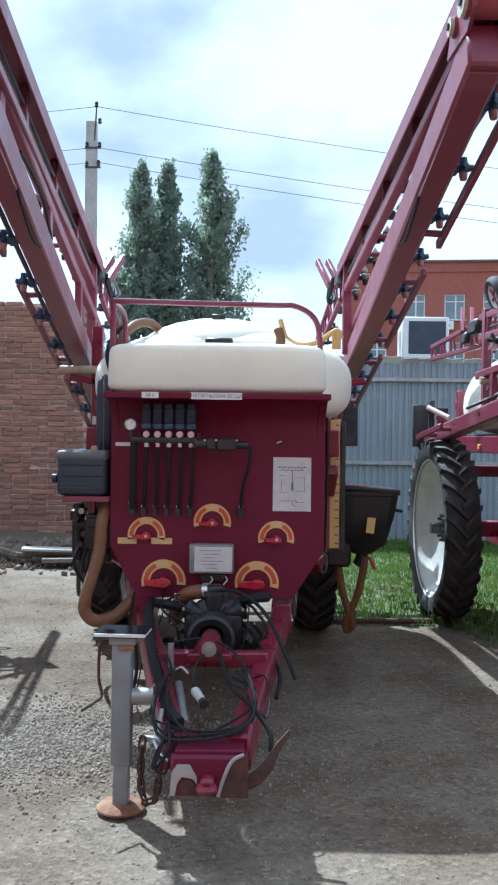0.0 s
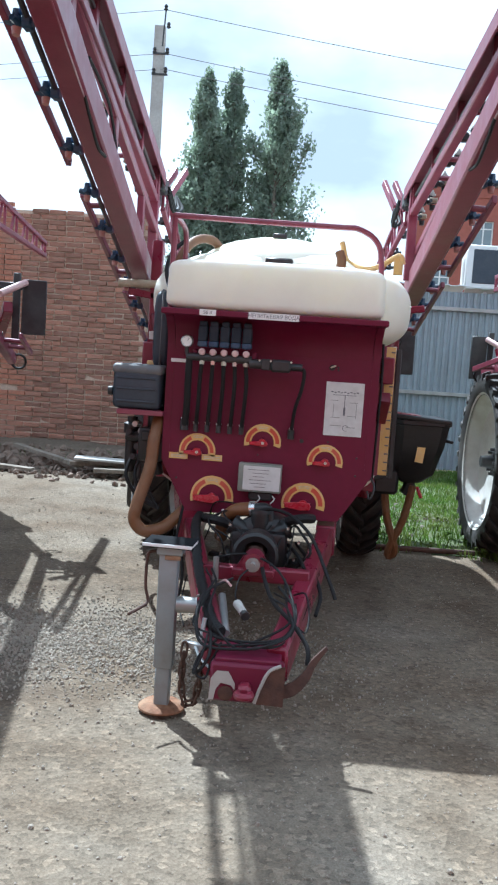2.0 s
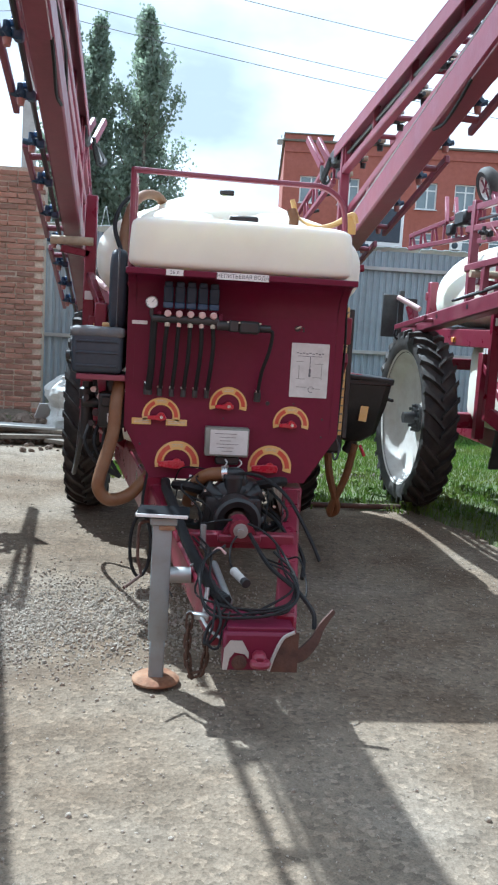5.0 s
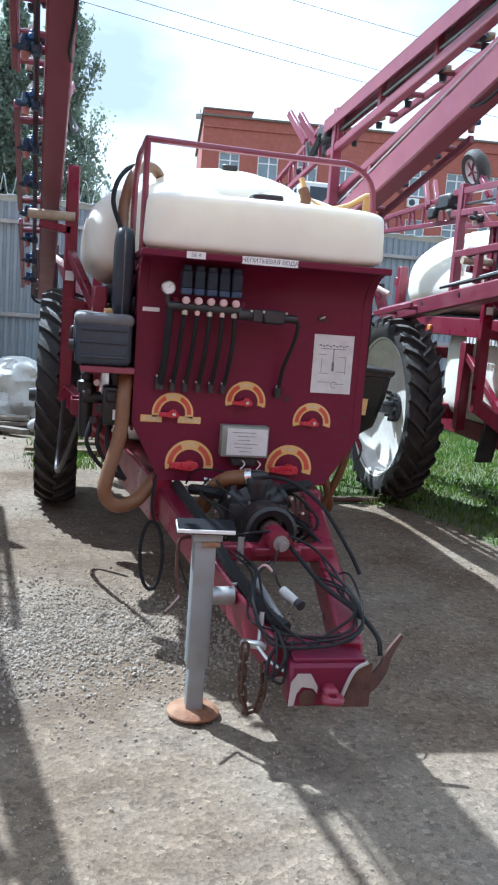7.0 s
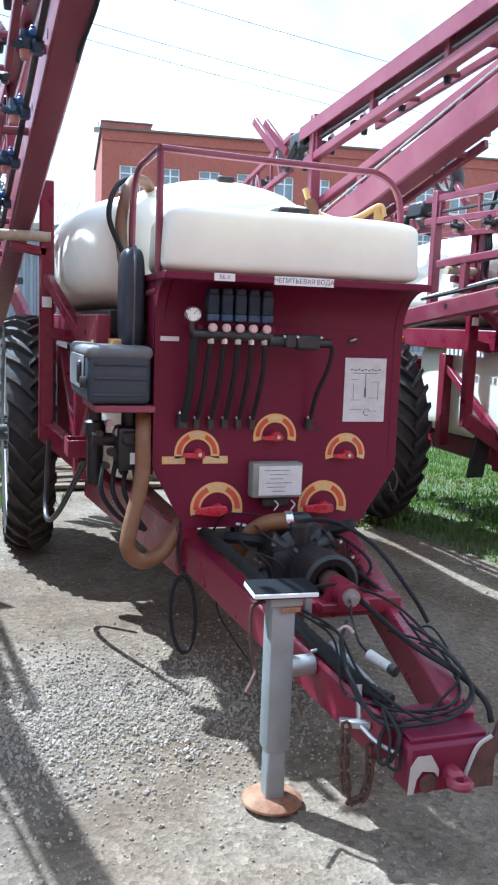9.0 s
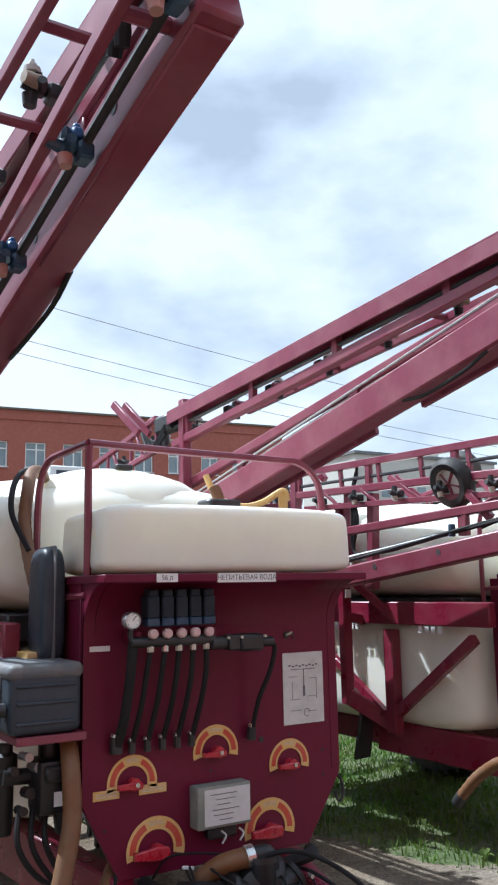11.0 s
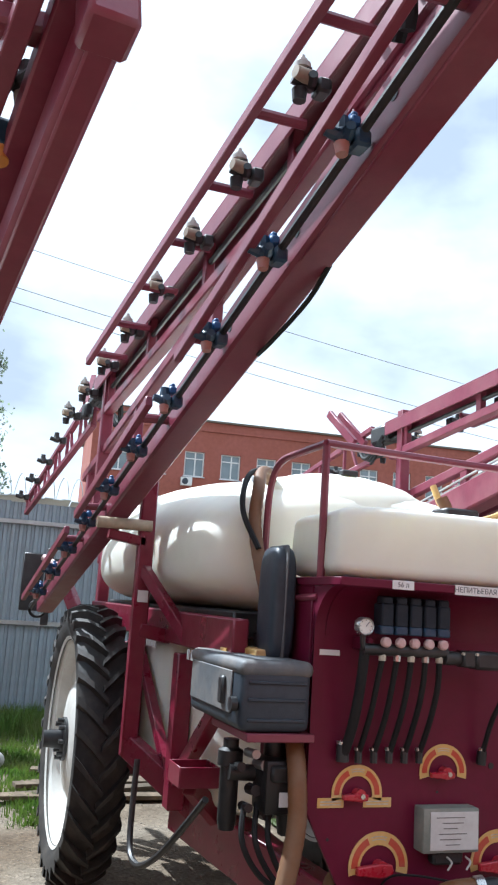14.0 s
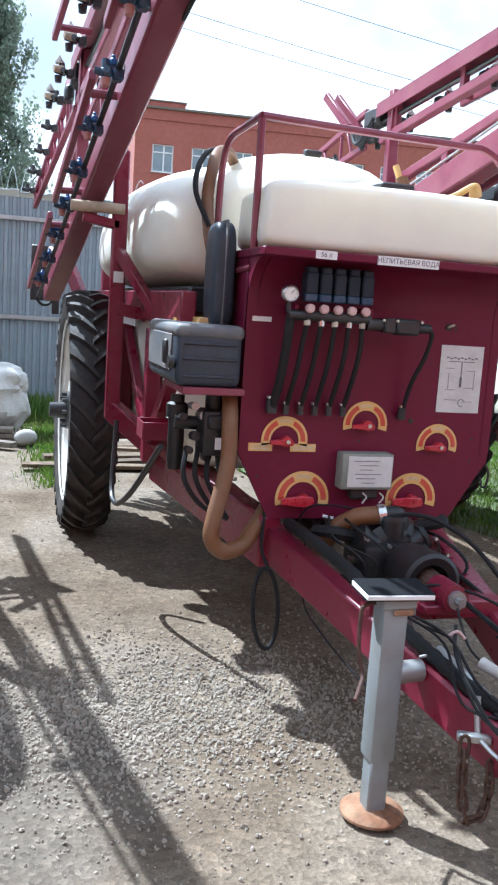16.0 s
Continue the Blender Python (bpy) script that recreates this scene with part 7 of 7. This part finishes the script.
# ---- brick office building ----
def building():
    b = thing("brick_building", (8.15, 71.0, 0), "red brick office building with flat dark roof edge", "building", yaw=-6)
    x1, top, deep = 34.3, 16.45, 19.0
    cols = [2.2, 5.3] + [8.5 + 3.08 * i for i in range(9)]
    rows = [(11.75, 13.85), (7.85, 9.95), (3.95, 6.05)]
    half = 0.84
    bm = bmesh.new()
    # piers between the openings, bands above and below them
    xs = [0.0] + [v for c in cols for v in (c - half, c + half)] + [x1]
    for i in range(0, len(xs), 2):
        box(bm, ((xs[i] + xs[i + 1]) / 2, 0.2, top / 2), (xs[i + 1] - xs[i], 0.4, top), None, 0)
    zs = [0, 3.95, 6.05, 7.85, 9.95, 11.75, 13.85, top]
    for c in cols:
        for i in range(0, 8, 2):
            box(bm, (c, 0.2, (zs[i] + zs[i + 1]) / 2), (2 * half, 0.39, zs[i + 1] - zs[i]), None, 0)
    box(bm, (0.2, deep / 2 + 0.2, top / 2), (0.4, deep - 0.4, top), None, 0)
    box(bm, (x1 - 0.2, deep / 2 + 0.2, top / 2), (0.4, deep - 0.4, top), None, 0)
    box(bm, (x1 / 2, deep, top / 2), (x1, 0.4, top), None, 0)
    part("wall", bm, FACADE, b)
    part("parapet", one_box((1.9, 2.6, top + 0.28), (3.8, 5.0, 0.6), None, 0.01), FACADE, b)
    part("parapet_cap", one_box((1.9, 2.6, top + 0.62), (4.0, 5.2, 0.10), None, 0.01), BARK, b)
    part("cornice", one_box((x1 / 2, -0.05, top - 0.75), (x1, 0.12, 0.14), None, 0.01), FACADE, b)
    part("roof", one_box((x1 / 2, deep / 2, top + 0.07), (x1 + 0.4, deep + 0.4, 0.16), None, 0.01), BARK, b)
    for c in cols:
        for z0, z1 in rows:
            w = part("window", one_box((c, 0.26, (z0 + z1) / 2), (2 * half - 0.02, 0.02, z1 - z0 - 0.02), None, 0), WIN_GLASS, b, "white-framed window with pale curtains")
            fb = bmesh.new()
            for o in (-half + 0.06, 0.08, half - 0.06):
                box(fb, (c + o, 0.22, (z0 + z1) / 2), (0.11, 0.08, z1 - z0), None, 0)
            for z in (z0 + 0.05, z1 - 0.05, z1 - 0.6):
                box(fb, (c, 0.218, z), (2 * half - 0.02, 0.075, 0.09), None, 0)
            part("frame", fb, WIN_FRAME, w)
            part("sill", one_box((c, -0.04, z0 - 0.04), (2 * half + 0.16, 0.2, 0.06), None, 0), ROOF_WHITE, w)
    for x, z in ((7.9, 11.25), (14.2, 9.0), (17.3, 11.2), (11.0, 7.3), (23.0, 9.0)):
        ac = part("air_conditioner", one_box((x, -0.24, z), (0.95, 0.4, 0.7), None, 0.04), WIN_FRAME, b)
        part("fan_grille", lathe(bmesh.new(), [(0.26, 0.0), (0.24, 0.015), (0.0, 0.015)], 18, front_at(x - 0.12, -0.445, z)), GREY_BOX, ac)
    part("antenna", one_tube([(-0.3, 0.3, top), (-0.3, 0.3, top + 0.5)], 0.04, 6, 2), STEEL, b)
    part("floodlight", one_box((-0.4, 0.15, top - 0.05), (0.5, 0.4, 0.45), turn(20, 0, 0), 0.04), STEEL, b)
    return b


building()


def booth():
    """Ventilation box that stands behind the fence."""
    b = thing("rooftop_box", (3.2, 16.0, 0), "white framed ventilation box behind the fence", "box")
    part("case", one_box((0, 0, 3.53), (0.86, 0.5, 0.76), None, 0.02), WIN_FRAME, b)
    part("grille", one_box((0.03, -0.255, 3.53), (0.68, 0.02, 0.60), None, 0.01), GREY_BOX, b)
    part("stand", one_box((0, 0, 1.6), (0.7, 0.4, 3.1), None, 0.01), FACADE, b)
    part("pipe", one_tube([(-0.42, -0.1, 3.15), (-0.44, -0.1, 3.6), (-0.35, -0.1, 3.72), (-0.2, -0.1, 3.62), (-0.15, -0.1, 3.1)], 0.03, 8, 6), WIN_FRAME, b)


booth()


def far_block(at, size, label):
    b = thing("apartment_block", at, label, "building", "far apartment blocks")
    w, d, h = size
    part("wall", one_box((0, d / 2, h / 2), (w, d, h), None, 0), FAR_GREY, b)
    part("roof", one_box((0, d / 2, h + 0.2), (w + 0.6, d + 0.6, 0.4), None, 0), GREY_LID, b)
    n = int(w / 3.2)
    for i in range(n):
        for j in range(int(h / 3) - 1):
            part("window", one_box((-w / 2 + 1.8 + i * 3.2, -0.02, 2.2 + 3 * j), (1.5, 0.08, 1.6), None, 0), WIN_GLASS, b)
    part("stair_head", one_box((w * 0.2, d / 2, h + 1.0), (2.5, 2.5, 1.6), None, 0), FAR_GREY, b)


far_block((82, 90, 0), (26, 12, 19.0), "pale far apartment block with rows of windows")

# razor wire on the fence
def razor():
    pts = [(-3.2 + 3.4 * k / 260 + 0.0, 14.05 + 0.16 * math.cos(k * 0.42), FENCE_TOP + 0.20 + 0.17 * math.sin(k * 0.42)) for k in range(261)]
    w = link("razor_wire", one_tube(pts, 0.006, 4, 1, smooth=False), STEEL)
    tagged(w, "coil of thin razor wire along the fence top", "razor wire")


razor()
lay_bricks()


# ---- the neighbours' visible details ----
def inner_section(sp):
    """Slim tube beside the neighbour's arm with cross members and amber-capped nozzles."""
    def on(y, dx=0.0, dz=0.0):
        return Vector((0.865 + 0.063 * (y + 1.05) + dx, y, 2.60 - 0.27 * (y + 1.05) + dz))
    tube_ob = part("inner_tube", one_beam(on(-1.60), on(1.6), 0.05, 0.06, 0.006), RED_FRAME, sp, "slim maroon tube beside the boom arm")
    for y in (-1.40, -0.84, 0.05, 0.8):
        part("cross_member", one_beam(on(y, -0.12, 0.03), on(y - 0.04, 0.10, 0.02), 0.065, 0.045, 0.008), RED_FRAME, sp)
    part("inner_pipe", one_tube([on(y, -0.07, 0.02 + 0.02 * math.sin(5 * y)) for y in np.arange(-1.6, 1.5, 0.25)], 0.012, 7, 3), BLACK_PLASTIC, tube_ob)
    for i, y in enumerate((-1.12, -0.70, -0.40, 0.1)):
        q = on(y, -0.03, 0.03)
        body = part("nozzle", box(one_box(q, (0.06, 0.08, 0.07), None, 0.012), q + Vector((-0.03, 0.03, 0.02)), (0.05, 0.05, 0.05), None, 0.01), BLUE, tube_ob)
        part("nozzle_cap", one_cyl(q + Vector((0, -0.01, -0.025)), q + Vector((0, -0.02, -0.060)), 0.027, 0.020, 12), AMBER if i != 1 else LEVER_RED, body, "amber plastic nozzle cap")


inner_section(left)


def gauge_wheel(sp, at):
    m = Matrix.Translation(at) @ Matrix.Rotation(radians(70), 4, "Y")
    w = part("boom_wheel", lathe(bmesh.new(), [(0.10, -0.05), (0.14, -0.055), (0.165, -0.03), (0.17, 0.0), (0.165, 0.03), (0.14, 0.055), (0.10, 0.05)], 28, m), TYRE, sp, "small black boom support wheel")
    part("rim", lathe(bmesh.new(), [(0.10, -0.045), (0.085, -0.02), (0.03, -0.03), (0.0, -0.03)], 20, m), RIM, w)
    for k in range(5):
        a = math.tau * k / 5
        part("spoke", one_beam(m @ Vector((0, 0, -0.035)), m @ Vector((0.09 * math.cos(a), 0.09 * math.sin(a), -0.03)), 0.02, 0.01, 0.002), RED_FRAME, w)


for x, y, z in ((-0.88, 2.15, 2.86), (0.88, 2.0, 2.82), (-0.98, 0.40, 2.42)):
    gauge_wheel(right, (x, y, z))
    part("wheel_fork", one_beam((x, y - 0.3, z - 0.25), (x, y - 0.08, z - 0.02), 0.05, 0.05), RED_FRAME, right)
for y, z0, z1 in ((1.50, 1.95, 2.52), (1.24, 1.75, 2.44)):
    part("boom_post", one_beam((-0.92, y + 0.04, z0), (-0.92, y, z1), 0.07, 0.07, 0.006, up=(0, 1, 0)), RED_FRAME, right)
for k in range(3):
    part("post_hose", one_tube([(-0.96, 1.36, 2.64 - 0.03 * k), (-0.98, 1.40, 2.46), (-0.99, 1.34 + 0.03 * k, 2.25), (-0.98, 1.40, 2.02), (-1.04, 1.05, 2.0), (-1.05, 0.45, 2.08), (-1.05, -0.3, 2.18)], 0.012, 7, 6), RUBBER, right)
part("post_clip", one_box((-1.05, 0.36, 2.11), (0.05, 0.03, 0.08), None, 0.008), BLUE, right)
part("drop_hose", one_tube([(-0.74, 0.10, 0.73), (-0.77, 0.29, 0.70), (-0.78, 0.50, 0.58), (-0.78, 0.67, 0.42)], 0.036, 10, 8, ribs=0.003), BROWN_HOSE, right, "tan drain hose with black end")
part("hose_plug", one_cyl((-0.78, 0.66, 0.43), (-0.78, 0.71, 0.37), 0.04, seg=12), BLACK_PLASTIC, right)
part("side_lamp", one_box((-0.80, 2.9, 1.56), (0.03, 0.07, 0.05), None, 0.005), AMBER, right)
part("mud_flap", one_box((-0.80, 1.58, 0.70), (0.16, 0.03, 0.36), turn(12, 0, 8), 0.006), BLACK_PLASTIC, right)
for sp in (main, right):
    for i in range(9):
        part("letter_bar", one_box((-0.798, 2.12 - 0.062 * i, 1.478), (0.003, 0.04, 0.05), None, 0), LABEL, sp)
    for i in range(4):
        part("letter_bar", one_box((-0.798, 0.95 - 0.062 * i, 1.468), (0.003, 0.038, 0.045), None, 0), LABEL, sp)
part("reflector", one_box((-0.80, 0.42, 1.47), (0.006, 0.075, 0.13), None, 0), YELLOW, main, "yellow warning plate")
